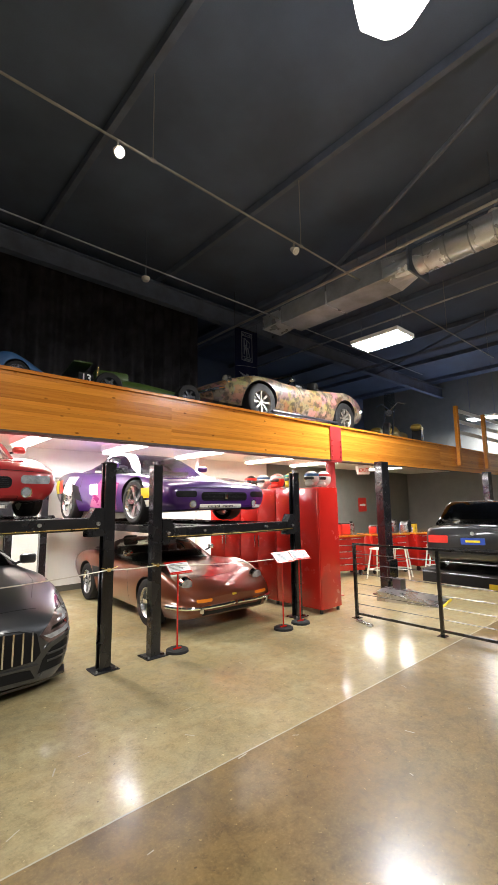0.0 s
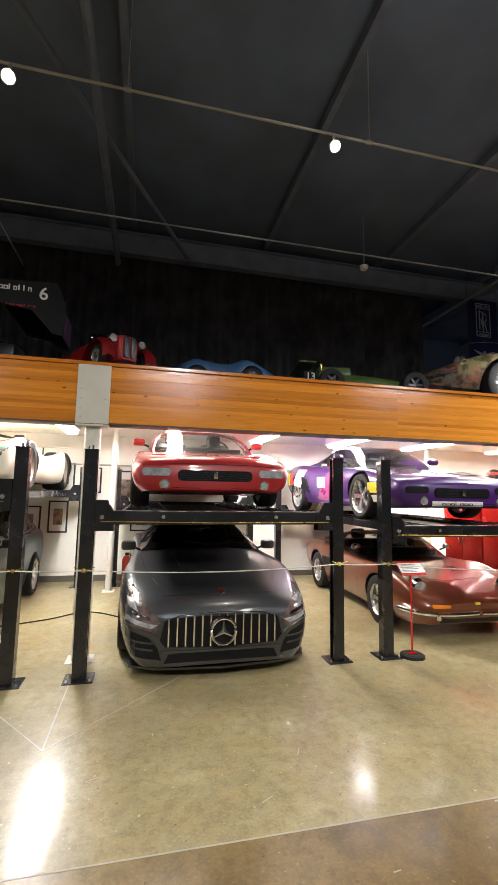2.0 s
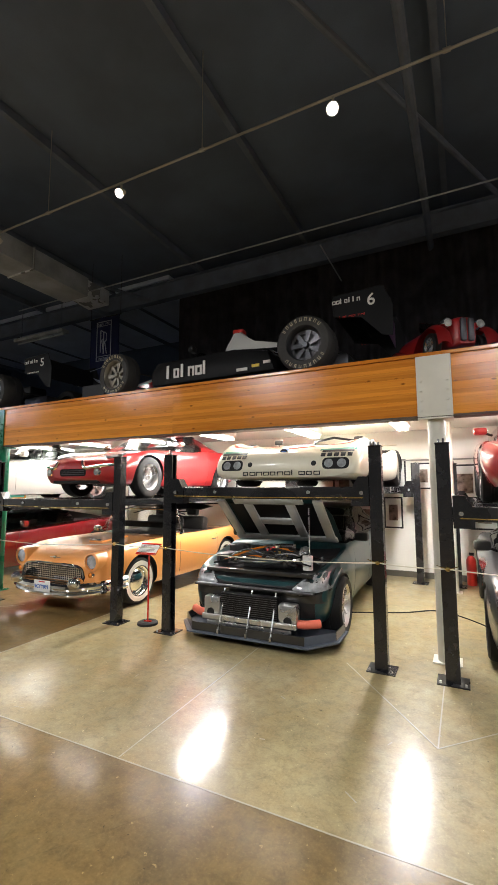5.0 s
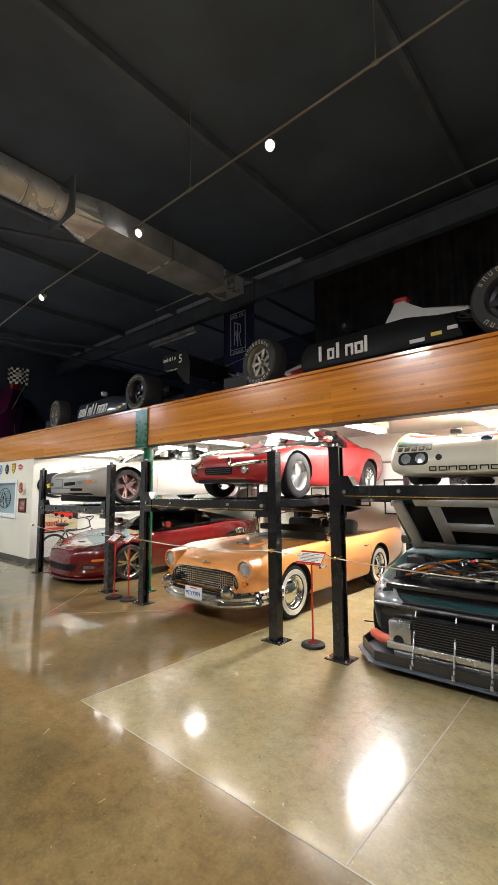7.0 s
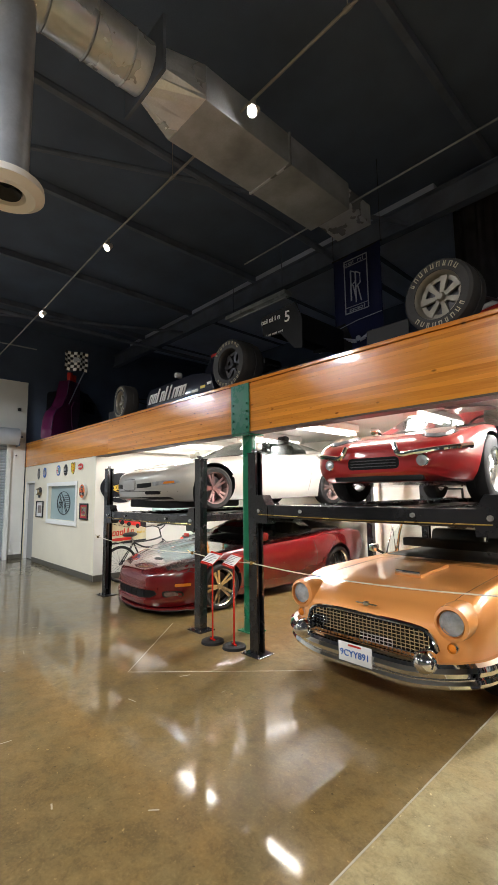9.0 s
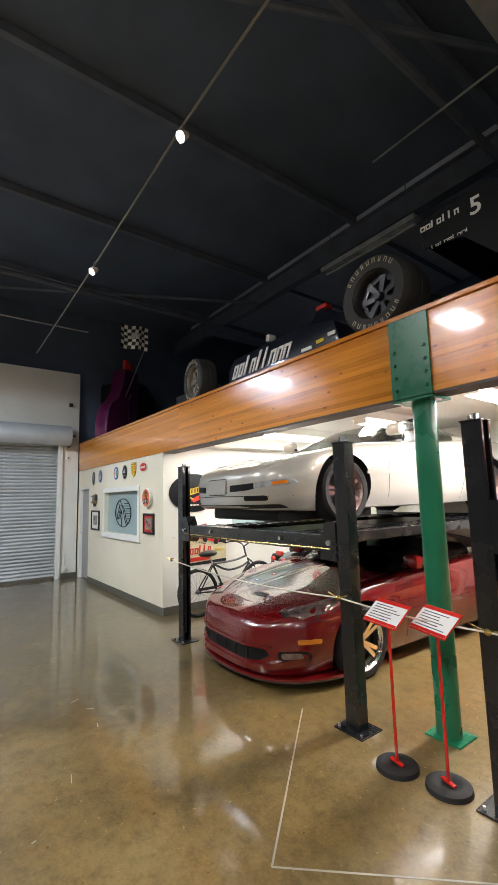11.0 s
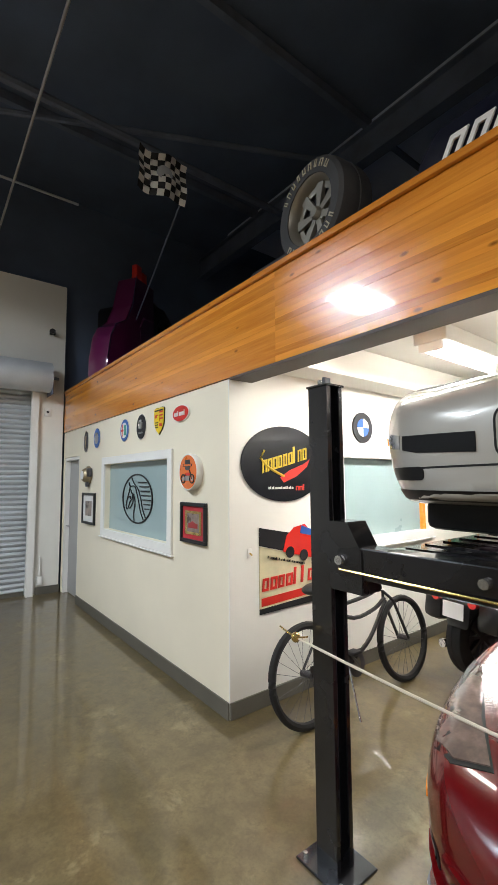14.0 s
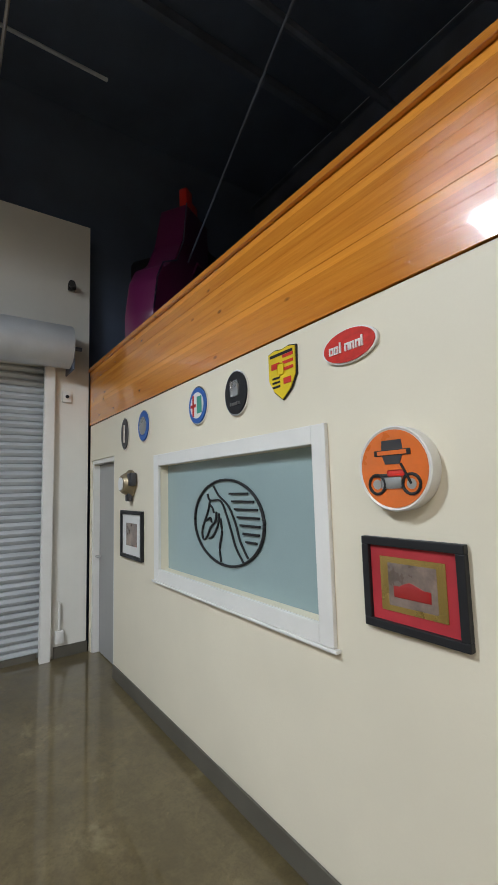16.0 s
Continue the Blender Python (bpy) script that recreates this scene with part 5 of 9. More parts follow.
# red open sports car on the lift, and the purple racing coupe of the same shape
def mid_engine(cx, ny, z, name, label, mat, race):
    L = 4.25
    r = car(name, label, cx, ny, z, L, 0 if not race else 1.5)
    S = [(0.0, .62, .22, .46, .50), (.05, .80, .19, .50, .56), (.16, .89, .18, .54, .60), (.5, .93, .16, .62, .64), (.95, .945, .15, .70, .70), (1.45, .94, .15, .74, .76), (2.1, .93, .15, .78, .82), (2.9, .945, .16, .84, .86), (3.4, .95, .18, .88, .90), (3.9, .92, .25, .86, .88), (4.18, .86, .32, .80, .84), (4.25, .78, .36, .74, .78)]
    _, b = make_hull(S, L, M[mat], r, [(L / 2 - .95, .36, .31, .95), (L / 2 - 3.4, .37, .32, .95)], tuck=.04)
    wheels(r, L, .95, 3.4, 0, .94, .315, .23, .235, 5, M["alloy"], style="twin" if not race else "fat", rr_=.325)
    cab = [(1.25, .74, .72, .66, .73), (1.5, .76, .73, .64, .85), (1.85, .77, .76, .56, 1.06), (2.1, .78, .78, .54, 1.15), (2.5, .78, .82, .53, 1.16), (2.9, .76, .84, .50, 1.07), (3.6, .66, .87, .44, .90)]
    if race:
        cabin(r, L, cab, M[mat], M["glass"], [("windscreen", 0, 11, "gt"), ("roof_panel", 11, 17, "bt"), ("rear_deck", 17, 23, "bt"), ("side_window", 0, 17, "gs"), ("rear_pillar", 17, 23, "bs")])
    else:
        cabin(r, L, cab[:4] + [(2.25, .77, .80, .53, 1.12)], M[mat], M["glass"], [("windscreen", 0, 10, "gt"), ("side_window", 0, 13, "gs")])
        part("windscreen_rail", tube([(L / 2 - 2.0, y, 1.11 - abs(y) ** 3 * .35) for y in (-.58, -.5, -.3, 0, .3, .5, .58)], .022, 8), M[mat], r)
        part("soft_top_cover", bx(-1.15, -.55, -.66, .66, .80, .97, .08), M["leather"], r)
        for s in (-1, 1):
            part("windscreen_pillar", tube([(L / 2 - 1.28, s * .70, .73), (L / 2 - 1.65, s * .66, .94), (L / 2 - 2.0, s * .57, 1.07)], .022, 8), M[mat], r)
    decal(r, b, "z", 1, [(L / 2 - 1.4, .70), (L / 2 - 1.4, -.70), (L / 2 - 2.8, -.7), (L / 2 - 2.8, .7)], M["leather"], "cockpit_tub", off=.004)
    seats(r, -.5, .60, h=.40, dash=.62)
    g = grille(r, b, 0, rr(-.42, .42, .31, .43, .05), bars=5, bar_mat="plastic")
    part("horse_badge", bx(L / 2 + .02, L / 2 + .03, -.022, .022, .335, .41, .004), M["chrome"], g)
    both(r, b, "x", 1, rr(.50, .80, .36, .445, .03), M["lens" if not race else "mesh_dark"], "light_unit", off=.006)
    both(r, b, "x", 1, ell(.56, .27, .042), M["lens"], "fog_lamp", off=.01)
    both(r, b, "x", 1, ell(.56, .27, .055), M["chrome"], "fog_lamp_ring", off=.005)
    both(r, b, "x", 1, rr(.18, .48, .20, .235, .01), M["mesh_dark"], "lower_slot")
    decal(r, b, "x", 1, rr(-.70, .70, .155, .185, .01), M["plastic"], "chin_spoiler", off=.03)
    seam(r, b, "x", 1, [(-.86, .475), (-.4, .495), (0, .50), (.4, .495), (.86, .475)], M["plastic"], "bumper_gap")
    for s in (-1, 1):
        both(r, b, "z", 1, rr(L / 2 - .72, L / 2 - .46, .34, .70, .03)[::1], M[mat], "pop_up_headlight", off=.006) if s > 0 else None
        seam(r, b, "z", 1, [(L / 2 - .30, s * .40), (L / 2 - .8, s * .30), (L / 2 - 1.3, s * .62)], M["plastic"])
    for k in (0,):
        both_sides = [(-.02, .20), (.05, .74), (-1.0, .80), (-1.05, .22)]
        for sg in (1, -1):
            seam(r, b, "y", sg, [(.62, .20), (.66, .45), (.60, .72)], M["plastic"])
            seam(r, b, "y", sg, [(-.62, .22), (-.70, .5), (-.62, .80)], M["plastic"])
    sides(r, b, [(-.66, .34), (-.98, .40), (-1.02, .66), (-.75, .60)], M["mesh_dark"], "side_intake")
    mirrors(r, .42, .80, .90, M[mat], .17, .10)
    decal(r, b, "z", 1, ell(L / 2 - .22, 0, .03, .022), M["yellow_s"], "bonnet_badge")
    if race:
        decal(r, b, "x", 1, rr(-.45, .30, .205, .265, .008), M["white_s"], "sponsor_strip", off=.008)
        word_blocks(7, .46, .04, pose(L / 2 + .03, -.1, .235, 0, 0, 90), M["ink"], r, rng=4)
        decal(r, b, "x", 1, rr(.55, .80, .205, .25, .008), M["white_s"], "sponsor_strip", off=.008)
        for sg in (1, -1):
            decal(r, b, "y", sg, rr(1.42, 1.72, .36, .50, .01), M["yellow_s"], "sponsor_patch", off=.006)
            decal(r, b, "y", sg, rr(1.38, 1.74, .24, .33, .01), M["white_s"], "sponsor_patch", off=.006)
            word_blocks(4, .22, .07, pose(1.57, sg * .93, .43, 0, 0, 0 if sg < 0 else 180), M["ink"], r, rng=8)
            decal(r, b, "y", sg, [(.55, .20), (.75, .60), (.1, .70), (-.4, .24)], surface("pink_livery_vinyl", (.26, .025, .14), .3, coat=.8), "livery_panel", off=.003)
            decal(r, b, "y", sg, [(-1.1, .45), (-.8, .78), (-1.2, .80), (-1.5, .5)], M["white_s"], "livery_panel", off=.003)
            decal(r, b, "y", sg, rr(-1.95, -1.72, .5, .75, .02), M["yellow_s"], "livery_panel", off=.006)
            decal(r, b, "y", sg, rr(-1.66, -1.5, .5, .75, .02), M["red_s"], "livery_panel", off=.006)
            decal(r, b, "y", sg, rr(-.30, .0, .44, .62, .03), M["white_s"], "door_number_panel", off=.006)
    return r


mid_engine(0.96, 4.74, 1.52, "open_sports_car", "red open mid engined sports car with its windscreen up, parked", "red", False)
mid_engine(4.13, 4.72, 1.38, "racing_coupe", "purple racing coupe with pink, white and yellow livery patches", "purple", True)


# copper coupe
def copper_coupe():
    L = 4.2
    r = car("classic_coupe", "copper metallic classic mid engined coupe with thin chrome bumpers", 4.10, 4.50, 0, L, -2)
    S = [(0.0, .50, .30, .43, .46), (.06, .66, .22, .46, .50), (.2, .76, .18, .56, .55), (.5, .82, .16, .70, .62), (.9, .845, .15, .78, .68), (1.3, .84, .15, .76, .74), (1.9, .82, .15, .76, .80), (2.6, .83, .15, .80, .84), (3.1, .85, .16, .86, .88), (3.6, .84, .2, .82, .86), (4.05, .76, .28, .72, .78), (4.2, .66, .34, .66, .72)]
    _, b = make_hull(S, L, M["copper"], r, [(L / 2 - .90, .35, .31, .85), (L / 2 - 3.2, .36, .32, .86)], tuck=.04)
    wheels(r, L, .90, 3.2, 0, .835, .315, .2, .20, 5, M["alloy"], style="fat")
    cabin(r, L, [(1.35, .66, .74, .6, .75), (1.6, .68, .75, .56, .90), (1.95, .69, .77, .50, 1.07), (2.2, .69, .79, .48, 1.11), (2.6, .68, .82, .46, 1.09), (3.1, .62, .86, .44, .98), (3.7, .54, .86, .42, .88)], M["copper"], M["glass"],
          [("windscreen", 0, 9, "gt"), ("roof_panel", 9, 15, "bt"), ("rear_buttress", 15, 23, "bt"), ("side_window", 0, 15, "gs"), ("rear_pillar", 15, 23, "bs")])
    decal(r, b, "z", 1, [(L / 2 - 1.5, .62), (L / 2 - 1.5, -.62), (L / 2 - 2.9, -.6), (L / 2 - 2.9, .6)], M["leather"], "cockpit_tub", off=.004)
    seats(r, -.35, .62, .32, h=.33, dash=.55)
    decal(r, b, "x", 1, rr(-.50, .50, .235, .325, .03), M["mesh_dark"], "grille", off=.003)
    for s in (-1, 1):
        pts = [(L / 2 + .03, s * .02, .35), (L / 2 + .03, s * .35, .345), (L / 2 - .02, s * .60, .345), (L / 2 - .14, s * .76, .35), (L / 2 - .34, s * .84, .355)]
        part("bumper", tube([tuple(p) for p in spline(pts, 4)], .026, 8), M["chrome"], r)
        part("overrider", bx(L / 2 - .02, L / 2 + .06, s * .54 - .02, s * .54 + .02, .28, .37, .015), M["chrome"], r)
        round_lamp(r, L / 2 - .24, s * .60, .60, .085, tilt=-14)
        decal(r, b, "x", 1, rr(min(s * .36, s * .58), max(s * .36, s * .58), .405, .445, .02), M["amber"], "turn_signal", off=.01)
        for k in range(4):
            seam(r, b, "z", 1, [(L / 2 - .85 - k * .05, s * .28), (L / 2 - .85 - k * .05, s * .42)], M["plastic"], "bonnet_louvre", w=.02, off=.003)
        for y in (1, -1):
            seam(r, b, "y", y, [(.55, .2), (.58, .5), (.5, .75)], M["plastic"]) if s > 0 else None
            seam(r, b, "y", y, [(-.5, .2), (-.56, .5), (-.5, .8)], M["plastic"]) if s > 0 else None
    sides(r, b, [(-.2, .50), (-.75, .44), (-.82, .62), (-.5, .62)], M["mesh_dark"], "side_scoop")
    seam(r, b, "z", 1, [(L / 2 - .55, -.42), (L / 2 - .5, 0), (L / 2 - .55, .42)], M["plastic"])
    decal(r, b, "x", 1, rr(-.035, .035, .44, .465, .01), M["yellow_s"], "nose_badge", off=.006)
    mirrors(r, .45, .72, .92, M["chrome"], .12, .09)


copper_coupe()


# stripped hatchback with its bonnet up
def stripped_car():
    L = 4.35
    r = car("stripped_race_hatchback", "dark teal race hatchback with bonnet raised, bumper removed and intercooler showing", -2.33, 4.52, 0, L, 1.5)
    S = [(0.0, .60, .30, .60, .62), (.05, .76, .26, .68, .66), (.2, .83, .22, .76, .68), (.6, .87, .2, .84, .70), (1.0, .89, .18, .90, .72), (1.15, .89, .18, .93, .92), (1.5, .88, .18, .95, .99), (2.2, .87, .18, .96, 1.0), (3.0, .88, .18, .98, 1.02), (3.6, .88, .2, 1.0, 1.04), (4.2, .84, .25, .98, 1.0), (4.35, .78, .3, .92, .96)]
    _, b = make_hull(S, L, M["teal"], r, [(L / 2 - .62, .36, .33, .89), (L / 2 - 3.3, .36, .33, .89)], tuck=.02)
    wheels(r, L, .62, 3.3, 0, .915, .325, .25, .235, 10, M["alloy"])
    cabin(r, L, [(1.25, .78, .95, .74, .96), (1.5, .80, .96, .70, 1.12), (1.9, .81, .97, .62, 1.36), (2.3, .81, .98, .60, 1.43), (3.2, .80, 1.0, .58, 1.42), (3.7, .77, 1.02, .55, 1.32), (4.15, .72, 1.0, .6, 1.05)], M["teal"], M["glass_dark"],
          [("windscreen", 0, 9, "gt"), ("roof_panel", 9, 19, "bt"), ("rear_window", 19, 23, "gt"), ("side_window", 0, 19, "gs"), ("rear_pillar", 19, 23, "bs")])
    decal(r, b, "z", 1, [(L / 2 - 1.4, .72), (L / 2 - 1.4, -.72), (L / 2 - 3.9, -.7), (L / 2 - 3.9, .7)], M["leather"], "cockpit_tub", off=.004)
    seats(r, -.3, .8, .36, h=.44, dash=.55)
    # engine bay
    decal(r, b, "z", 1, [(L / 2 - .05, .62), (L / 2 - .05, -.62), (L / 2 - 1.1, -.74), (L / 2 - 1.1, .74)], M["plastic"], "engine_bay_floor", off=.005)
    rg = random.Random(11)
    eb = part("engine_block", bx(1.22, 1.72, -.36, .36, .70, .82, .03), M["alloy_dark"], r)
    for s in (-1, 1):
        part("cam_cover", bx(1.30, 1.66, s * .30 - .09, s * .30 + .09, .80, .88, .03), M["alloy_dark"], eb)
    bm = tube([tuple(p) for p in spline([(1.9, -.45, .80), (1.98, -.2, .84), (1.98, .1, .84), (1.85, .35, .84), (1.6, .45, .86)], 4)], .035, 10)
    part("intake_pipe", bm, M["chrome"], eb)
    part("intake_pipe", tube([tuple(p) for p in spline([(1.6, -.1, .90), (1.45, .0, .93), (1.3, .2, .92)], 4)], .04, 10), M["chrome"], eb)
    part("turbo_housing", lathe([(.02, -.06), (.09, -.05), (.11, 0), (.09, .05), (.02, .06)], 20, pose(1.5, .40, .86)), M["alloy"], eb)
    part("header_tank", cyl((1.8, .52, .74), (1.8, .52, .90), .06), M["white_trim"], eb)
    part("battery", bx(1.25, 1.5, -.66, -.46, .74, .93, .01), M["ink"], eb)
    part("fuse_box", bx(1.5, 1.8, -.68, -.52, .74, .86, .02), M["plastic"], eb)
    for k in range(16):
        a, c = (rg.uniform(1.2, 2.0), rg.uniform(-.62, .62), .78), (rg.uniform(1.2, 2.0), rg.uniform(-.62, .62), .80)
        mid = ((a[0] + c[0]) / 2, (a[1] + c[1]) / 2, rg.uniform(.86, .94))
        part("hose", tube([tuple(p) for p in spline([a, mid, c], 5)], rg.choice((.010, .014, .018)), 6), M[rg.choice(("rubber", "rubber", "plastic", "alloy", "amber"))], eb)
    for k in range(14):
        x, y = rg.uniform(1.2, 2.0), rg.uniform(-.6, .6)
        part("fitting", cyl((x, y, .78), (x, y, rg.uniform(.84, .91)), rg.uniform(.012, .03), n=10), M[rg.choice(("alloy", "brass", "alloy_dark", "plastic"))], eb)
    part("slam_panel", bx(2.03, 2.10, -.66, .66, .70, .745, .01), M["black_p"], r)
    decal(r, b, "x", 1, [(-.70, .30), (.70, .30), (.70, .66), (-.70, .66)], M["plastic"], "front_void", off=.004)
    ic = part("intercooler", bx(2.24, 2.33, -.34, .34, .20, .52, .006), M["mesh_dark"], r, smooth=0)
    bm = bmesh.new()
    for k in range(14):
        add_box(bm, 2.331, 2.336, -.335, .335, .215 + k * .0215, .220 + k * .0215)
    part("cooler_fins", bm, M["alloy_dark"], ic, smooth=0)
    for s in (-1, 1):
        bm = bx(2.22, 2.34, min(s * .345, s * .56), max(s * .345, s * .56), .22, .47, .03)
        part("end_tank", bm, M["alloy"], ic)
        part("tank_cap", cyl((2.34, s * .46, .30), (2.352, s * .46, .30), .045, n=20), M["plastic"], ic)
        round_p = tube([tuple(p) for p in spline([(2.28, s * .54, .27), (2.27, s * .64, .27), (2.18, s * .76, .27)], 4)], .045, 12)
        part("silicone_hose", round_p, surface("salmon_silicone_hose", (.72, .16, .10), .4), ic)
    part("lower_bar", bx(2.335, 2.365, -.50, .50, .175, .215, .006), M["alloy"], ic, smooth=0)
    part("mounting_plate", bx(2.345, 2.372, -.56, .56, .225, .285, .008), M["alloy"], ic, smooth=0)
    part("crash_bar", cyl((2.25, -.72, .58), (2.25, .72, .58), .018), M["alloy_dark"], r)
    decal(r, b, "x", 1, rr(-.82, .82, .46, .60, .03), M["black_p"], "front_panel", off=.006)
    both(r, b, "x", 1, [(.46, .60), (.54, .54), (.84, .60), (.86, .74), (.76, .77), (.56, .69)], M["lens"], "headlight", off=.02, depth=.04)
    both(r, b, "x", 1, [(.44, .58), (.54, .52), (.87, .58), (.88, .76), (.76, .79), (.54, .71)], M["plastic"], "headlight_housing", off=.008, depth=.03)
    bm = bmesh.new()
    out = [(-.96, 1.75), (-.95, 2.15), (-.70, 2.46), (.70, 2.46), (.95, 2.15), (.96, 1.75)]
    f = bm.faces.new([bm.verts.new((x, y, .085)) for y, x in out])
    ex = bmesh.ops.extrude_face_region(bm, geom=[f])
    for v in ex["geom"]:
        if isinstance(v, bmesh.types.BMVert):
            v.co.z = .10
    sp = part("front_splitter", bm, M["splitter_paint"], r, smooth=0)
    for (y0, x0), (y1, x1), mm in (((-.93, 1.80), (-.91, 2.12), "black_p"), ((-.91, 2.12), (-.66, 2.41), "black_p"), ((-.66, 2.41), (.66, 2.41), "black_p"), ((.66, 2.41), (.91, 2.12), "splitter_paint"), ((.91, 2.12), (.93, 1.80), "black_p")):
        d = Vector((x1 - x0, y1 - y0, 0))
        bm = bx(0, d.length, -.006, .006, .101, .19, .002, Matrix.Translation((x0, y0, 0)) @ Matrix.Rotation(math.atan2(d.y, d.x), 4, "Z"))
        part("air_dam", bm, M[mm], sp, smooth=0)
    for y in (-.32, 0.02, .30):
        part("support_rod", cyl((2.44, y, .10), (2.26, y, .56), .009, n=8), M["alloy"], sp)
        part("rod_clevis", bx(2.41, 2.45, y - .012, y + .012, .10, .15, .003), M["alloy"], sp)
    # raised bonnet
    hm = pose(L / 2 - 1.12, 0, 1.0, 0, -38, 0)
    bm = bmesh.new()
    hw0, hw1, ln = .76, .66, .98
    outer = [(0, -hw0), (0, hw0), (ln * .55, hw0 - .01), (ln * .9, hw1), (ln, hw1 - .22), (ln, -hw1 + .22), (ln * .9, -hw1), (ln * .55, -hw0 + .01)]
    f = bm.faces.new([bm.verts.new((x, y, .05 - .05 * (abs(y) / .76) ** 2)) for x, y in outer])
    bmesh.ops.triangulate(bm, faces=[f])
    bmesh.ops.solidify(bm, geom=list(bm.faces), thickness=.006)
    bmesh.ops.transform(bm, matrix=hm, verts=bm.verts)
    bo = part("bonnet_skin", bm, M["teal"], r)
    bm = bmesh.new()
    for x0, x1, y0, y1 in ((.02, .12, -.72, .72), (ln - .14, ln - .03, -.46, .46), (.10, ln * .92, -.70, -.58), (.10, ln * .92, .58, .70), (.12, ln - .14, -.34, -.22), (.12, ln - .14, .22, .34), (.40, .52, -.22, .22)):
        add_box(bm, x0, x1, y0, y1, -.045, -.012, .008)
    bmesh.ops.transform(bm, matrix=hm, verts=bm.verts)
    part("bonnet_frame", bm, M["greyprimer"], bo)
    part("bonnet_liner", bx(.13, ln - .16, -.56, .56, -.010, -.004, 0, hm), M["mesh_dark"], bo, smooth=0)
    part("bonnet_stay", cyl((L / 2 - .35, .55, .78), hm @ Vector((.75, .5, -.02)), .006, n=6), M["alloy"], bo)
    mirrors(r, .62, .84, 1.02, M["black_p"])
    for sg in (1, -1):
        seam(r, b, "y", sg, [(.85, .22), (.88, .6), (.80, .94)], M["plastic"])
        seam(r, b, "y", sg, [(-.35, .22), (-.38, .6), (-.35, .95)], M["plastic"])


stripped_car()


# low white open racing car on the lift
def open_racer():
    L = 4.2
    r = car("open_racing_car", "low ivory open sports racing car with red and white sponsor patches", -2.07, 4.72, 1.70, L, 1)
    S = [(0.0, .78, .12, .22, .26), (.04, .88, .10, .30, .36), (.15, .92, .09, .42, .44), (.4, .94, .08, .56, .50), (.85, .95, .08, .62, .54), (1.3, .95, .08, .56, .55), (1.9, .93, .08, .48, .50), (2.5, .94, .08, .50, .50), (3.0, .97, .1, .62, .52), (3.5, .98, .14, .66, .54), (4.0, .95, .2, .60, .52), (4.2, .9, .25, .55, .5)]
    _, b = make_hull(S, L, M["ivory"], r, [(L / 2 - .85, .34, .30, .96), (L / 2 - 3.4, .36, .32, .98)])
    wheels(r, L, .85, 3.4, 0, .95, .30, .28, .19, 6, M["gold"], rr_=.33, wr=.36, style="fat")
    both(r, b, "x", 1, rr(.50, .80, .20, .33, .05), M["mesh_dark"], "headlight_housing", off=.004)
    for s in (-1, 1):
        for y in (.575, .72):
            decal(r, b, "x", 1, ell(s * y, .265, .05), M["lens"], "headlight", off=.012)
        decal(r, b, "x", 1, ell(s * .40, .27, .03), M["plastic"], "brake_duct", off=.006)
    word_blocks(11, .98, .062, pose(L / 2 + .008, 0, .168, 0, 0, 90), M["ink"], r, rng=12)
    m = pose(L / 2 - .13, 0, .40, 0, -35, 90)
    part("round_badge", cyl(m @ Vector((0, -.02, 0)), m @ Vector((0, .03, 0)), .055, n=24), M["ink"], r)
    decal(r, b, "z", 1, ell(L / 2 - .15, 0, .05), M["blue_s"], "badge_face", off=.012)
    for s in (-1, 1):
        p = decal(r, b, "x", 1, [(s * .48, .40), (s * .84, .40), (s * .84, .43), (s * .48, .43)][::s], M["ink"], "sponsor_bar", off=.006)
        for k in range(5):
            y = s * (.50 + .075 * k)
            q = decal(r, b, "x", 1, rr(y - .026, y + .026, .345, .39, .006), M["ink"], "sponsor_bar", off=.006)
            q.parent = p
        decal(r, b, "z", 1, [(L / 2 - .12, s * .45), (L / 2 - .16, s * .86), (L / 2 - .20, s * .86), (L / 2 - .15, s * .45)], M["green_s"], "sponsor_band")
        decal(r, b, "z", 1, ell(L / 2 - .42, s * .66, .10, .16), M["red_s"], "fender_patch")
        decal(r, b, "z", 1, ell(L / 2 - .42, s * .66, .07, .12), M["white_s"], "fender_patch_centre", off=.009)
    decal(r, b, "z", 1, [(L / 2 - .30, -.34), (L / 2 - .20, 0), (L / 2 - .30, .34), (L / 2 - 1.1, .28), (L / 2 - 1.1, -.28)], M["red_s"], "bonnet_stripe")
    decal(r, b, "z", 1, [(L / 2 - .40, -.24), (L / 2 - .33, 0), (L / 2 - .40, .24), (L / 2 - 1.1, .18), (L / 2 - 1.1, -.18)], M["ivory"], "bonnet_stripe_centre", off=.009)
    part("cockpit_rim", bx(-.4, .5, -.45, .45, .48, .56, .03), M["leather"], r)
    part("wind_deflector", bx(.46, .50, -.45, .45, .54, .64, .01), M["glass_dark"], r)
    part("roll_hoop", tube([(-.45, -.35, .5), (-.45, -.33, .78), (-.45, 0, .84), (-.45, .33, .78), (-.45, .35, .5)], .022, 8), M["plastic"], r)
    for s in (-1, 1):
        bm = cyl((.55, s * .62, .52), (.55, s * .62, .66), .01, n=8)
        add_box(bm, .53, .58, s * .62 - .07, s * .62 + .07, .65, .73, .02)
        part("door_mirror", bm, M["ink"], r)
    part("rear_wing", bx(-2.3, -1.95, -.85, .85, .80, .82, .008), M["ivory"], r)
    for s in (-1, 1):
        part("wing_post", bx(-2.15, -2.0, s * .4 - .01, s * .4 + .01, .5, .80), M["plastic"], r)


open_racer()


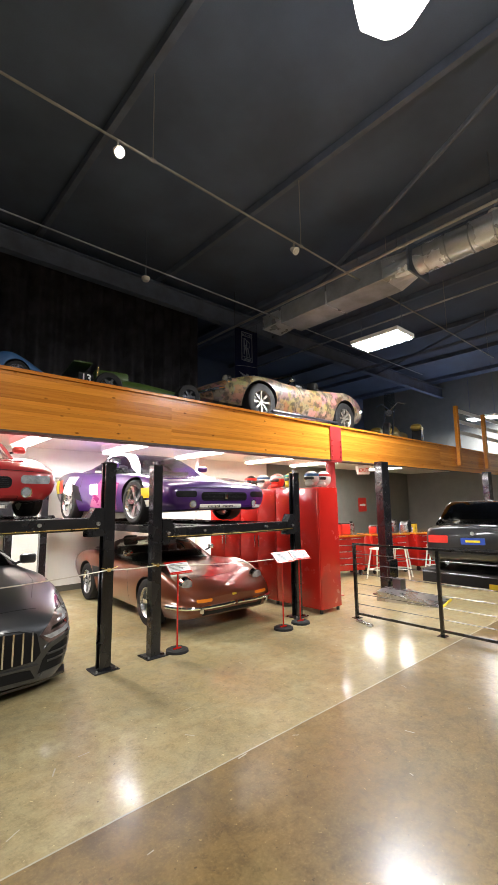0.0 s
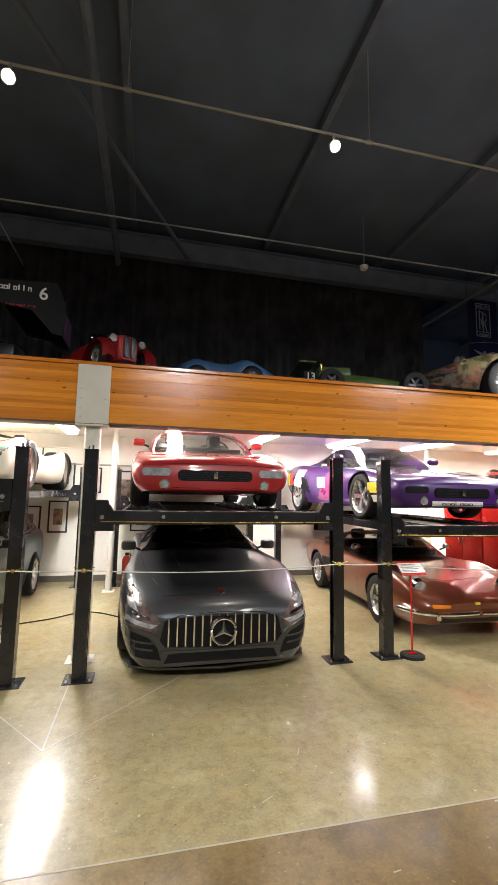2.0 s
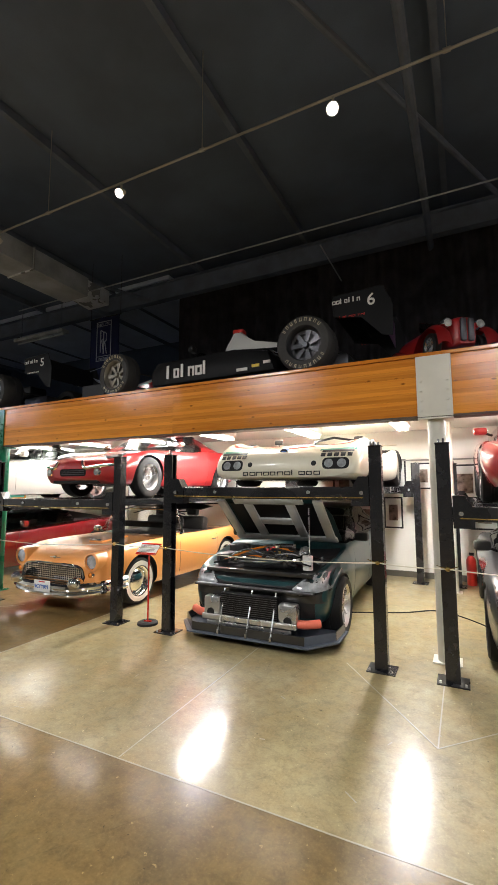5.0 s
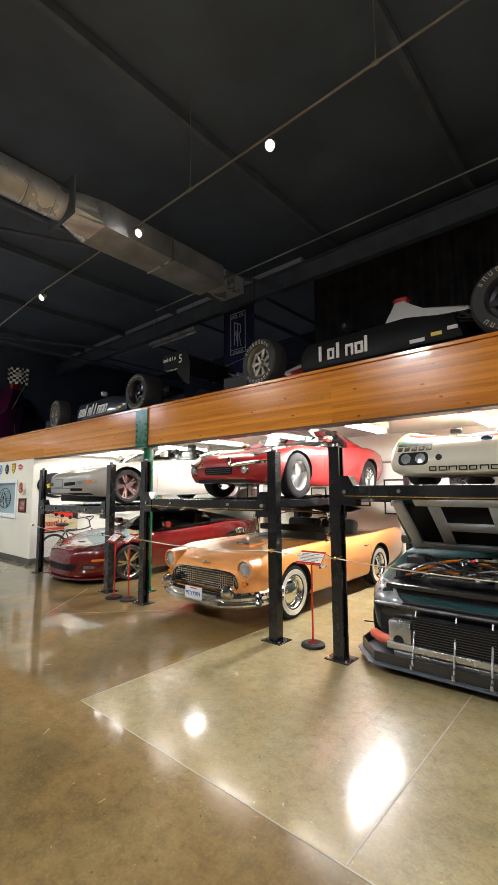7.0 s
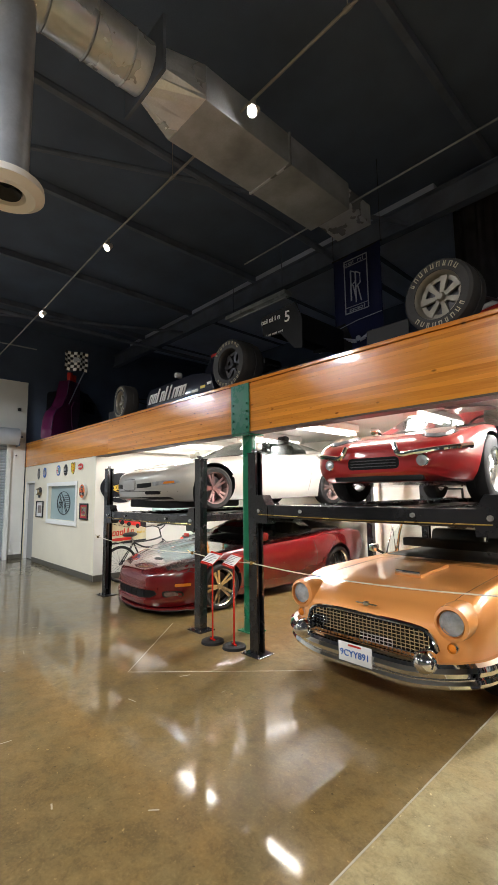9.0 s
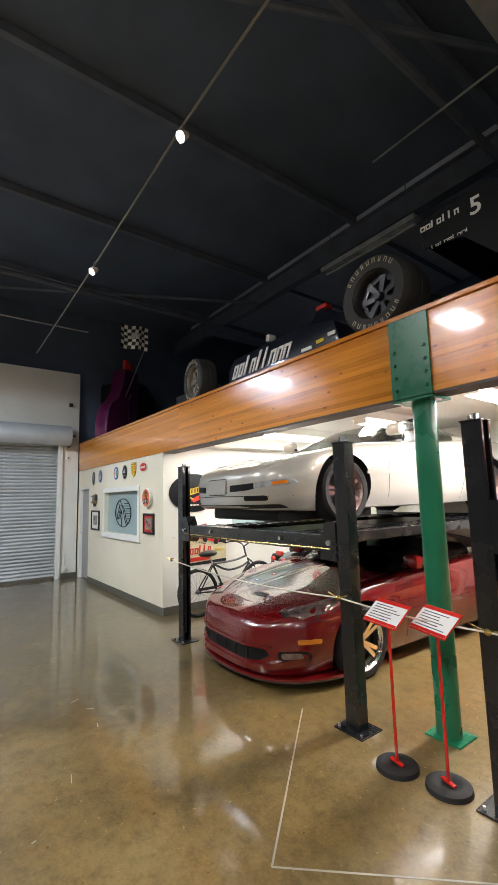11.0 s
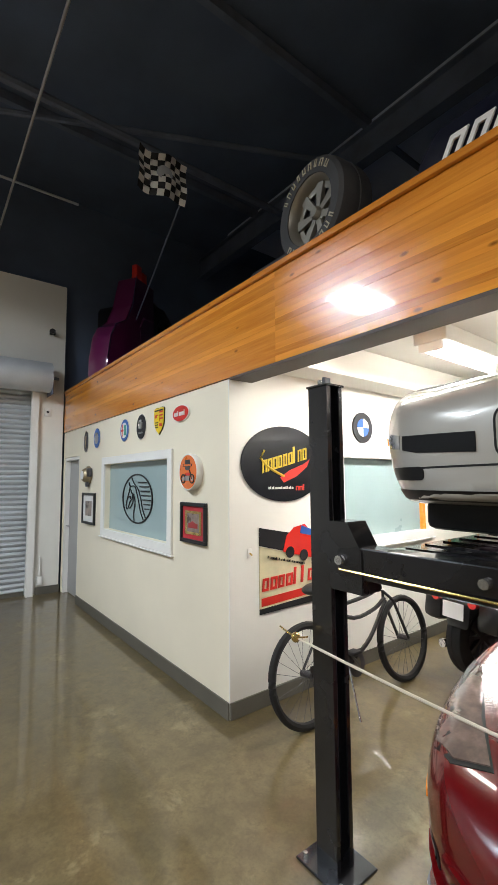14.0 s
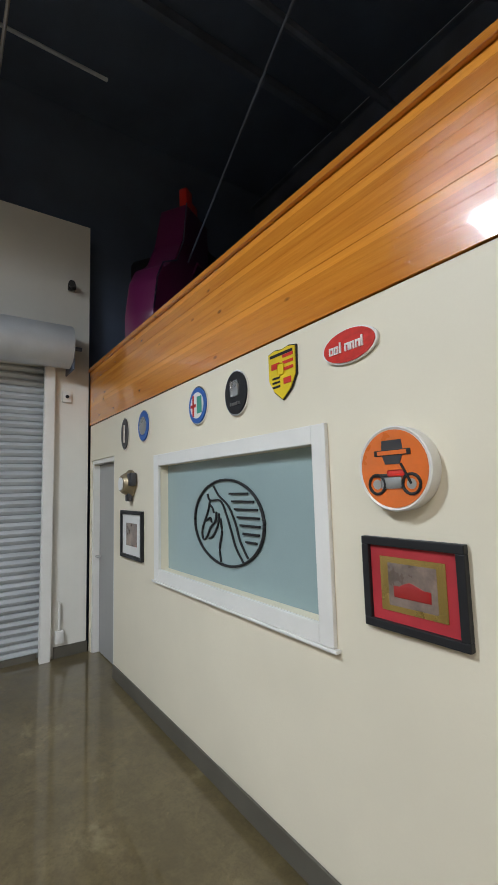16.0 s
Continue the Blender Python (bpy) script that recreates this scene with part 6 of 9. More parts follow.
# apricot convertible
def apricot():
    L = 4.6
    r = car("classic_convertible", "apricot nineteen fifties convertible with heavy chrome bumper and whitewall tyres", -5.35, 4.34, 0, L, 0)
    S = [(0.0, .60, .42, .62, .64), (.04, .76, .38, .70, .69), (.15, .85, .34, .79, .76), (.4, .88, .27, .87, .82), (.9, .89, .23, .89, .86), (1.4, .89, .22, .89, .89), (2.0, .88, .21, .89, .90), (2.8, .88, .21, .88, .90), (3.5, .89, .23, .90, .89), (4.1, .88, .28, .93, .86), (4.5, .84, .38, .90, .80), (4.6, .78, .45, .80, .74)]
    _, b = make_hull(S, L, M["orange"], r, [(L / 2 - .80, .385, .34, .89), (L / 2 - 3.38, .385, .34, .89)], tuck=0)
    wheels(r, L, .80, 3.38, 0, .86, .335, .19, .205, 24, M["chrome"], style="wire", band=(.66, .88, "whitewall"))
    for d in (.80, 3.38):
        for s in (-1, 1):
            part("hub_cap", lathe([(.001, .05), (.05, .048), (.11, .03), (.17, .005), (.19, -.02)], 28, pose(L / 2 - d, s * .80, .335, 0, 0, 0 if s > 0 else 180)), M["chrome"], r)
    g = decal(r, b, "x", 1, [(-.54, .40), (.54, .40), (.60, .50), (.55, .60), (.40, .63), (-.40, .63), (-.55, .60), (-.60, .50)], M["mesh_dark"], "grille", off=.004)
    bm = bmesh.new()
    for k in range(8):
        z = .42 + k * .027
        h = .57 - abs(z - .5) * .6
        add_box(bm, L / 2 - .02, L / 2 + .028, -h, h, z - .004, z + .004)
    for k in range(30):
        y = -.54 + k * .0372
        add_box(bm, L / 2 - .02, L / 2 + .026, y - .004, y + .004, .40, .625)
    part("grille_mesh", bm, M["chrome"], g, smooth=0)
    part("grille_surround", tube([(L / 2 + .02, y, z) for y, z in [tuple(p) for p in spline([(-.60, .50), (-.55, .61), (-.40, .645), (0, .65), (.40, .645), (.55, .61), (.60, .50)], 3)]], .018, 8), M["chrome"], g)
    pts = [(L / 2 + .12, 0, .36), (L / 2 + .13, .25, .36), (L / 2 + .12, .48, .37), (L / 2 + .04, .72, .40), (L / 2 - .12, .87, .42), (L / 2 - .42, .93, .43)]
    for s in (-1, 1):
        row = [tuple(p) for p in spline([(x, s * y, z) for x, y, z in pts], 4)]
        part("bumper_blade", tube(row, .055, 10), M["chrome"], r)
        part("bumper_blade", tube([(x - .01, y, z - .085) for x, y, z in row], .042, 10), M["chrome"], r)
        bm = bmesh.new()
        bmesh.ops.create_uvsphere(bm, u_segments=20, v_segments=12, radius=.085, matrix=pose(L / 2 + .13, s * .56, .45) @ Matrix.Diagonal((1.3, 1, 1, 1)))
        part("bumper_guard", bm, M["chrome"], r)
        part("guard_stem", cyl((L / 2 + .06, s * .56, .33), (L / 2 + .10, s * .56, .47), .06), M["chrome"], r)
        round_lamp(r, L / 2 - .02, s * .70, .71, .092, tilt=0)
        part("headlight_hood", lathe([(.10, .035), (.125, .02), (.135, -.08), (.13, -.20)], 30, pose(L / 2 - .02, s * .70, .71, 0, 0, -90)), M["orange"], r)
        round_lamp(r, L / 2 + .0, s * .70, .54, .035, M["amber"], name="parking_light")
        seam(r, b, "z", 1, [(L / 2 - .15, s * .62), (L / 2 - .5, s * .66), (L / 2 - 1.45, s * .66)], M["plastic"])
    p = part("number_plate", bx(L / 2 + .185, L / 2 + .192, -.155, .155, .30, .45, .004), M["paper"], r, "white number plate with dark blue characters")
    letters("9CYY891", .070, pose(L / 2 + .195, 0, .368, 90, 0, 90), M["blue_s"], p, "plate_characters")
    part("plate_bar", bx(L / 2 + .1925, L / 2 + .194, -.06, .06, .425, .44), M["red_s"], p, smooth=0)
    bm = bmesh.new()
    add_box(bm, L / 2 - .02, L / 2 + .0, -.10, .10, .725, .735, .003)
    add_box(bm, L / 2 - .02, L / 2 + .002, -.025, .025, .715, .75, .004)
    part("wing_badge", bm, M["chrome"], r)
    sc = decal(r, b, "z", 1, [(L / 2 - .75, -.13), (L / 2 - .75, .13), (L / 2 - 1.30, .16), (L / 2 - 1.30, -.16)], M["orange"], "bonnet_scoop", off=.028, depth=.02)
    part("scoop_mouth", bx(L / 2 - .755, L / 2 - .74, -.12, .12, .87, .905, .006), M["chrome"], r)
    seam(r, b, "z", 1, [(L / 2 - 1.45, -.66), (L / 2 - 1.45, .66)], M["plastic"])
    cabin(r, L, [(1.50, .78, .88, .74, .89), (1.58, .78, .88, .72, .98), (1.75, .78, .88, .68, 1.18), (1.90, .78, .88, .66, 1.30)], M["orange"], M["glass"], [("windscreen", 0, 12, "gt")])
    part("windscreen_frame", tube([(L / 2 - 1.9 - .1 * abs(y), y, z) for y, z in ((-.76, .90), (-.72, 1.12), (-.66, 1.29), (-.3, 1.315), (0, 1.32), (.3, 1.315), (.66, 1.29), (.72, 1.12), (.76, .90))], .018, 8), M["chrome"], r)
    top = part("soft_top", grid_mesh([[Vector((L / 2 - 2.0 - i * .15, y, z + .02 * math.sin(i))) for y, z in ((-.74, .93), (-.72, 1.12), (-.66, 1.29), (-.4, 1.345), (0, 1.36), (.4, 1.345), (.66, 1.29), (.72, 1.12), (.74, .93))] for i in range(9)], 0, 8, 2, 6), M["leather"], r)
    decal(r, b, "z", 1, [(L / 2 - 1.7, .74), (L / 2 - 1.7, -.74), (L / 2 - 3.2, -.72), (L / 2 - 3.2, .72)], M["leather"], "cockpit_tub", off=.004)
    seats(r, -.55, .84, h=.30, w=.33, dash=.72)
    for s in (-1, 1):
        part("quarter_vent", tube([(.55, s * .78, .90), (.42, s * .76, 1.22), (.32, s * .78, .90)], .012, 6, True), M["chrome"], r)
        seam(r, b, "y", s, [(.50, .24), (.52, .6), (.50, .88)], M["plastic"])
        seam(r, b, "y", s, [(-.70, .24), (-.72, .6), (-.70, .88)], M["plastic"])
        seam(r, b, "y", s, [(.95, .58), (.75, .58)], M["chrome"], "fender_louvre", w=.05, off=.008)
        part("door_handle", bx(-.62, -.48, s * .885 - .012, s * .885 + .012, .72, .74, .004), M["chrome"], r)
    mirrors(r, .60, .86, .96, M["chrome"], .12, .10)
    part("headliner_bow", tube([(.0, y, 1.30 - .25 * y * y) for y in (-.6, -.3, 0, .3, .6)], .012, 6), M["alloy_dark"], r)


apricot()


# red coupe with split chrome bumpers on the lift
def red_coupe():
    L = 4.2
    r = car("vintage_gt_coupe", "red nineteen sixties coupe with split chrome bumpers and wire style wheels", -5.42, 4.66, 1.54, L, 2)
    S = [(0.0, .40, .30, .46, .52), (.06, .60, .26, .50, .57), (.2, .74, .22, .58, .63), (.5, .81, .2, .68, .70), (.9, .83, .18, .76, .76), (1.5, .82, .17, .78, .82), (2.1, .81, .17, .80, .84), (2.8, .83, .18, .86, .88), (3.4, .85, .2, .88, .90), (3.9, .80, .28, .82, .84), (4.15, .70, .36, .76, .78), (4.2, .62, .4, .72, .74)]
    _, b = make_hull(S, L, M["red"], r, [(L / 2 - .82, .365, .32, .83), (L / 2 - 3.25, .365, .32, .85)], tuck=.03)
    wheels(r, L, .82, 3.25, 0, .82, .325, .20, .205, 24, M["alloy"], style="wire")
    cabin(r, L, [(1.30, .68, .80, .6, .81), (1.55, .70, .80, .58, .93), (1.95, .71, .82, .50, 1.14), (2.25, .71, .84, .48, 1.19), (2.7, .70, .86, .46, 1.17), (3.2, .66, .88, .44, 1.08), (3.8, .56, .86, .40, .90)], M["red"], M["glass"],
          [("windscreen", 0, 9, "gt"), ("roof_panel", 9, 15, "bt"), ("rear_window", 15, 23, "gt"), ("side_window", 0, 15, "gs"), ("rear_pillar", 15, 23, "bs")])
    decal(r, b, "z", 1, [(L / 2 - 1.5, .66), (L / 2 - 1.5, -.66), (L / 2 - 3.2, -.66), (L / 2 - 3.2, .66)], M["leather"], "cockpit_tub", off=.004)
    seats(r, -.5, .66, .33, h=.36, dash=.6)
    grille(r, b, 0, rr(-.26, .26, .33, .44, .04), bars=3, bar_mat="alloy_dark")
    for s in (-1, 1):
        row = [tuple(p) for p in spline([(L / 2 + .05, s * .24, .55), (L / 2 + .07, s * .30, .45), (L / 2 + .03, s * .42, .46), (L / 2 - .08, s * .64, .49), (L / 2 - .26, s * .80, .51)], 5)]
        part("bumper_blade", tube(row, .024, 8), M["chrome"], r)
        round_lamp(r, L / 2 + .0, s * .47, .39, .05, M["lens"], name="fog_lamp")
        both(r, b, "z", 1, ell(L / 2 - .36, .50, .17, .13), M["lens"], "covered_headlight", off=.03, depth=.03) if s > 0 else None
        both(r, b, "z", 1, ell(L / 2 - .36, .50, .19, .15), M["plastic"], "headlight_surround", off=.004) if s > 0 else None
        seam(r, b, "z", 1, [(L / 2 - .25, s * .30), (L / 2 - .8, s * .58), (L / 2 - 1.3, s * .64)], M["plastic"])
        seam(r, b, "y", s, [(.52, .2), (.55, .5), (.50, .80)], M["plastic"])
        seam(r, b, "y", s, [(-.55, .2), (-.6, .5), (-.55, .85)], M["plastic"])
    mirrors(r, .45, .78, .92, M["chrome"], .12, .09)
    part("front_valance", bx(L / 2 - .12, L / 2 - .04, -.45, .45, .22, .30, .02), M["plastic"], r)


red_coupe()


# american coupes
def wedge(z, cx, ny, yaw, mat, name, label, new_style):
    L = 4.5
    r = car(name, label, cx, ny, z, L, yaw)
    if new_style:
        S = [(0.0, .30, .13, .44, .49), (.03, .46, .12, .49, .54), (.10, .62, .115, .54, .59), (.22, .76, .11, .60, .63), (.40, .86, .11, .66, .67), (.62, .92, .12, .72, .71), (.95, .955, .12, .80, .755), (1.4, .95, .13, .84, .82), (2.0, .93, .13, .86, .90), (2.8, .94, .14, .90, .93), (3.4, .96, .16, .95, .97), (4.0, .94, .22, .95, .98), (4.4, .88, .30, .90, .94), (4.5, .80, .36, .84, .88)]
    else:
        S = [(0.0, .32, .19, .42, .47), (.03, .48, .17, .47, .52), (.10, .64, .155, .52, .57), (.22, .77, .14, .58, .61), (.40, .86, .13, .64, .655), (.62, .915, .12, .70, .70), (.95, .94, .12, .77, .755), (1.4, .94, .13, .82, .82), (2.0, .93, .13, .86, .90), (2.8, .94, .14, .90, .93), (3.4, .96, .16, .95, .97), (4.0, .94, .22, .95, .98), (4.4, .88, .30, .90, .94), (4.5, .80, .36, .84, .88)]
    _, b = make_hull(S, L, M[mat], r, [(L / 2 - .95, .37, .33, .945), (L / 2 - 3.62, .38, .34, .96)], tuck=.04)
    if new_style:
        wheels(r, L, .95, 3.62, 0, .945, .325, .26, .25, 5, M["chrome"], rr_=.335, style="twin")
    else:
        wheels(r, L, .95, 3.62, 0, .935, .32, .25, .235, 5, M["red_wheel"], rr_=.33, style="twin")
        part("air_dam", bx(L / 2 - 1.6, L / 2 - .30, -.66, .66, .03, .155, .03), M["plastic"], r)
    top_mat = M["glass_dark"] if new_style else M[mat]
    cabin(r, L, [(1.55, .76, .85, .70, .86), (1.8, .78, .86, .66, .98), (2.2, .79, .89, .56, 1.16), (2.5, .79, .91, .54, 1.215), (2.95, .78, .93, .53, 1.20), (3.5, .72, .96, .50, 1.11), (4.15, .62, .97, .46, .98)], M["black_p"] if new_style else M[mat], M["glass"],
          [("windscreen", 0, 9, "gt"), ("roof_panel", 9, 15, "bt"), ("rear_window", 15, 23, "gt"), ("side_window", 0, 17, "gs"), ("rear_pillar", 17, 23, "bs")])
    decal(r, b, "z", 1, [(L / 2 - 1.7, .72), (L / 2 - 1.7, -.72), (L / 2 - 3.6, -.7), (L / 2 - 3.6, .7)], M["leather"], "cockpit_tub", off=.004)
    seats(r, -.55, .78, h=.34, dash=.55)
    for s in (-1, 1):
        seam(r, b, "y", s, [(.62, .2), (.66, .55), (.55, .85)], M["plastic"])
        seam(r, b, "y", s, [(-.72, .2), (-.78, .55), (-.68, .90)], M["plastic"])
        seam(r, b, "y", s, [(1.0, .50), (-1.0, .52)], M[mat], "side_crease", w=.03, off=.006)
        seam(r, b, "z", 1, [(L / 2 - .30, s * .52), (L / 2 - .7, s * .66), (L / 2 - 1.6, s * .70)], M["plastic"])
    if new_style:
        decal(r, b, "x", 1, [(-.50, .245), (-.30, .225), (0, .22), (.30, .225), (.50, .245), (.60, .30), (.56, .345), (.30, .335), (0, .33), (-.30, .335), (-.56, .345), (-.60, .30)], M["mesh_dark"], "grille", off=.003)
        for k in range(5):
            y = -.36 + .18 * k
            decal(r, b, "x", 1, [(y - .008, .235), (y + .008, .235), (y + .008, .325), (y - .008, .325)], M["plastic"], "grille_bar", off=.012)
        decal(r, b, "x", 1, strip([(-.80, .26), (-.62, .205), (-.35, .18), (0, .172), (.35, .18), (.62, .205), (.80, .26)], .05)[0] + strip([(-.80, .26), (-.62, .205), (-.35, .18), (0, .172), (.35, .18), (.62, .205), (.80, .26)], .05)[1][::-1], M[mat], "bumper_lip", off=.035, depth=.03)
        decal(r, b, "x", 1, strip([(-.62, .375), (-.3, .355), (0, .35), (.3, .355), (.62, .375)], .022)[0] + strip([(-.62, .375), (-.3, .355), (0, .35), (.3, .355), (.62, .375)], .022)[1][::-1], M[mat], "grille_brow", off=.020, depth=.02)
        both(r, b, "x", 1, rr(.665, .83, .26, .345, .03), M["mesh_dark"], "fog_lamp_recess", off=.004)
        both(r, b, "x", 1, rr(.69, .80, .275, .33, .02), M["lens_smoke"], "fog_lamp", off=.010)
        sides(r, b, rr(L / 2 - .46, L / 2 - .26, .40, .44, .012), M["amber"], "side_marker", off=.006)
        both(r, b, "z", 1, [(L / 2 - .26, .52), (L / 2 - .22, .66), (L / 2 - .30, .80), (L / 2 - .52, .89), (L / 2 - .86, .90), (L / 2 - .74, .80), (L / 2 - .48, .66)], M["plastic"], "headlight_surround", off=.003)
        both(r, b, "z", 1, [(L / 2 - .275, .54), (L / 2 - .24, .66), (L / 2 - .315, .785), (L / 2 - .52, .87), (L / 2 - .83, .885), (L / 2 - .73, .79), (L / 2 - .48, .675)], M["lens_smoke"], "headlight", off=.008)
        for s in (-1, 1):
            for x, yy, zz in ((.40, .70, .60), (.53, .78, .655)):
                bm = bmesh.new()
                bmesh.ops.create_uvsphere(bm, u_segments=16, v_segments=10, radius=.048, matrix=pose(L / 2 - x, s * yy, zz))
                part("lamp_projector", bm, M["chrome"], r)
        decal(r, b, "z", 1, [(L / 2 - .36, -.43), (L / 2 - .75, -.37), (L / 2 - 1.15, -.335), (L / 2 - 1.62, -.32), (L / 2 - 1.62, -.56), (L / 2 - 1.15, -.58), (L / 2 - .75, -.555)], M["silver"], "silver_stripe", off=.003)
        seam(r, b, "z", 1, [(L / 2 - .30, -.30), (L / 2 - .60, -.295), (L / 2 - 1.0, -.27), (L / 2 - 1.60, -.25)], M["silver"], "pinstripe", w=.035, off=.004)
        seam(r, b, "z", 1, [(L / 2 - .62, -.60), (L / 2 - 1.1, -.63), (L / 2 - 1.60, -.61)], M["silver"], "pinstripe", w=.014, off=.004)
        decal(r, b, "z", 1, [(L / 2 - 1.02, -.46), (L / 2 - 1.35, -.37), (L / 2 - 1.50, -.45), (L / 2 - 1.30, -.54)], M["greyprimer"], "stripe_print", off=.006)
        for x, col in ((.70, "blue_s"), (.95, "red_s")):
            ring = decal(r, b, "z", 1, ell(L / 2 - x, -.45, .032), M[col], "stripe_badge", off=.007)
            decal(r, b, "z", 1, ell(L / 2 - x, -.45, .018), M["white_s"], "badge_centre", off=.011)
        for s in (-1, 1):
            seam(r, b, "z", 1, [(L / 2 - .30, s * .30), (L / 2 - .42, s * .47), (L / 2 - .70, s * .64)], M["plastic"], "bonnet_gap", w=.005)
        seam(r, b, "z", 1, [(L / 2 - .30, -.30), (L / 2 - .26, 0), (L / 2 - .30, .30)], M["plastic"], "bonnet_gap")
        decal(r, b, "z", 1, [(L / 2 - .42, -.12), (L / 2 - .39, 0), (L / 2 - .42, .12), (L / 2 - .475, .09), (L / 2 - .475, -.09)], M["mesh_dark"], "bonnet_inlet", off=.003)
        decal(r, b, "z", 1, [(L / 2 - .18, -.05), (L / 2 - .145, 0), (L / 2 - .18, .05), (L / 2 - .20, 0)], M["chrome"], "flag_badge", off=.006)
        pts = [(-.93, 1.45), (-.90, 1.72), (-.80, 1.98), (-.66, 2.14), (-.46, 2.24), (-.2, 2.295), (0, 2.30), (.2, 2.295), (.46, 2.24), (.66, 2.14), (.80, 1.98), (.90, 1.72), (.93, 1.45)]
        for nm, z0, z1, grow, mm in (("front_splitter", .092, .112, 0, mat), ("splitter_edge", .084, .0915, .008, "alloy_dark")):
            bm = bmesh.new()
            f = bm.faces.new([bm.verts.new((x + grow, y * (1 + grow), z1)) for y, x in pts])
            ex = bmesh.ops.extrude_face_region(bm, geom=[f])
            for v in ex["geom"]:
                if isinstance(v, bmesh.types.BMVert):
                    v.co.z = z0
            part(nm, bm, M[mm], r, smooth=0)
    else:
        decal(r, b, "x", 1, rr(-.19, .19, .31, .45, .04), M[mat], "plate_cover", off=.012)
        seam(r, b, "x", 1, rr(-.20, .20, .30, .46, .04) + rr(-.20, .20, .30, .46, .04)[:1], M["plastic"])
        both(r, b, "x", 1, [(.26, .325), (.50, .335), (.585, .35), (.585, .405), (.50, .40), (.26, .39)], M["mesh_dark"], "front_intake")
        both(r, b, "x", 1, [(.605, .355), (.80, .375), (.855, .40), (.84, .44), (.74, .43), (.605, .41)], M["lens"], "turn_signal", off=.006)
        both(r, b, "x", 1, [(.735, .38), (.82, .395), (.82, .425), (.745, .415)], M["amber"], "amber_lens", off=.010)
        both(r, b, "x", 1, rr(.47, .69, .235, .285, .022), M["mesh_dark"], "brake_duct")
        both(r, b, "z", 1, [(L / 2 - .42, .48), (L / 2 - .42, .80), (L / 2 - .70, .80), (L / 2 - .74, .48)], M[mat], "pop_up_headlight", off=.004)
        seam(r, b, "x", 1, [(-.88, .275), (0, .285), (.88, .275)], M["plastic"], "bumper_gap")
        decal(r, b, "x", 1, rr(-.75, .75, .125, .20, .02), M["plastic"], "chin_spoiler", off=.01)
        decal(r, b, "z", 1, [(L / 2 - .20, -.09), (L / 2 - .165, -.02), (L / 2 - .17, .09), (L / 2 - .19, .02), (L / 2 - .21, -.02)], M["red_s"], "flag_badge")
    mirrors(r, .50, .84, .98, M[mat], .2, .13)


wedge(0, -9.20, 4.24, -3, "crimson", "american_sports_coupe", "dark red american sports coupe with twin silver bonnet stripes, parked", True)
wedge(1.42, -9.33, 4.25, -4, "silver", "american_coupe", "champagne silver american coupe with closed pop up headlights", False)


# ---- vehicles on the display deck ----
DZ3 = 3.065


def profile(name, pts, y0, y1, mat, parent, bevel=0.02, taper=0.0):
    """A solid drawn from the side, between y0 and y1; taper narrows it towards its top."""
    bm = bmesh.new()
    lo = [bm.verts.new((x, y0, z)) for x, z in pts]
    hi = [bm.verts.new((x, y1, z)) for x, z in pts]
    bm.faces.new(lo), bm.faces.new(hi[::-1])
    for i in range(len(pts)):
        bm.faces.new((lo[i], lo[(i + 1) % len(pts)], hi[(i + 1) % len(pts)], hi[i]))
    z0, z1, yc = min(p[1] for p in pts), max(p[1] for p in pts), (y0 + y1) / 2
    for v in bm.verts:
        v.co.y = yc + (v.co.y - yc) * (1 - taper * (v.co.z - z0) / (z1 - z0))
    if bevel:
        bmesh.ops.bevel(bm, geom=list(bm.edges), offset=bevel, segments=2, affect="EDGES", profile=0.5)
    return part(name, bm, mat, parent, smooth=40)


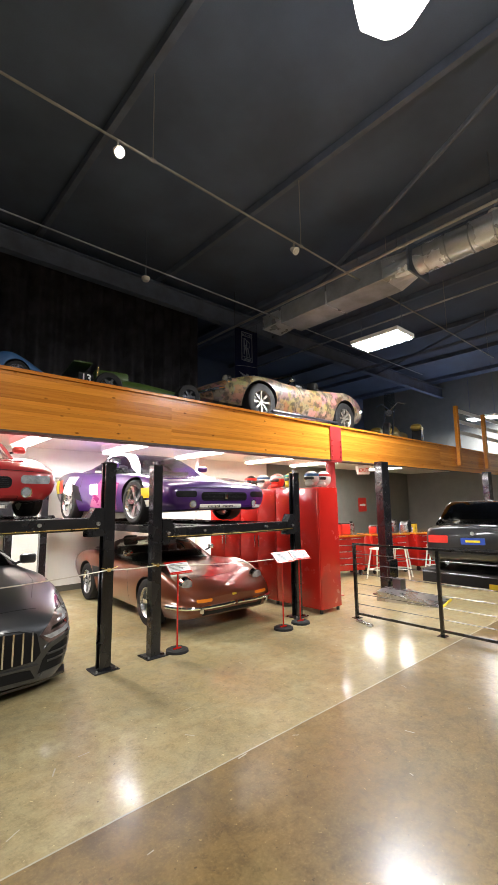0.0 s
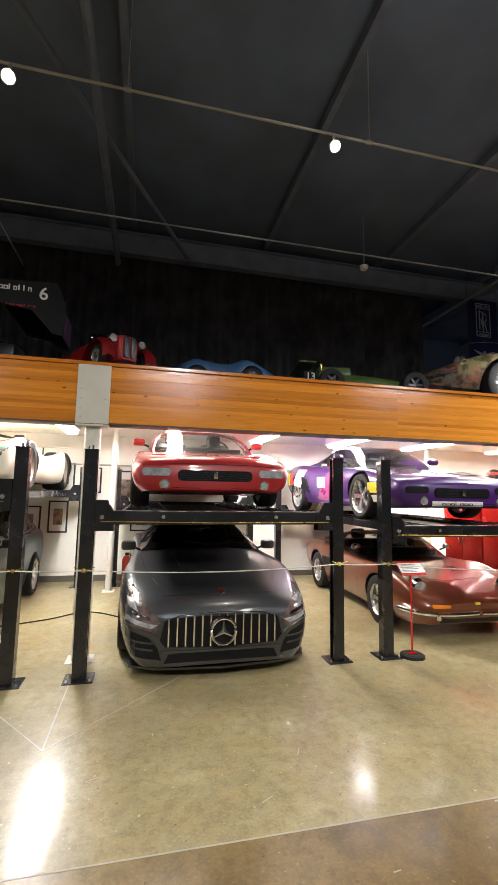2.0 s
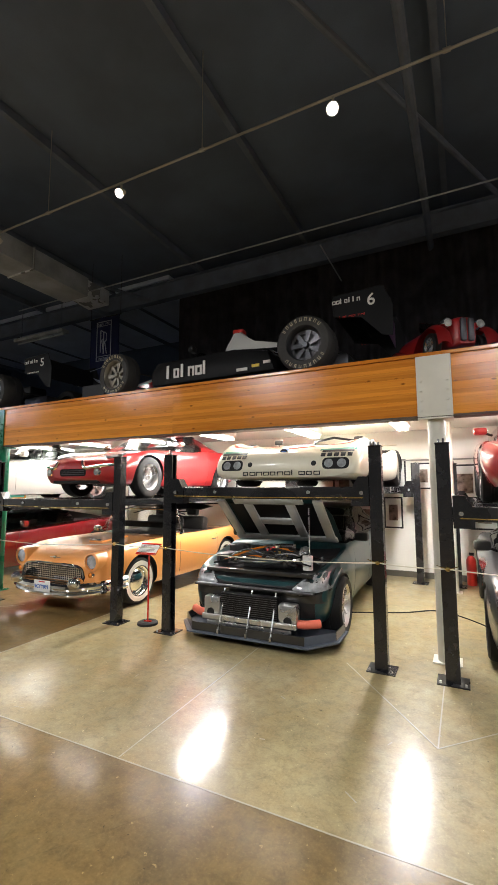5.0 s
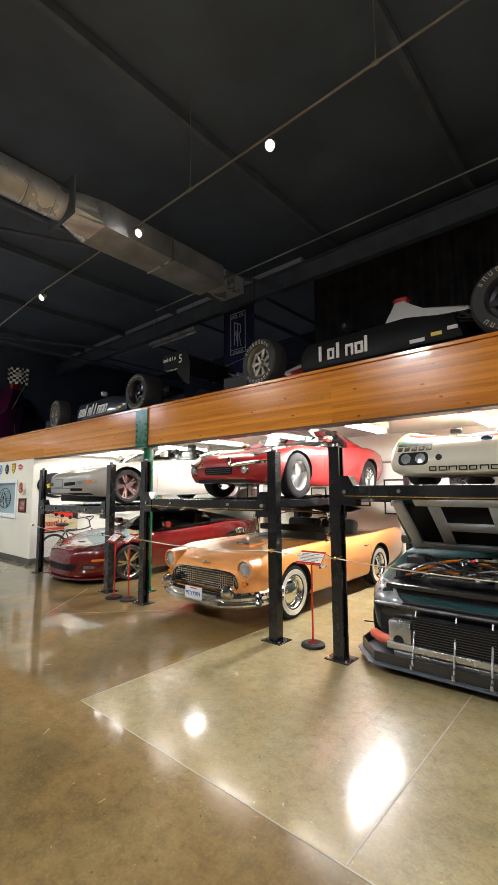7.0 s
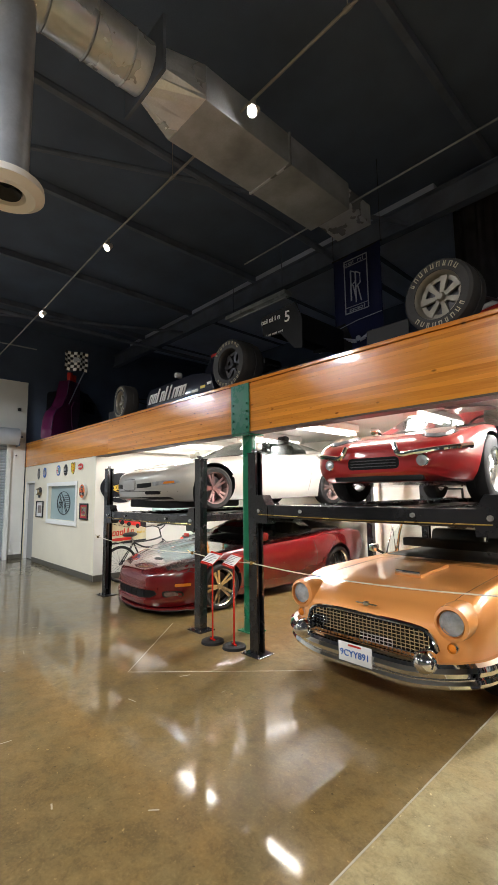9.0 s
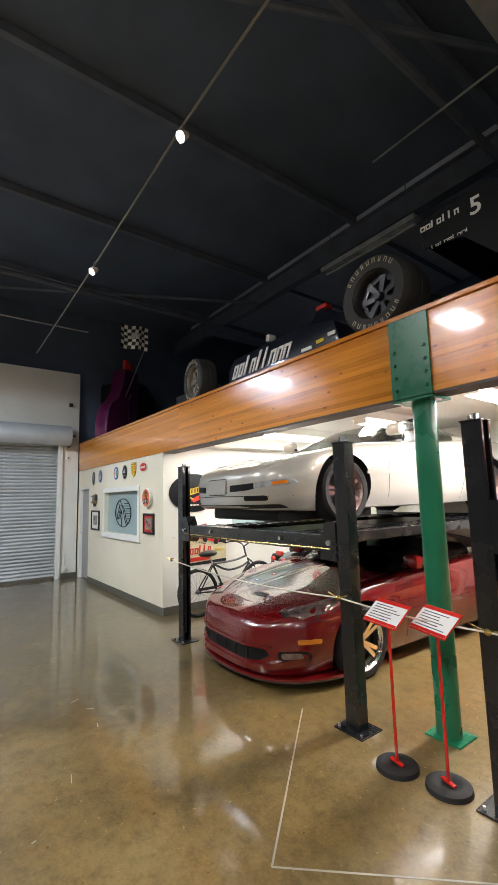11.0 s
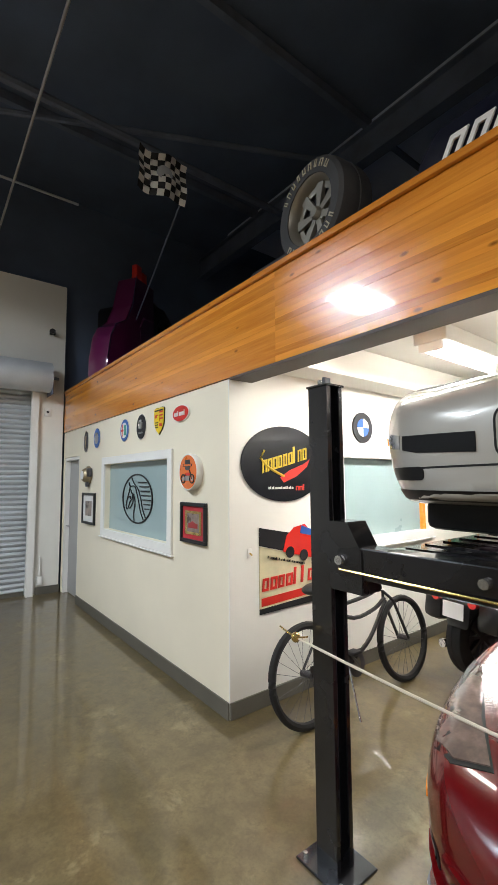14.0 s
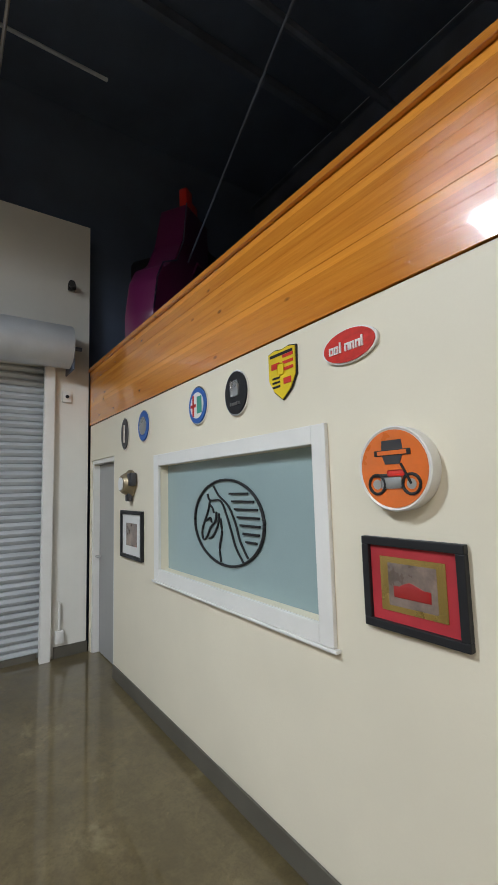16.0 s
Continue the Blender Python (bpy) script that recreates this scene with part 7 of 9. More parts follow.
def formula(name, label, cx_rear, cx_front, y, body, side, nose_mat, fin_mat, number, lean, blocks, word_w, word_h, word_x):
    wb = cx_rear - cx_front
    r = thing(name, label, "racing car", pose((cx_rear + cx_front) / 2, y, DZ3, 0, 0, 180))
    f, a = wb / 2, -wb / 2
    part("underfloor", bx(a - .1, f - .45, -.78, .78, .05, .075, .006), M["plastic"], r)
    S = [(0.0, .06, .20, .27, .29), (.25, .13, .16, .32, .36), (.9, .19, .10, .40, .48), (1.5, .25, .07, .48, .60), (1.9, .29, .06, .50, .66), (2.3, .30, .06, .50, .62)]
    hb, bv = make_hull(S, 2.3, M[nose_mat], r, name="nose_cone")
    hb.location.x = f + .80 - 1.15
    profile("monocoque", [(f - 1.0, .08), (f - 1.0, .60), (.42, .64), (.10, .62), (-.30, .66), (-.95, .62), (-.95, .08)], -.31, .31, M[body], r, .05, .25)
    part("cockpit_opening", bx(-.02, .52, -.22, .22, .60, .655, .03), M["leather"], r)
    profile("windscreen_lip", [(.55, .62), (.50, .72), (.42, .72), (.44, .62)], -.2, .2, M["glass_dark"], r, .004)
    profile("roll_hoop_fairing", [(.10, .62), (.02, .80), (-.06, 1.00), (-.20, 1.00), (-.30, .86), (-.42, .78), (-.95, .70), (-.95, .62)], -.15, .15, M[fin_mat], r, .03, .5)
    part("hoop_cap", bx(-.22, -.04, -.07, .07, .985, 1.05, .02), M["redred"], r)
    part("engine_cover", bx(a + .05, -.60, -.20, .20, .40, .64, .06), M["matt_black"], r)
    part("gearbox", bx(a - .35, a + .3, -.14, .14, .15, .42, .04), M["alloy_dark"], r)
    for s in (-1, 1):
        y0, y1 = sorted((s * .33, s * .80))
        pod = profile("side_pod", [(.92, .10), (.95, .30), (.84, .46), (-.45, .49), (-.95, .40), (-1.05, .12)], y0, y1, M[side], r, .04, .12)
        word_blocks(blocks, word_w, word_h, pose(word_x, s * .805, .285, 0, 0, 0 if s < 0 else 180), M["white_s"], pod, lean=lean, rng=blocks, depth=.012)
        for k, (px, pw, col) in enumerate(((-.58, .16, "white_s"), (-.78, .11, "yellow_s"), (-.94, .10, "white_s"))):
            part("sponsor_patch", bx(px - pw / 2, px + pw / 2, s * .800 - .006, s * .800 + .006, .16 + .03 * k, .20 + .03 * k, .002), M[col], pod, smooth=0)
        for x, rad, wid in ((f, .325, .27), (a, .35, .38)):
            wheel(r, x, s * (.98 - wid / 2), rad, rad, wid, .215, 7, s, M["gold"] if x > 0 else M["alloy_dark"], tyre="rubber_grey", style="race", steer=-6 if x > 0 else 0)
            for dx, z1, z0 in ((-.20, .42, .40), (.18, .42, .40), (-.16, .20, .18), (.16, .20, .18)):
                part("wishbone", tube([(x + dx * .2, s * .80, z1), (x + dx * 1.4, s * .20, z0)], .013, 6), M["plastic"] if number == "5" else M["alloy_dark"], r)
            part("brake_duct", bx(x - .08, x + .08, min(s * .62, s * .74), max(s * .62, s * .74), .18, .44, .03), M["matt_black"], r)
        part("front_wing_flap", bx(f + .40, f + .78, min(s * .12, s * .80), max(s * .12, s * .80), .10, .125, .006), M[side], r)
        part("front_endplate", bx(f + .36, f + .82, s * .80 - .008, s * .80 + .008, .05, .26, .004), M["plastic"], r, smooth=0)
        ep = profile("wing_endplate", [(a - .28, .76), (a - .62, .70), (a - .86, .44), (a - .98, .42), (a - .99, .80), (a - .88, 1.06), (a - .26, 1.03)], s * .56 - .008, s * .56 + .008, M["matt_black"], r, 0)
        letters(number, .21, pose(a - .74, s * .572, .90, 90, 0, 0 if s < 0 else 180), M["white_s"], ep, "race_number")
        word_blocks(7, .36, .065, pose(a - .44, s * .572, .95, 0, 0, 0 if s < 0 else 180), M["white_s"], ep, rng=5)
        word_blocks(9, .34, .03, pose(a - .52, s * .572, .74, 0, 0, 0 if s < 0 else 180), M["red_s"] if number == "6" else M["white_s"], ep, rng=6)
        part("door_mirror", bx(.42, .50, min(s * .34, s * .48), max(s * .34, s * .48), .66, .76, .025), M["white_s"] if number == "5" else M["ink"], r)
        part("mirror_arm", cyl((.44, s * .26, .60), (.46, s * .38, .68), .010, n=6), M["plastic"], r)
        for k in range(5):
            part("engine_pipe", tube([tuple(p) for p in spline([(-.62 - k * .12, s * .16, .50), (-.66 - k * .12, s * .30, .56), (-.80 - k * .10, s * .34, .48), (-1.15, s * .30, .42)], 3)], .019, 6), M["chrome" if k % 2 else "alloy_dark"], r)
    for k, (x, z) in enumerate(((a - .40, .80), (a - .58, .86), (a - .72, .94))):
        part("rear_wing_plane", bx(x - .13, x + .13, -.55, .55, z, z + .022, .006, pose(0, 0, 0)), M["matt_black"], r)
    part("wing_back_print", bx(a - .87, a - .86, -.52, .52, .60, .95, .002), M["mauve_print"] if number == "6" else M["matt_black"], r)
    if number == "6":
        for s in (-1, 1):
            profile("nose_flash", [(f - .62, .30), (f - .20, .26), (f + .35, .24), (f + .10, .31), (f - .50, .40)], s * .235 - .02, s * .235 + .02, M["redred"], r, 0)
        part("nose_roundel", cyl((f - .75, -.32, .36), (f - .75, .32, .36), .075, n=24), M["redred"], r)
    return r


M["mauve_print"] = surface("mauve_wing_print", (.16, .07, .17), .4, vary=.5, scale=9)
formula("open_wheel_racer", "black and white open wheel racing car with big slick tyres, number", -1.79, -4.77, 5.75, "matt_black", "matt_black", "white_p", "white_s", "6", 0, 6, .74, .19, .27)
formula("open_wheel_racer", "dark blue open wheel racing car with slick tyres, number five", -7.64, -10.79, 5.76, "navy_body", "navy_body", "navy_body", "navy_body", "5", .5, 9, 1.12, .23, .20)


def small_roadster():
    r = thing("child_size_roadster", "small red pre war style roadster with chrome headlamps", "toy car", pose(-.42, 5.50, DZ3, 0, 0, -58) @ Matrix.Scale(.95, 4))
    L = 1.5
    S = [(0, .10, .12, .36, .40), (.08, .14, .10, .40, .44), (.4, .17, .10, .42, .48), (.8, .24, .10, .42, .48), (1.1, .26, .10, .40, .44), (1.4, .18, .14, .30, .34), (1.5, .10, .18, .24, .28)]
    make_hull(S, L, M["red"], r)
    for s in (-1, 1):
        for x in (.50, -.42):
            wheel(r, x, s * .27, .15, .15, .08, .10, 16, s, M["alloy"], style="wire")
        pts = [(.80, .12), (.74, .30), (.55, .38), (.36, .32), (.20, .14)]
        g = []
        for i, (x, z) in enumerate(spline(pts, 4)):
            g.append([Vector((x, s * (.20 + .16 * t), z - .05 * (2 * t - 1) ** 2)) for t in (0, .25, .5, .75, 1)])
        bm = grid_mesh(g, 0, len(g) - 1, 0, 4)
        bmesh.ops.solidify(bm, geom=list(bm.faces), thickness=.012)
        part("front_fender", bm, M["red"], r)
        g = [[Vector((x - .92, p.y, p.z - .03)) for p, x in zip(row, [row[0].x] * 5)] for row in g]
        bm = grid_mesh(g, 0, len(g) - 1, 0, 4)
        bmesh.ops.solidify(bm, geom=list(bm.faces), thickness=.012)
        part("rear_fender", bm, M["red"], r)
        round_lamp(r, .70, s * .19, .36, .05)
        part("grille", bx(.745, .775, s * .045 - .035, s * .045 + .035, .14, .40, .02), M["alloy_dark"], r)
    part("windscreen", bx(.10, .115, -.2, .2, .46, .58, .004), M["glass"], r)


small_roadster()


def low_racer(name, label, m, mat, L=1.6, extra=True):
    r = thing(name, label, "toy car", m)
    S = [(0, .18, .10, .16, .20), (.1, .28, .08, .22, .26), (.35, .36, .08, .36, .32), (.55, .38, .08, .42, .36), (.8, .36, .08, .34, .38), (1.1, .36, .08, .38, .40), (1.3, .37, .1, .42, .40), (1.5, .34, .14, .36, .36), (1.6, .28, .18, .30, .30)]
    make_hull(S, L, M[mat], r, [(L / 2 - .42, .17, .15, .38), (L / 2 - 1.28, .17, .15, .37)], inner=.12)
    for x in (L / 2 - .42, L / 2 - 1.28):
        for s in (-1, 1):
            wheel(r, x, s * .32, .15, .15, .09, .10, 16, s, M["alloy"], style="wire")
    part("windscreen", bx(-.02, 0, -.22, .22, .37, .46, .006), M["glass"], r)
    part("seat", bx(-.35, -.25, -.15, .15, .36, .48, .03), M["leather"], r)
    return r


low_racer("child_size_racer", "small blue rounded sports racer with wire wheels on the display deck", pose(1.22, 5.55, DZ3, 0, 0, -12) @ Matrix.Scale(.82, 4), "bluep", L=1.6)


def small_formula():
    r = thing("small_formula_car", "small olive green and yellow open wheel racing car", "racing car", pose(3.35, 5.75, DZ3, 0, 0, -8))
    S = [(0, .06, .14, .22, .24), (.15, .12, .10, .28, .30), (.7, .18, .08, .32, .38), (1.2, .20, .08, .34, .42), (1.6, .16, .1, .32, .36), (1.9, .10, .14, .26, .28)]
    make_hull(S, 1.9, M["green_p"], r, name="monocoque")
    for x in (.55, -.65):
        for s in (-1, 1):
            wheel(r, x, s * .42, .19, .19, .16, .11, 6, s, M["alloy_dark"], style="fat")
            part("wishbone", cyl((x, s * .12, .2), (x, s * .36, .19), .010, n=6), M["alloy"], r)
    part("nose_band", bx(.62, .90, -.11, .11, .27, .30, .01), M["yellow"], r)
    part("engine_cowl", bx(-.75, -.25, -.13, .13, .32, .52, .05), M["green_p"], r)
    part("wing", bx(-1.1, -.85, -.4, .4, .48, .50, .006), M["green_p"], r)
    t = thing("number_panel", "small panel with a white race number thirteen and two upright brass", "sign", pose(2.40, 5.45, DZ3) @ Matrix.Scale(.72, 4))
    part("panel", bx(-.20, .08, -.01, .01, 0, .46, .004), M["mesh_dark"], t, smooth=0)
    letters("13", .20, pose(-.06, -.014, .36, 90, 0, 0), M["white_s"], t, "race_number")
    for x, h in ((.16, .62), (.27, .5)):
        part("post", cyl((x, 0, 0), (x, 0, h), .014), M["brass"], t)
        part("post_base", cyl((x, 0, 0), (x, 0, .015), .05), M["brass"], t)


small_formula()


def art_roadster():
    L = 4.4
    r = thing("painted_roadster", "open classic roadster covered all over in a brown and gold picture", "car", pose(6.55, 5.95, DZ3, 0, 0, 180))
    S = [(0.0, .22, .38, .48, .52), (.1, .42, .32, .55, .58), (.3, .62, .26, .64, .66), (.7, .76, .22, .76, .72), (1.1, .81, .2, .80, .77), (1.7, .80, .18, .78, .80), (2.3, .79, .18, .78, .80), (3.0, .82, .2, .84, .84), (3.5, .84, .22, .88, .84), (4.0, .76, .3, .78, .76), (4.3, .6, .38, .64, .64), (4.4, .5, .42, .58, .58)]
    _, b = make_hull(S, L, M["art"], r, [(L / 2 - .98, .37, .34, .82), (L / 2 - 3.40, .37, .34, .84)], tuck=.06)
    wheels(r, L, .98, 3.40, 0, .80, .33, .19, .20, 8, M["gold"], style="fat")
    decal(r, b, "z", 1, [(L / 2 - 2.0, .6), (L / 2 - 2.0, -.6), (L / 2 - 3.0, -.6), (L / 2 - 3.0, .6)], M["leather"], "cockpit_tub", off=.004)
    seats(r, -.65, .62, .30, h=.32, dash=.55)
    cabin(r, L, [(1.80, .66, .80, .60, .81), (1.90, .66, .80, .58, .92), (2.05, .66, .80, .54, 1.10)], M["art"], M["glass"], [("windscreen", 0, 8, "gt")])
    part("windscreen_frame", tube([(L / 2 - 2.05, y, z) for y, z in ((-.62, .82), (-.52, 1.06), (0, 1.12), (.52, 1.06), (.62, .82))], .014, 6), M["chrome"], r)
    for s in (-1, 1):
        round_lamp(r, L / 2 - .34, s * .56, .66, .085)
        part("bumper_blade", tube([tuple(p) for p in spline([(L / 2 + .02, s * .10, .44), (L / 2 - .05, s * .40, .46), (L / 2 - .25, s * .66, .50)], 4)], .022, 8), M["chrome"], r)
        part("rear_bumper", tube([tuple(p) for p in spline([(-L / 2 - .02, s * .10, .50), (-L / 2 + .05, s * .5, .52), (-L / 2 + .35, s * .74, .56)], 4)], .022, 8), M["chrome"], r)
        seam(r, b, "y", s, [(.30, .2), (.34, .5), (.25, .78)], M["plastic"])
        seam(r, b, "y", s, [(-.55, .2), (-.6, .5), (-.5, .8)], M["plastic"])
        part("sill_rail", bx(-.9, 1.0, s * .80 - .02, s * .80 + .02, .18, .22, .01), M["alloy_dark"], r)
    decal(r, b, "x", 1, ell(0, .45, .16, .06), M["mesh_dark"], "grille")
    mirrors(r, .35, .66, .90, M["chrome"], .1, .08)


art_roadster()

# three wheeler
t = thing("motor_trike", "gold custom motor trike with a chrome front fork", "motorcycle", pose(10.9, 5.9, DZ3, 0, 0, 200))
wheel(t, .55, 0, .31, .31, .16, .20, 12, 1, M["alloy"], style="bar")
for s in (-1, 1):
    wheel(t, -1.0, s * .55, .33, .33, .25, .2, 5, s, M["chrome"], style="fat")
    part("fork_leg", cyl((.55, s * .11, .31), (.05, s * .12, 1.05), .025), M["chrome"], t)
    part("handlebar", tube([(.05, 0, 1.05), (.02, s * .2, 1.25), (-.12, s * .38, 1.22)], .016, 8), M["chrome"], t)
    part("rear_fender", bx(-1.4, -.6, s * .55 - .16, s * .55 + .16, .55, .74, .10), M["goldp"], t)
make = make_hull([(0, .12, .3, .44, .5), (.3, .2, .25, .5, .62), (.8, .22, .25, .48, .56), (1.3, .3, .25, .5, .55), (1.7, .25, .3, .45, .5)], 1.7, M["goldp"], t, name="tank_body")[0]
make.location.x = -.4
part("headlight_shell", lathe([(.001, .1), (.07, .06), (.09, 0), (.085, -.02), (.001, -.02)], 20, pose(.2, 0, .95, 0, 0, 90)), M["chrome"], t)
part("tall_windscreen", bx(.0, .02, -.14, .14, 1.05, 1.55, .01), M["glass"], t)
part("engine", bx(-.25, .25, -.17, .17, .15, .42, .04), M["alloy_dark"], t)

# deck railing at the right
t = thing("deck_railing", "varnished timber and white rail fence along the edge", "railing", pose(0, 4.60, 0))
for x in (11.95, 13.85, 15.7):
    part("post", bx(x - .06, x + .06, -.06, .03, 2.55, 4.16, .006), M["wood"], t, smooth=0)
for z in (4.08, 3.78, 3.48):
    part("rail", bx(12.01, 17.2, .032, .07, z - .05, z + .05, .005), M["white_trim"], t, smooth=0)

# plum hot rod at the far end, tail corner towards the hall
r = thing("plum_hot_rod", "plum and black vintage car with flared rear fender and red lamps", "car", pose(-15.05, 5.4, DZ3, 0, 0, 122))
profile("rear_fender", [(-.62, .04), (-.62, .28), (-.56, .62), (-.46, .80), (-.22, .94), (-.08, 1.22), (.0, 1.72), (.50, 1.72), (.50, .95), (.36, .04)], 0, .34, M["plum"], r, .03)
profile("tail_body", [(.505, .04), (.52, 1.0), (.53, 1.62), (.90, 1.52), (1.35, 1.34), (1.72, .98), (1.84, .50), (1.84, .04)], .06, 1.5, M["black_p"], r, .10)
part("fender_crease", tube([(.30, -.012, .10), (.14, -.02, .50), (.10, -.02, .95), (.20, -.012, 1.12), (.46, -.012, 1.16)], .014, 8), M["plum"], r)
part("fender_trim", tube([(-.63, -.01, .28), (-.57, -.01, .62), (-.47, -.01, .81), (-.23, -.01, .95), (-.09, -.01, 1.23), (-.01, -.01, 1.71)], .009, 6), M["chrome"], r)
for x0, y0 in ((.04, .02), (.30, .10)):
    part("tail_lamp", bx(x0, x0 + .14, y0, y0 + .10, 1.722, 1.95, .02), M["redred"], r)
part("window_glass", bx(.70, 1.25, .045, .058, .95, 1.30, .004), M["glass_dark"], r)

# cloth flag and banners
t = thing("chequered_flag", "black and white chequered flag hanging from a thin pole", "flag", pose(-12.5, 4.36, 4.77, 0, 0, 90) @ pose(0, 0, 0, 0, 2, 0))
n, mrows = 8, 7
W_, H_ = .50, .42
grid = [[Vector((i * W_ / (n * 2), .03 * math.sin(i * .55) + .02 * math.sin(j * .5), -j * H_ / (mrows * 2) - .02 * math.sin(i * .35))) for j in range(mrows * 2 + 1)] for i in range(n * 2 + 1)]
bms = [bmesh.new(), bmesh.new()]
for i in range(n):
    for j in range(mrows):
        b0 = bms[(i + j) % 2]
        for di in (0, 1):
            for dj in (0, 1):
                I, J = 2 * i + di, 2 * j + dj
                b0.faces.new([b0.verts.new(grid[a][c]) for a, c in ((I, J), (I + 1, J), (I + 1, J + 1), (I, J + 1))])
for b0, mm, nm in ((bms[0], "ink", "black_square"), (bms[1], "white_s", "white_square")):
    bmesh.ops.remove_doubles(b0, verts=b0.verts, dist=1e-5)
    bmesh.ops.solidify(b0, geom=list(b0.faces), thickness=.002)
    part(nm, b0, M[mm], t, smooth=60)
part("centre_roundel", cyl((W_ / 2, .012, -H_ / 2), (W_ / 2, -.035, -H_ / 2), .075, n=28), surface("pale_print", (.45, .47, .5), .7), t)
part("flag_pole", cyl((.48, .03, -.30), (1.09, 2.6, -.62), .010, n=8), M["steel_dark"], t)


def banner(x, y, z0, z1, w, rz, label):
    t = thing("hanging_banner", label, "banner", pose(x, y, z0, 0, 0, rz), "hanging banners")
    h = z1 - z0
    g = [[Vector((-w / 2 + w * i / 12, .02 * math.sin(i * .9), h * j / 8)) for j in range(9)] for i in range(13)]
    bm = grid_mesh(g, 0, 12, 0, 8)
    bmesh.ops.solidify(bm, geom=list(bm.faces), thickness=.004)
    part("cloth", bm, M["banner"], t, smooth=60)
    pale = surface("silver_grey_print", (.30, .33, .42), .6)
    fr = bmesh.new()
    x0, x1, c0, c1 = -w * .245, w * .245, h * .52, h * .95
    for a in ((x0, x1, c0, c0 + .015), (x0, x1, c1 - .015, c1), (x0, x0 + .015, c0, c1), (x1 - .015, x1, c0, c1), (x0, x1, c0 + .09, c0 + .10), (x0, x1, c1 - .10, c1 - .09)):
        add_box(fr, a[0], a[1], -.034, -.028, a[2], a[3])
    part("printed_frame", fr, pale, t, smooth=0)
    for k, dx in enumerate((-.05, .03)):
        b = bmesh.new()
        zc = (c0 + c1) / 2
        hh = (c1 - c0) * .28
        add_box(b, dx - .045, dx - .025, -.034, -.028, zc - hh - k * .04, zc + hh - k * .04)
        add_tube(b, [(dx - .03, -.031, zc + hh - k * .04), (dx + .04, -.031, zc + hh * .8 - k * .04), (dx + .04, -.031, zc + hh * .2 - k * .04), (dx - .03, -.031, zc - k * .04)], .009, 6)
        add_tube(b, [(dx, -.031, zc - k * .04), (dx + .05, -.031, zc - hh - k * .04)], .009, 6)
        part("printed_monogram", b, pale, t, smooth=0)
    word_blocks(5, w * .5, .05, pose(0, -.031, c0 + .052), pale, t, rng=2)
    word_blocks(5, w * .5, .05, pose(0, -.031, c1 - .052), pale, t, rng=9)
    part("printed_line", tube([(-w * .48, -.031, h * .42), (0, -.031, h * .45), (w * .48, -.031, h * .46)], .005, 5), pale, t)
    b = bmesh.new()
    for s in (-1, 1):
        for k in range(4):
            add_tube(b, [(s * .03, -.031, h * .30 - k * .012), (s * (.24 - .04 * k), -.031, h * .34 - k * .03)], .007, 5)
    part("printed_wings", b, pale, t)
    for sx in (-w / 2, w / 2):
        part("hanging_cord", cyl((sx, 0, h), (sx, 0, 6.4 - z0), .004, n=5), M["plastic"], t)
    part("top_rod", cyl((-w / 2 - .02, 0, h), (w / 2 + .02, 0, h), .012, n=8), M["plastic"], t)
    part("printed_disc", cyl((0, -.028, h * .31), (0, -.034, h * .31), .04), pale, t)


banner(-6.54, 6.33, 3.25, 5.16, .80, 0, "navy blue cloth banner with a pale framed monogram and wings hanging")
banner(6.52, 6.9, 4.01, 5.58, .66, 0, "navy blue cloth banner with a pale framed monogram hanging")


# ---- rope and signs ----
def rope(pts, name="barrier_rope"):
    t = thing(name, "thin white braided rope strung between the black lift posts", "rope", pose(0, 0, 0))
    for a, b in zip(pts, pts[1:]):
        a, b = Vector(a), Vector(b)
        n = 10
        sag = .018 * (b - a).length
        part("rope_span", tube([tuple(a.lerp(b, k / n) - Vector((0, 0, sag * 4 * (k / n) * (1 - k / n)))) for k in range(n + 1)], .0055, 6), M["rope"], t)
    for p in pts:
        bm = bmesh.new()
        bmesh.ops.create_uvsphere(bm, u_segments=12, v_segments=8, radius=.022, matrix=pose(*p))
        for s in (-1, 1):
            add_tube(bm, [p, (p[0] + s * .05, p[1] - .01, p[2] + .015), (p[0] + s * .09, p[1] - .015, p[2] + .03)], .004, 5)
        part("knot", bm, M["brass"], t)


RY = 4.262
rope([(-10.42, RY, .955), (-7.72, RY, .94), (-6.66, RY, .93), (-4.18, RY, .985), (-3.37, RY, .98), (-.91, RY, .985), (-.31, RY, .975), (2.22, RY, .985), (2.79, RY, .975), (5.16, RY, .88)])


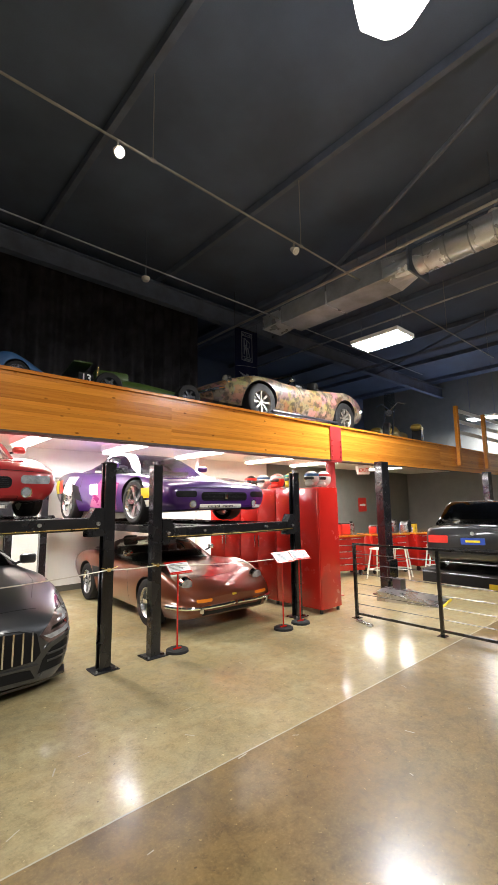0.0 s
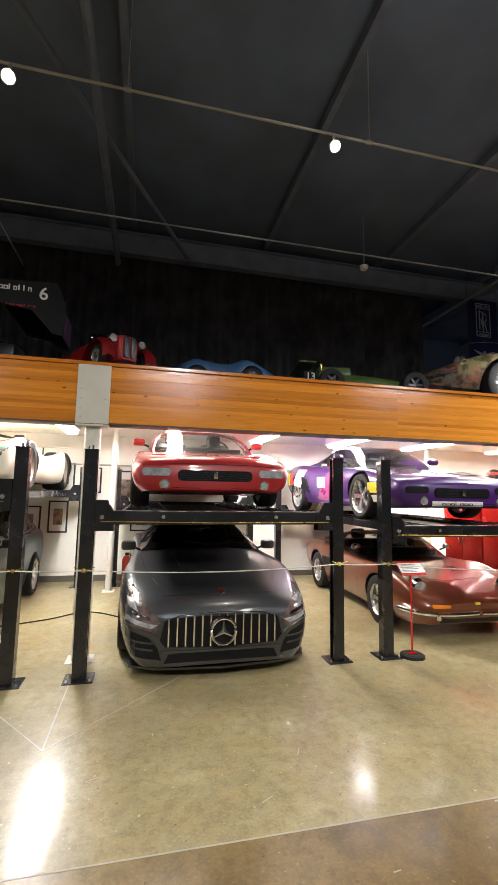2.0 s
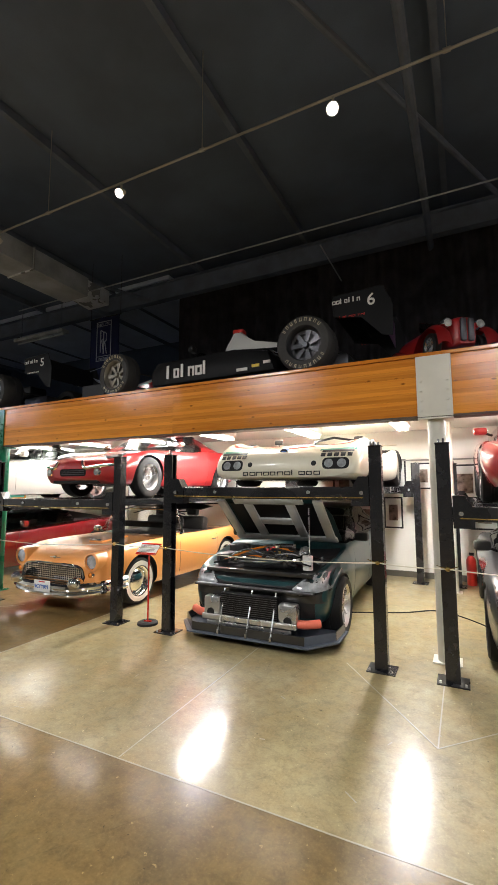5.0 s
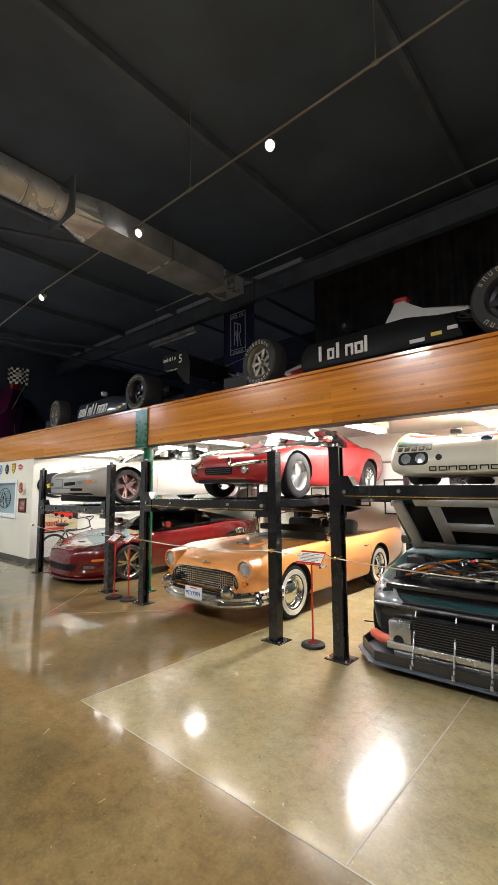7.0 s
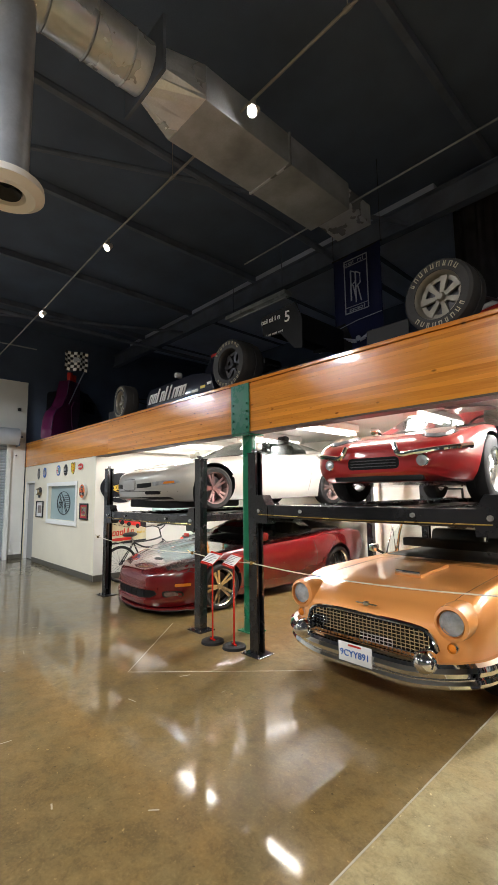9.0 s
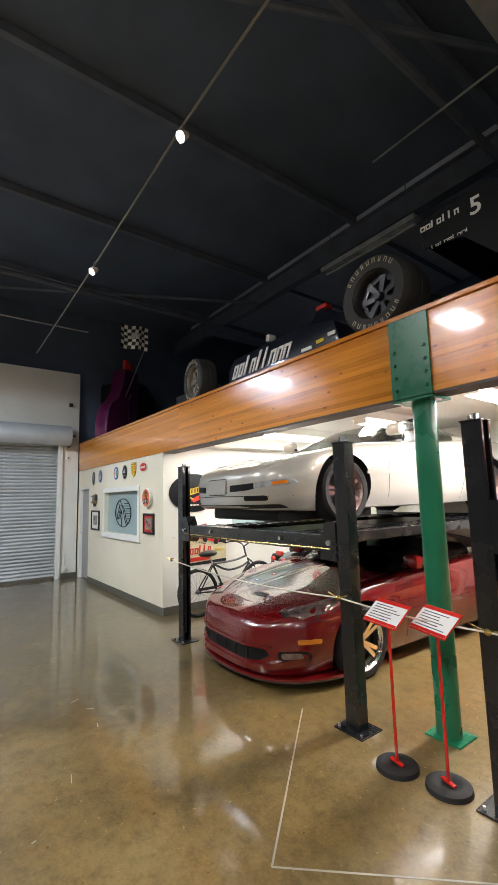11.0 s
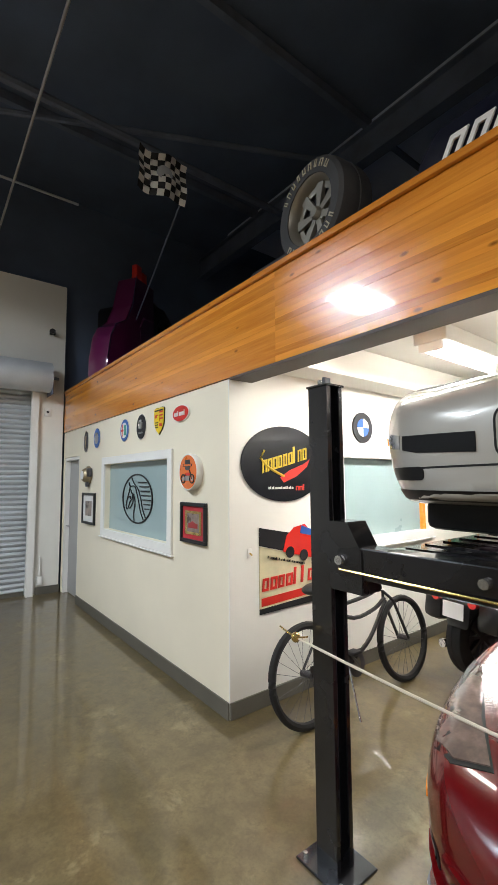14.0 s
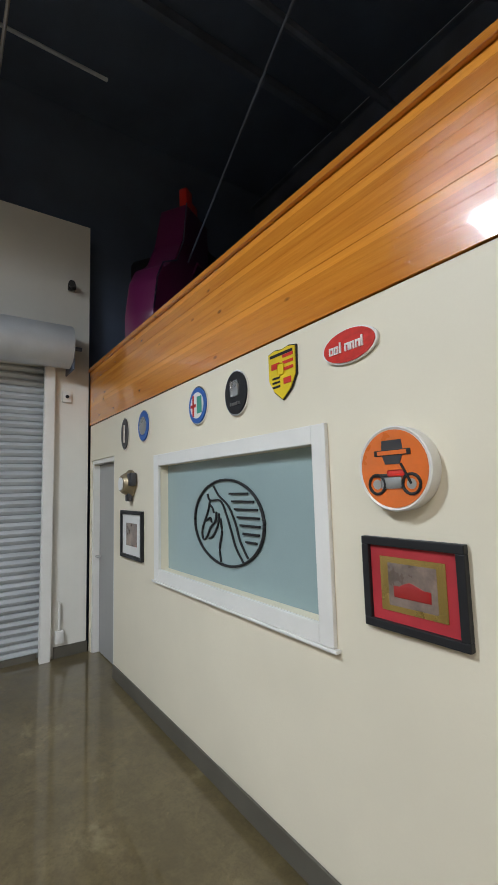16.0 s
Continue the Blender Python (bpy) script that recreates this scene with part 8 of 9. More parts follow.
def sign_stand(x, y, rz, label):
    t = thing("sign_stand", label, "sign stand", pose(x, y, 0, 0, 0, rz), "sign stands")
    part("weighted_base", lathe([(.001, .018), (.04, .02), (.06, .034), (.10, .038), (.125, .026), (.13, 0)], 32, pose(0, 0, 0, 90, 0, 0)), M["rubber"], t)
    part("base_bar", bx(-.05, .05, -.012, .012, .03, .045, .003), M["redcab"], t)
    part("pole", cyl((0, 0, .03), (0, 0, .88), .010, n=12), M["redcab"], t)
    m = pose(0, -.01, .92, -50, 0, 0)
    h = part("sign_holder", bx(-.15, .15, -.008, .0, -.095, .095, .003, m), M["redcab"], t, smooth=0)
    part("sign_card", bx(-.145, .145, -.0105, -.0085, -.085, .065, 0, m), M["paper"], h, smooth=0)
    bm = bmesh.new()
    rg = random.Random(int(x * 10))
    for k in range(6):
        add_box(bm, -.12, rg.uniform(.02, .12), -.012, -.0108, .045 - k * .02, .050 - k * .02, m=m)
    part("text_line", bm, M["ink"], h, smooth=0)
    part("red_strip", bx(-.145, .145, -.0112, -.0095, -.085, -.066, 0, m), M["redcab"], h, smooth=0)


for x, y, rz in ((3.06, 4.27, 0), (4.55, 4.03, -6), (4.92, 4.06, -10), (-7.27, 4.22, -12), (-6.97, 4.28, -18), (-3.78, 4.46, 5)):
    sign_stand(x, y, rz, "red pole sign stand with a white card and round black base")

# tall red cabinets with helmets
for k, (y0, y1) in enumerate(((4.12, 5.02), (5.03, 5.93), (5.94, 6.84))):
    t = thing("tool_cabinet", "tall bright red enamel steel cabinet in a row beside the copper", "cabinet", pose(5.72, (y0 + y1) / 2, 0), "red cabinets")
    d = (y1 - y0) / 2
    part("carcass", bx(-.24, .24, -d, d, .06, 1.88, .012), M["redcab"], t)
    part("door", bx(-.262, -.243, -d + .01, -.004, .08, 1.86, .006), M["redcab"], t)
    part("door", bx(-.262, -.243, .004, d - .01, .08, 1.86, .006), M["redcab"], t)
    for s in (-.05, .05):
        part("door_handle", bx(-.285, -.263, s - .01, s + .01, .9, 1.1, .004), M["chrome"], t)
    for sx in (-.2, .2):
        for sy in (-d + .05, d - .05):
            part("foot", cyl((sx, sy, 0), (sx, sy, .06), .025), M["plastic"], t)
HELM = [("white_p", "redred", 4.30, 5.85), ("silver", "bluep", 4.34, 5.60), ("yellow", "green_s", 4.75, 5.58), ("redred", "white_p", 5.12, 5.62), ("white_p", "bluep", 5.45, 5.60), ("black_p", "redred", 5.8, 5.62)]
for mm, m2, y, x in HELM:
    t = thing("racing_helmet", "full face racing helmet with a coloured band and dark visor", "helmet", pose(x, y, 1.882, 0, 0, 200), "racing helmets")
    bm = bmesh.new()
    bmesh.ops.create_uvsphere(bm, u_segments=24, v_segments=16, radius=.13, matrix=pose(0, 0, .14) @ Matrix.Diagonal((1.12, .92, 1.0, 1)))
    for v in bm.verts:
        v.co.z = max(v.co.z, .0)
    part("shell", bm, M[mm], t, smooth=60)
    bm = lathe([(.118, -.02), (.124, 0), (.118, .03)], 28, pose(0, 0, .19, 90, 0, 0) @ Matrix.Diagonal((1.14, 1, .95, 1)))
    part("band", bm, M[m2], t)
    part("visor", bx(.07, .152, -.08, .08, .12, .17, .02), M["black_p"], t)
    part("chin_bar", bx(.05, .165, -.07, .07, .02, .09, .03), M[mm], t)

# wire fence with gate
t = thing("wire_fence", "black steel post and wire fence around the workshop bay", "fence", pose(5.70, 0, 0))
for y in (3.67, 2.44, 1.2, -.05, -1.3):
    part("post", bx(-.02, .02, y - .02, y + .02, .01, 1.02, .003), M["black"], t, smooth=0)
    part("foot", bx(-.06, .06, y - .05, y + .05, 0, .0095, .002), M["black"], t, smooth=0)
part("top_rail", bx(-.02, .02, -1.3, 3.69, 1.021, 1.05, .003), M["black"], t, smooth=0)
part("bottom_rail", bx(-.015, .015, -1.3, 3.65, .05, .08, .003), M["black"], t, smooth=0)
for k in range(6):
    part("wire", cyl((0, -1.3, .20 + k * .14), (0, 3.67, .20 + k * .14), .005, n=6), M["alloy_dark"], t)
t = thing("gate_foot", "small steel gate stop lying on the floor by the fence", "gate stop", pose(5.5, 3.42, 0, 0, 0, 70))
part("plate", bx(-.16, .16, -.03, .03, 0, .03, .006), M["alloy"], t)

# workshop lift posts, ramp and black saloon
for x, y in ((7.45, 4.20), (12.5, 4.15)):
    t = thing("two_post_lift_column", "tall black two post vehicle lift column with a carriage pad", "vehicle lift", pose(x, y, 0), "workshop lift columns")
    part("column", bx(-.12, .12, -.08, .08, .015, 2.38, .01), M["black"], t, smooth=0)
    part("carriage", bx(-.14, .14, -.14, -.082, .25, .62, .01), M["black"], t, smooth=0)
    part("arm_pad", bx(-.09, .09, -.30, -.141, .12, .30, .01), M["alloy_dark"], t, smooth=0)
    part("base_plate", bx(-.2, .2, -.2, .2, 0, .0145, .003), M["black"], t, smooth=0)
t = thing("loading_ramp", "light steel loading ramp with a yellow edge", "ramp", pose(7.3, 3.65, 0, 0, 0, 12))
bm = bx(-.35, .35, -.5, .5, 0, .16)
for v in bm.verts:
    if v.co.y < 0 and v.co.z > .1:
        v.co.z = .015
part("ramp_plate", bm, M["alloy"], t, smooth=0)
part("yellow_edge", bx(-.35, .35, -.53, -.501, 0, .02), M["yellow_s"], t, smooth=0)
t = thing("ramp_edge", "yellow edged low black lift platform on the workshop floor", "ramp", pose(8.6, 2.5, 0))
part("platform", bx(.55, 4.0, -.5, 1.9, 0, .26, .01), M["plastic"], t, smooth=0)
part("yellow_edge", bx(.52, .548, -.5, .6, 0, .09), M["yellow_s"], t, smooth=0)


def black_saloon():
    L = 4.3
    r = thing("black_saloon", "black nineteen eighties saloon seen from behind with a blue number plate", "car", pose(10.75, 3.75, .28, 0, 0, 16))
    S = [(0, .66, .3, .55, .6), (.1, .78, .25, .66, .70), (.5, .82, .2, .74, .78), (1.2, .83, .18, .82, .86), (2.0, .82, .18, .84, .88), (3.2, .82, .18, .86, .90), (4.0, .82, .22, .86, .92), (4.25, .80, .28, .84, .9), (4.3, .74, .34, .80, .84)]
    _, b = make_hull(S, L, M["black_p"], r, [(L / 2 - .75, .35, .31, .83), (L / 2 - 3.3, .35, .31, .83)])
    wheels(r, L, .75, 3.3, 0, .81, .31, .2, .2, 10, M["alloy"])
    cabin(r, L, [(1.3, .72, .84, .68, .86), (1.6, .73, .86, .64, 1.05), (2.0, .74, .88, .58, 1.32), (2.4, .74, .88, .57, 1.36), (3.0, .74, .88, .56, 1.34), (3.4, .72, .9, .58, 1.18), (3.8, .70, .9, .64, .94)], M["black_p"], M["glass_dark"],
          [("windscreen", 0, 8, "gt"), ("roof_panel", 8, 16, "bt"), ("rear_window", 16, 23, "gt"), ("side_window", 0, 17, "gs"), ("rear_pillar", 17, 23, "bs")])
    for s in (-1, 1):
        decal(r, b, "x", -1, rr(min(s * .42, s * .76), max(s * .42, s * .76), .58, .72, .02), M["red_s"], "tail_light", off=.01)
    decal(r, b, "x", -1, rr(-.80, .80, .38, .48, .02), M["plastic"], "rear_bumper", off=.06, depth=.05)
    p = decal(r, b, "x", -1, rr(-.20, .20, .56, .68, .01), M["plate_b"], "number_plate", off=.015)
    decal(r, b, "x", -1, rr(-.12, .12, .60, .64, .005), M["yellow_s"], "plate_bar", off=.02)
    decal(r, b, "x", -1, ell(0, .76, .035), M["chrome"], "boot_badge", off=.012)
    mirrors(r, .5, .76, .95, M["black_p"], .14, .1)
    part("exhaust_pipe", cyl((-2.2, .45, .22), (-2.0, .45, .24), .035), M["chrome"], r)


black_saloon()

# workshop furniture
for k, (x, y) in enumerate(((8.6, 6.1), (9.7, 5.6), (10.8, 5.1), (7.6, 6.9))):
    t = thing("tool_chest", "red rolling tool chest with steel drawers and a timber top", "tool chest", pose(x, y, 0, 0, 0, -24), "tool chests")
    part("carcass", bx(-.5, .5, -.28, .28, .12, .86, .008), M["redcab"], t)
    for i in range(5):
        part("drawer", bx(-.47, .47, -.297, -.281, .15 + i * .14, .275 + i * .14, .004), M["redcab"], t, smooth=0)
        part("drawer_handle", bx(-.40, .40, -.315, -.298, .255 + i * .14, .268 + i * .14, .002), M["alloy"], t, smooth=0)
    part("worktop", bx(-.53, .53, -.31, .31, .862, .90, .006), M["wood"], t, smooth=0)
    for sx in (-.42, .42):
        for sy in (-.2, .2):
            part("castor", cyl((sx - .015, sy, .06), (sx + .015, sy, .06), .06), M["rubber"], t)
rg = random.Random(3)
for k in range(14):
    x, y = rg.uniform(8.3, 10.9), 0
    y = 6.24 - (x - 8.3) * .455 + rg.uniform(-.12, .1)
    mm = rg.choice(("blue_s", "plastic", "alloy", "redred", "yellow", "white_s"))
    h, w = rg.uniform(.08, .28), rg.uniform(.05, .14)
    nm = {"blue_s": "blue_tub", "plastic": "black_case", "alloy": "steel_tin", "redred": "red_case", "yellow": "yellow_can", "white_s": "white_box"}[mm]
    t = thing(nm, nm.replace("_", " ") + " standing on the workshop tool chests", nm.split("_")[1], pose(x, y, .902, 0, 0, rg.uniform(0, 90)))
    if k % 3:
        part("body", bx(-w, w, -w * .7, w * .7, 0, h, .01), M[mm], t)
        part("lid", bx(-w * 1.02, w * 1.02, -w * .72, w * .72, h + .001, h + .02, .004), M["plastic"], t)
    else:
        part("body", cyl((0, 0, 0), (0, 0, h), w * .7, n=20), M[mm], t)
        part("lid", cyl((0, 0, h + .001), (0, 0, h + .03), w * .4, n=16), M["plastic"], t)
stool = thing("metal_stool", "pale galvanised metal cafe stool in front of the red tool chests", "stool", pose(8.75, 5.15, 0), "workshop stools")
part("seat", bx(-.15, .15, -.15, .15, .62, .65, .012), M["whitecol"], stool)
for sx in (-1, 1):
    for sy in (-1, 1):
        part("leg", cyl((sx * .20, sy * .20, 0), (sx * .12, sy * .12, .62), .016, n=8), M["whitecol"], stool)
part("foot_ring", tube([(.17, .17, .2), (.17, -.17, .2), (-.17, -.17, .2), (-.17, .17, .2)], .01, 6, True), M["whitecol"], stool)
copy_thing(stool, pose(9.2, 4.9, 0, 0, 0, 20))
copy_thing(stool, pose(10.1, 4.55, 0, 0, 0, 40))
t = thing("wall_cabinet", "bright red steel wall cabinet behind the workshop bench", "cabinet", pose(8.6, 8.6, 1.45))
part("carcass", bx(-.6, .6, -.2, .2, 0, .7, .01), M["redcab"], t)
for sx in (-.3, .3):
    part("door", bx(sx - .29, sx + .29, -.222, -.202, .01, .69, .006), M["redcab"], t)
t = thing("exit_sign", "white illuminated sign box with red letters hanging under the ceiling", "exit sign", pose(9.9, 6.2, 2.45, 0, 0, -30))
part("sign_box", bx(-.17, .17, -.03, .03, -.1, .1, .01), M["white_trim"], t)
part("stem", cyl((0, 0, .1), (0, 0, .33), .012, n=8), M["white_trim"], t)
letters("EXIT", .13, pose(0, -.035, 0, 90, 0, 0), M["red_s"], t)
for x, z, w in ((12.2, 1.6, .3), (14.0, 1.3, .5)):
    t = thing("wall_notice", "small red and white notice fixed on the grey workshop wall", "notice", pose(x, 8.99, z))
    part("board", bx(-w / 2, w / 2, -.012, 0, 0, w, .003), M["red_s"], t, smooth=0)
    part("text_line", bx(-w * .35, w * .35, -.015, -.0125, w * .4, w * .55), M["white_s"], t, smooth=0)


# ---- pictures on the walls ----
def picture(x, z, w, h, face, label, mount="paper", img="photo", axis="y", frame_m="ink", fw=.03, tilt=0, name="framed_picture", grp=""):
    """axis y: on a wall whose face is at y=face and looks to -y; axis x: looks to +x."""
    m = pose(x, face, z, 0, tilt, 0) if axis == "y" else pose(face, x, z, 0, 0, 90)
    t = thing(name, label, "picture frame", m, grp)
    for a in ((-w / 2, w / 2, h / 2 - fw, h / 2), (-w / 2, w / 2, -h / 2, -h / 2 + fw), (-w / 2, -w / 2 + fw, -h / 2 + fw, h / 2 - fw), (w / 2 - fw, w / 2, -h / 2 + fw, h / 2 - fw)):
        part("frame", bx(a[0], a[1], -.028, -.001, a[2], a[3], .003), M[frame_m], t, smooth=0)
    part("mount", bx(-w / 2 + fw, w / 2 - fw, -.012, -.002, -h / 2 + fw, h / 2 - fw), M[mount], t, smooth=0)
    mw, mh = (w - 2 * fw) * .22, (h - 2 * fw) * .22
    part("print", bx(-w / 2 + fw + mw, w / 2 - fw - mw, -.015, -.0125, -h / 2 + fw + mh, h / 2 - fw - mh), M[img], t, smooth=0)
    return t


t = picture(-12.03, 1.32, .40, .325, 4.678, "black framed photograph of a red car with a red mount", "mat_red")
bm = make_hull([(0, .03, 0, .02, .03), (.02, .04, 0, .03, .035), (.1, .045, 0, .035, .06), (.16, .04, 0, .03, .035), (.18, .03, 0, .02, .03)], .18, M["red"], t, name="printed_car", nl=2)[0]
bm.matrix_local = pose(0, -.016, -.04, 0, 0, 0) @ Matrix.Diagonal((.8, .06, .9, 1))
part("inner_line", bx(-.128, .128, -.0148, -.0122, -.095, .095), M["brass"], t, smooth=0)
picture(-14.72, 1.31, .50, .40, 4.678, "black framed certificate with a white mount on the office wall", "paper", "photo", frame_m="ink")
rg = random.Random(8)
for x, z, w, h in ((-2.35, 1.75, .45, .6), (-1.95, 1.1, .5, .6), (-1.35, 1.95, .42, .55), (-1.40, 1.2, .35, .6), (-.85, 1.9, .40, .5), (-.15, 1.75, .6, .7), (.15, 1.15, .45, .45), (-3.9, 1.4, .7, .5), (-4.6, 1.5, .5, .7), (-5.6, 1.6, .9, .6), (-6.4, 1.4, .4, .6), (1.9, 1.3, .3, .5), (-8.3, 1.5, .5, .7), (-3.0, 2.25, .4, .5)):
    picture(x, z, w, h, 8.848, "black framed photograph with a white mount on the wall", frame_m="ink", grp="wall pictures")

# wall badges on the office front
YF = 4.678


def badge(x, z, rx, rz_, mat, label, inner=None, rim="chrome"):
    t = thing("wall_badge", label, "wall badge", pose(x, YF, z))
    part("backing", cyl((0, 0, 0), (0, -.012, 0), 1.0, n=40), M[rim], t)
    t.children[0].scale = (rx, 1, rz_)
    part("face", cyl((0, -.0125, 0), (0, -.017, 0), 1.0, n=40), M[mat], t)
    t.children[1].scale = (rx * .93, 1, rz_ * .93)
    return t


t = badge(-14.89, 2.19, .095, .145, "alloy_dark", "dark oval emblem on the office wall")
part("emblem_bar", bx(-.02, .02, -.020, -.0175, -.08, .08), M["chrome"], t, smooth=0)
t = badge(-14.45, 2.205, .115, .13, "blue_s", "blue ringed round emblem on the office wall")
part("centre", cyl((0, -.0175, 0), (0, -.021, 0), .075, n=30), M["alloy"], t)
t = badge(-13.53, 2.215, .12, .125, "blue_s", "round blue ringed emblem with a red cross half and green half")
part("centre", cyl((0, -.0175, 0), (0, -.020, 0), .085, n=30), M["white_s"], t)
part("cross", bx(-.055, -.035, -.022, -.0205, -.07, .07), M["red_s"], t, smooth=0)
part("cross_arm", bx(-.08, -.01, -.022, -.0205, -.01, .01), M["red_s"], t, smooth=0)
part("green_half", bx(.005, .065, -.022, -.0205, -.055, .055), M["green_s"], t, smooth=0)
t = badge(-13.085, 2.21, .115, .13, "ink", "round dark green emblem with a pale crest on the office wall")
part("crest", bx(-.04, .04, -.021, -.0175, -.02, .07, .01), M["alloy"], t)
word_blocks(6, .10, .02, pose(0, -.019, -.06), M["alloy"], t, rng=2)
t = thing("shield_badge", "yellow shield emblem with red and black stripes on the office wall", "wall badge", pose(-12.68, YF, 2.225))
sh = [(-.10, .115), (-.05, .125), (0, .118), (.05, .125), (.10, .115), (.098, -.02), (.06, -.08), (0, -.125), (-.06, -.08), (-.098, -.02)]


def plate(poly, y0, y1):
    bm = bmesh.new()
    a, b = [bm.verts.new((x, y0, z)) for x, z in poly], [bm.verts.new((x, y1, z)) for x, z in poly]
    bm.faces.new(a), bm.faces.new(b[::-1])
    for i in range(len(a)):
        bm.faces.new((a[i], a[(i + 1) % len(a)], b[(i + 1) % len(a)], b[i]))
    return bm


part("backing", plate([(x * 1.06, z * 1.05) for x, z in sh], 0, -.008), M["ink"], t, smooth=0)
part("face", plate(sh, -.0085, -.014), M["yellow_s"], t, smooth=0)
for k in range(3):
    part("red_stripe", bx(.012, .088, -.0165, -.0145, .075 - k * .032, .09 - k * .032), M["red_s"], t, smooth=0)
    part("black_stripe", bx(-.07, -.012, -.0165, -.0145, -.02 - k * .022, -.010 - k * .022), M["ink"], t, smooth=0)
part("top_band", bx(-.085, .085, -.0165, -.0145, .092, .106), M["ink"], t, smooth=0)
part("red_field", bx(-.075, -.012, -.0165, -.0145, .03, .06), M["red_s"], t, smooth=0)
part("red_field", bx(.015, .07, -.0165, -.0145, -.055, -.025), M["red_s"], t, smooth=0)
part("crest", bx(-.022, .022, -.0185, -.0167, -.005, .05, .005), M["yellow_s"], t, smooth=0)
t = badge(-12.255, 2.243, .145, .072, "red_s", "red oval emblem with white raised lettering on the office wall", rim="white_s")
word_blocks(7, .20, .045, pose(0, -.019, 0), M["white_s"], t, rng=14)
# orange round tin sign
t = thing("round_tin_sign", "thick round orange sign with a small motorcycle and badge", "wall sign", pose(-12.045, YF, 1.73))
part("can", lathe([(.001, 0), (.148, 0), (.15, -.01), (.15, -.055), (.145, -.06), (.138, -.055), (.001, -.055)], 44), M["white_trim"], t)
part("face", cyl((0, -.0555, 0), (0, -.058, 0), .137, n=44), M["orange_sign"], t)
part("badge_bar", bx(-.075, .075, -.061, -.0585, .045, .066, .002), M["ink"], t, smooth=0)
part("badge_shield", plate([(-.04, .10), (.04, .10), (.045, .055), (.03, .015), (-.03, .015), (-.045, .055)], -.0585, -.0605), M["alloy_dark"], t, smooth=0)
part("badge_band", bx(-.06, .06, -.0625, -.0612, .048, .063), M["orange_sign"], t, smooth=0)
for x in (-.068, .072):
    part("wheel_ring", tube([(x + .034 * math.cos(a), -.060, -.055 + .034 * math.sin(a)) for a in [k * math.pi / 9 for k in range(18)]], .0055, 6, True), M["ink"], t)
    part("wheel_hub", cyl((x, -.0585, -.055), (x, -.061, -.055), .018), M["alloy"], t)
part("motorcycle_engine", bx(-.05, .035, -.062, -.0585, -.07, -.03, .006), M["alloy"], t)
part("motorcycle_tank", bx(-.02, .05, -.063, -.0585, -.028, -.005, .008), M["redred"], t)
part("motorcycle_fork", cyl((.072, -.061, -.055), (.035, -.061, .015), .005, n=6), M["ink"], t)
part("motorcycle_seat", bx(-.08, -.02, -.062, -.0585, -.03, -.018, .004), M["leather"], t)
# piston like wall clock
t = thing("wall_ornament", "round bronze engine part used as a wall ornament", "wall ornament", pose(-14.76, YF, 1.74))
part("body", lathe([(.001, -.09), (.07, -.09), (.085, -.07), (.10, -.04), (.12, -.02), (.12, 0)], 28), surface("aged_bronze", (.30, .24, .15), .4, .6), t)
part("dial", cyl((-.0, -.091, 0), (0, -.098, 0), .055, n=24), M["paper"], t)
part("lug", bx(.05, .15, -.06, -.01, -.02, .09, .01), M["alloy_dark"], t)
part("lug", bx(-.02, .06, -.05, -.01, -.15, -.08, .01), M["alloy_dark"], t)

# signs on the office side wall, facing +x
XS = -11.538


def side_thing(name, label, cat, y, z):
    return thing(name, label, cat, pose(XS, y, z, 0, 0, 90))


t = side_thing("oval_sign", "big black oval sign with gold script and a red brush stroke", "wall sign", 5.22, 1.79)
o = part("panel", cyl((0, 0, 0), (0, -.012, 0), 1.0, n=48), M["enamel_black"], t)
o.scale = (.44, 1, .30)
gold = surface("gold_print", (.65, .45, .03), .4)
o = word_blocks(9, .50, .13, pose(0, -.016, .05, 0, -14, 0), gold, t, lean=.25, rng=21)
part("brush_stroke", plate([(-.06, -.11), (.05, -.05), (.20, .00), (.27, .04), (.24, -.02), (.12, -.10), (-.02, -.15)], -.0125, -.016), M["red_s"], t, smooth=0)
part("script_tail", tube([(-.22, -.015, .10), (-.26, -.015, .04), (-.2, -.015, -.02), (-.12, -.015, -.06), (-.02, -.015, -.10)], .010, 6), gold, t)
word_blocks(16, .26, .022, pose(-.05, -.015, -.19), M["white_s"], t, rng=30)
word_blocks(3, .12, .05, pose(.17, -.015, -.19), M["red_s"], t, rng=31)
t = side_thing("garage_poster", "cream metal sign with red and black lettering bars", "wall sign", 5.385, 1.0)
part("panel", plate([(-.435, -.30), (.42, -.27), (.42, -.05), (-.435, .16)], 0, -.006), surface("cream_print", (.62, .56, .36), .4), t, smooth=0)
part("black_band", plate([(-.435, .165), (.42, -.045), (.42, .10), (-.12, .24), (-.435, .30)], 0, -.006), M["ink"], t, smooth=0)
part("red_band", plate([(-.42, -.285), (.10, -.265), (.10, -.205), (-.42, -.225)], -.0065, -.009), M["red_s"], t, smooth=0)
part("black_base", plate([(-.435, -.34), (.42, -.33), (.42, -.275), (-.435, -.302)], 0, -.006), M["ink"], t, smooth=0)
word_blocks(7, .56, .13, pose(-.13, -.010, -.10, 0, -2, 0), M["red_s"], t, lean=.12, rng=41)
word_blocks(14, .40, .02, pose(-.16, -.010, .03, 0, 13, 0), M["ink"], t, rng=42)
word_blocks(5, .18, .05, pose(.30, -.010, -.12), gold, t, rng=43)
part("car_body", plate([(-.20, .10), (.28, -.02), (.28, .14), (.12, .22), (.04, .30), (-.08, .28), (-.16, .22)], -.0065, -.013), M["redred"], t, smooth=0)
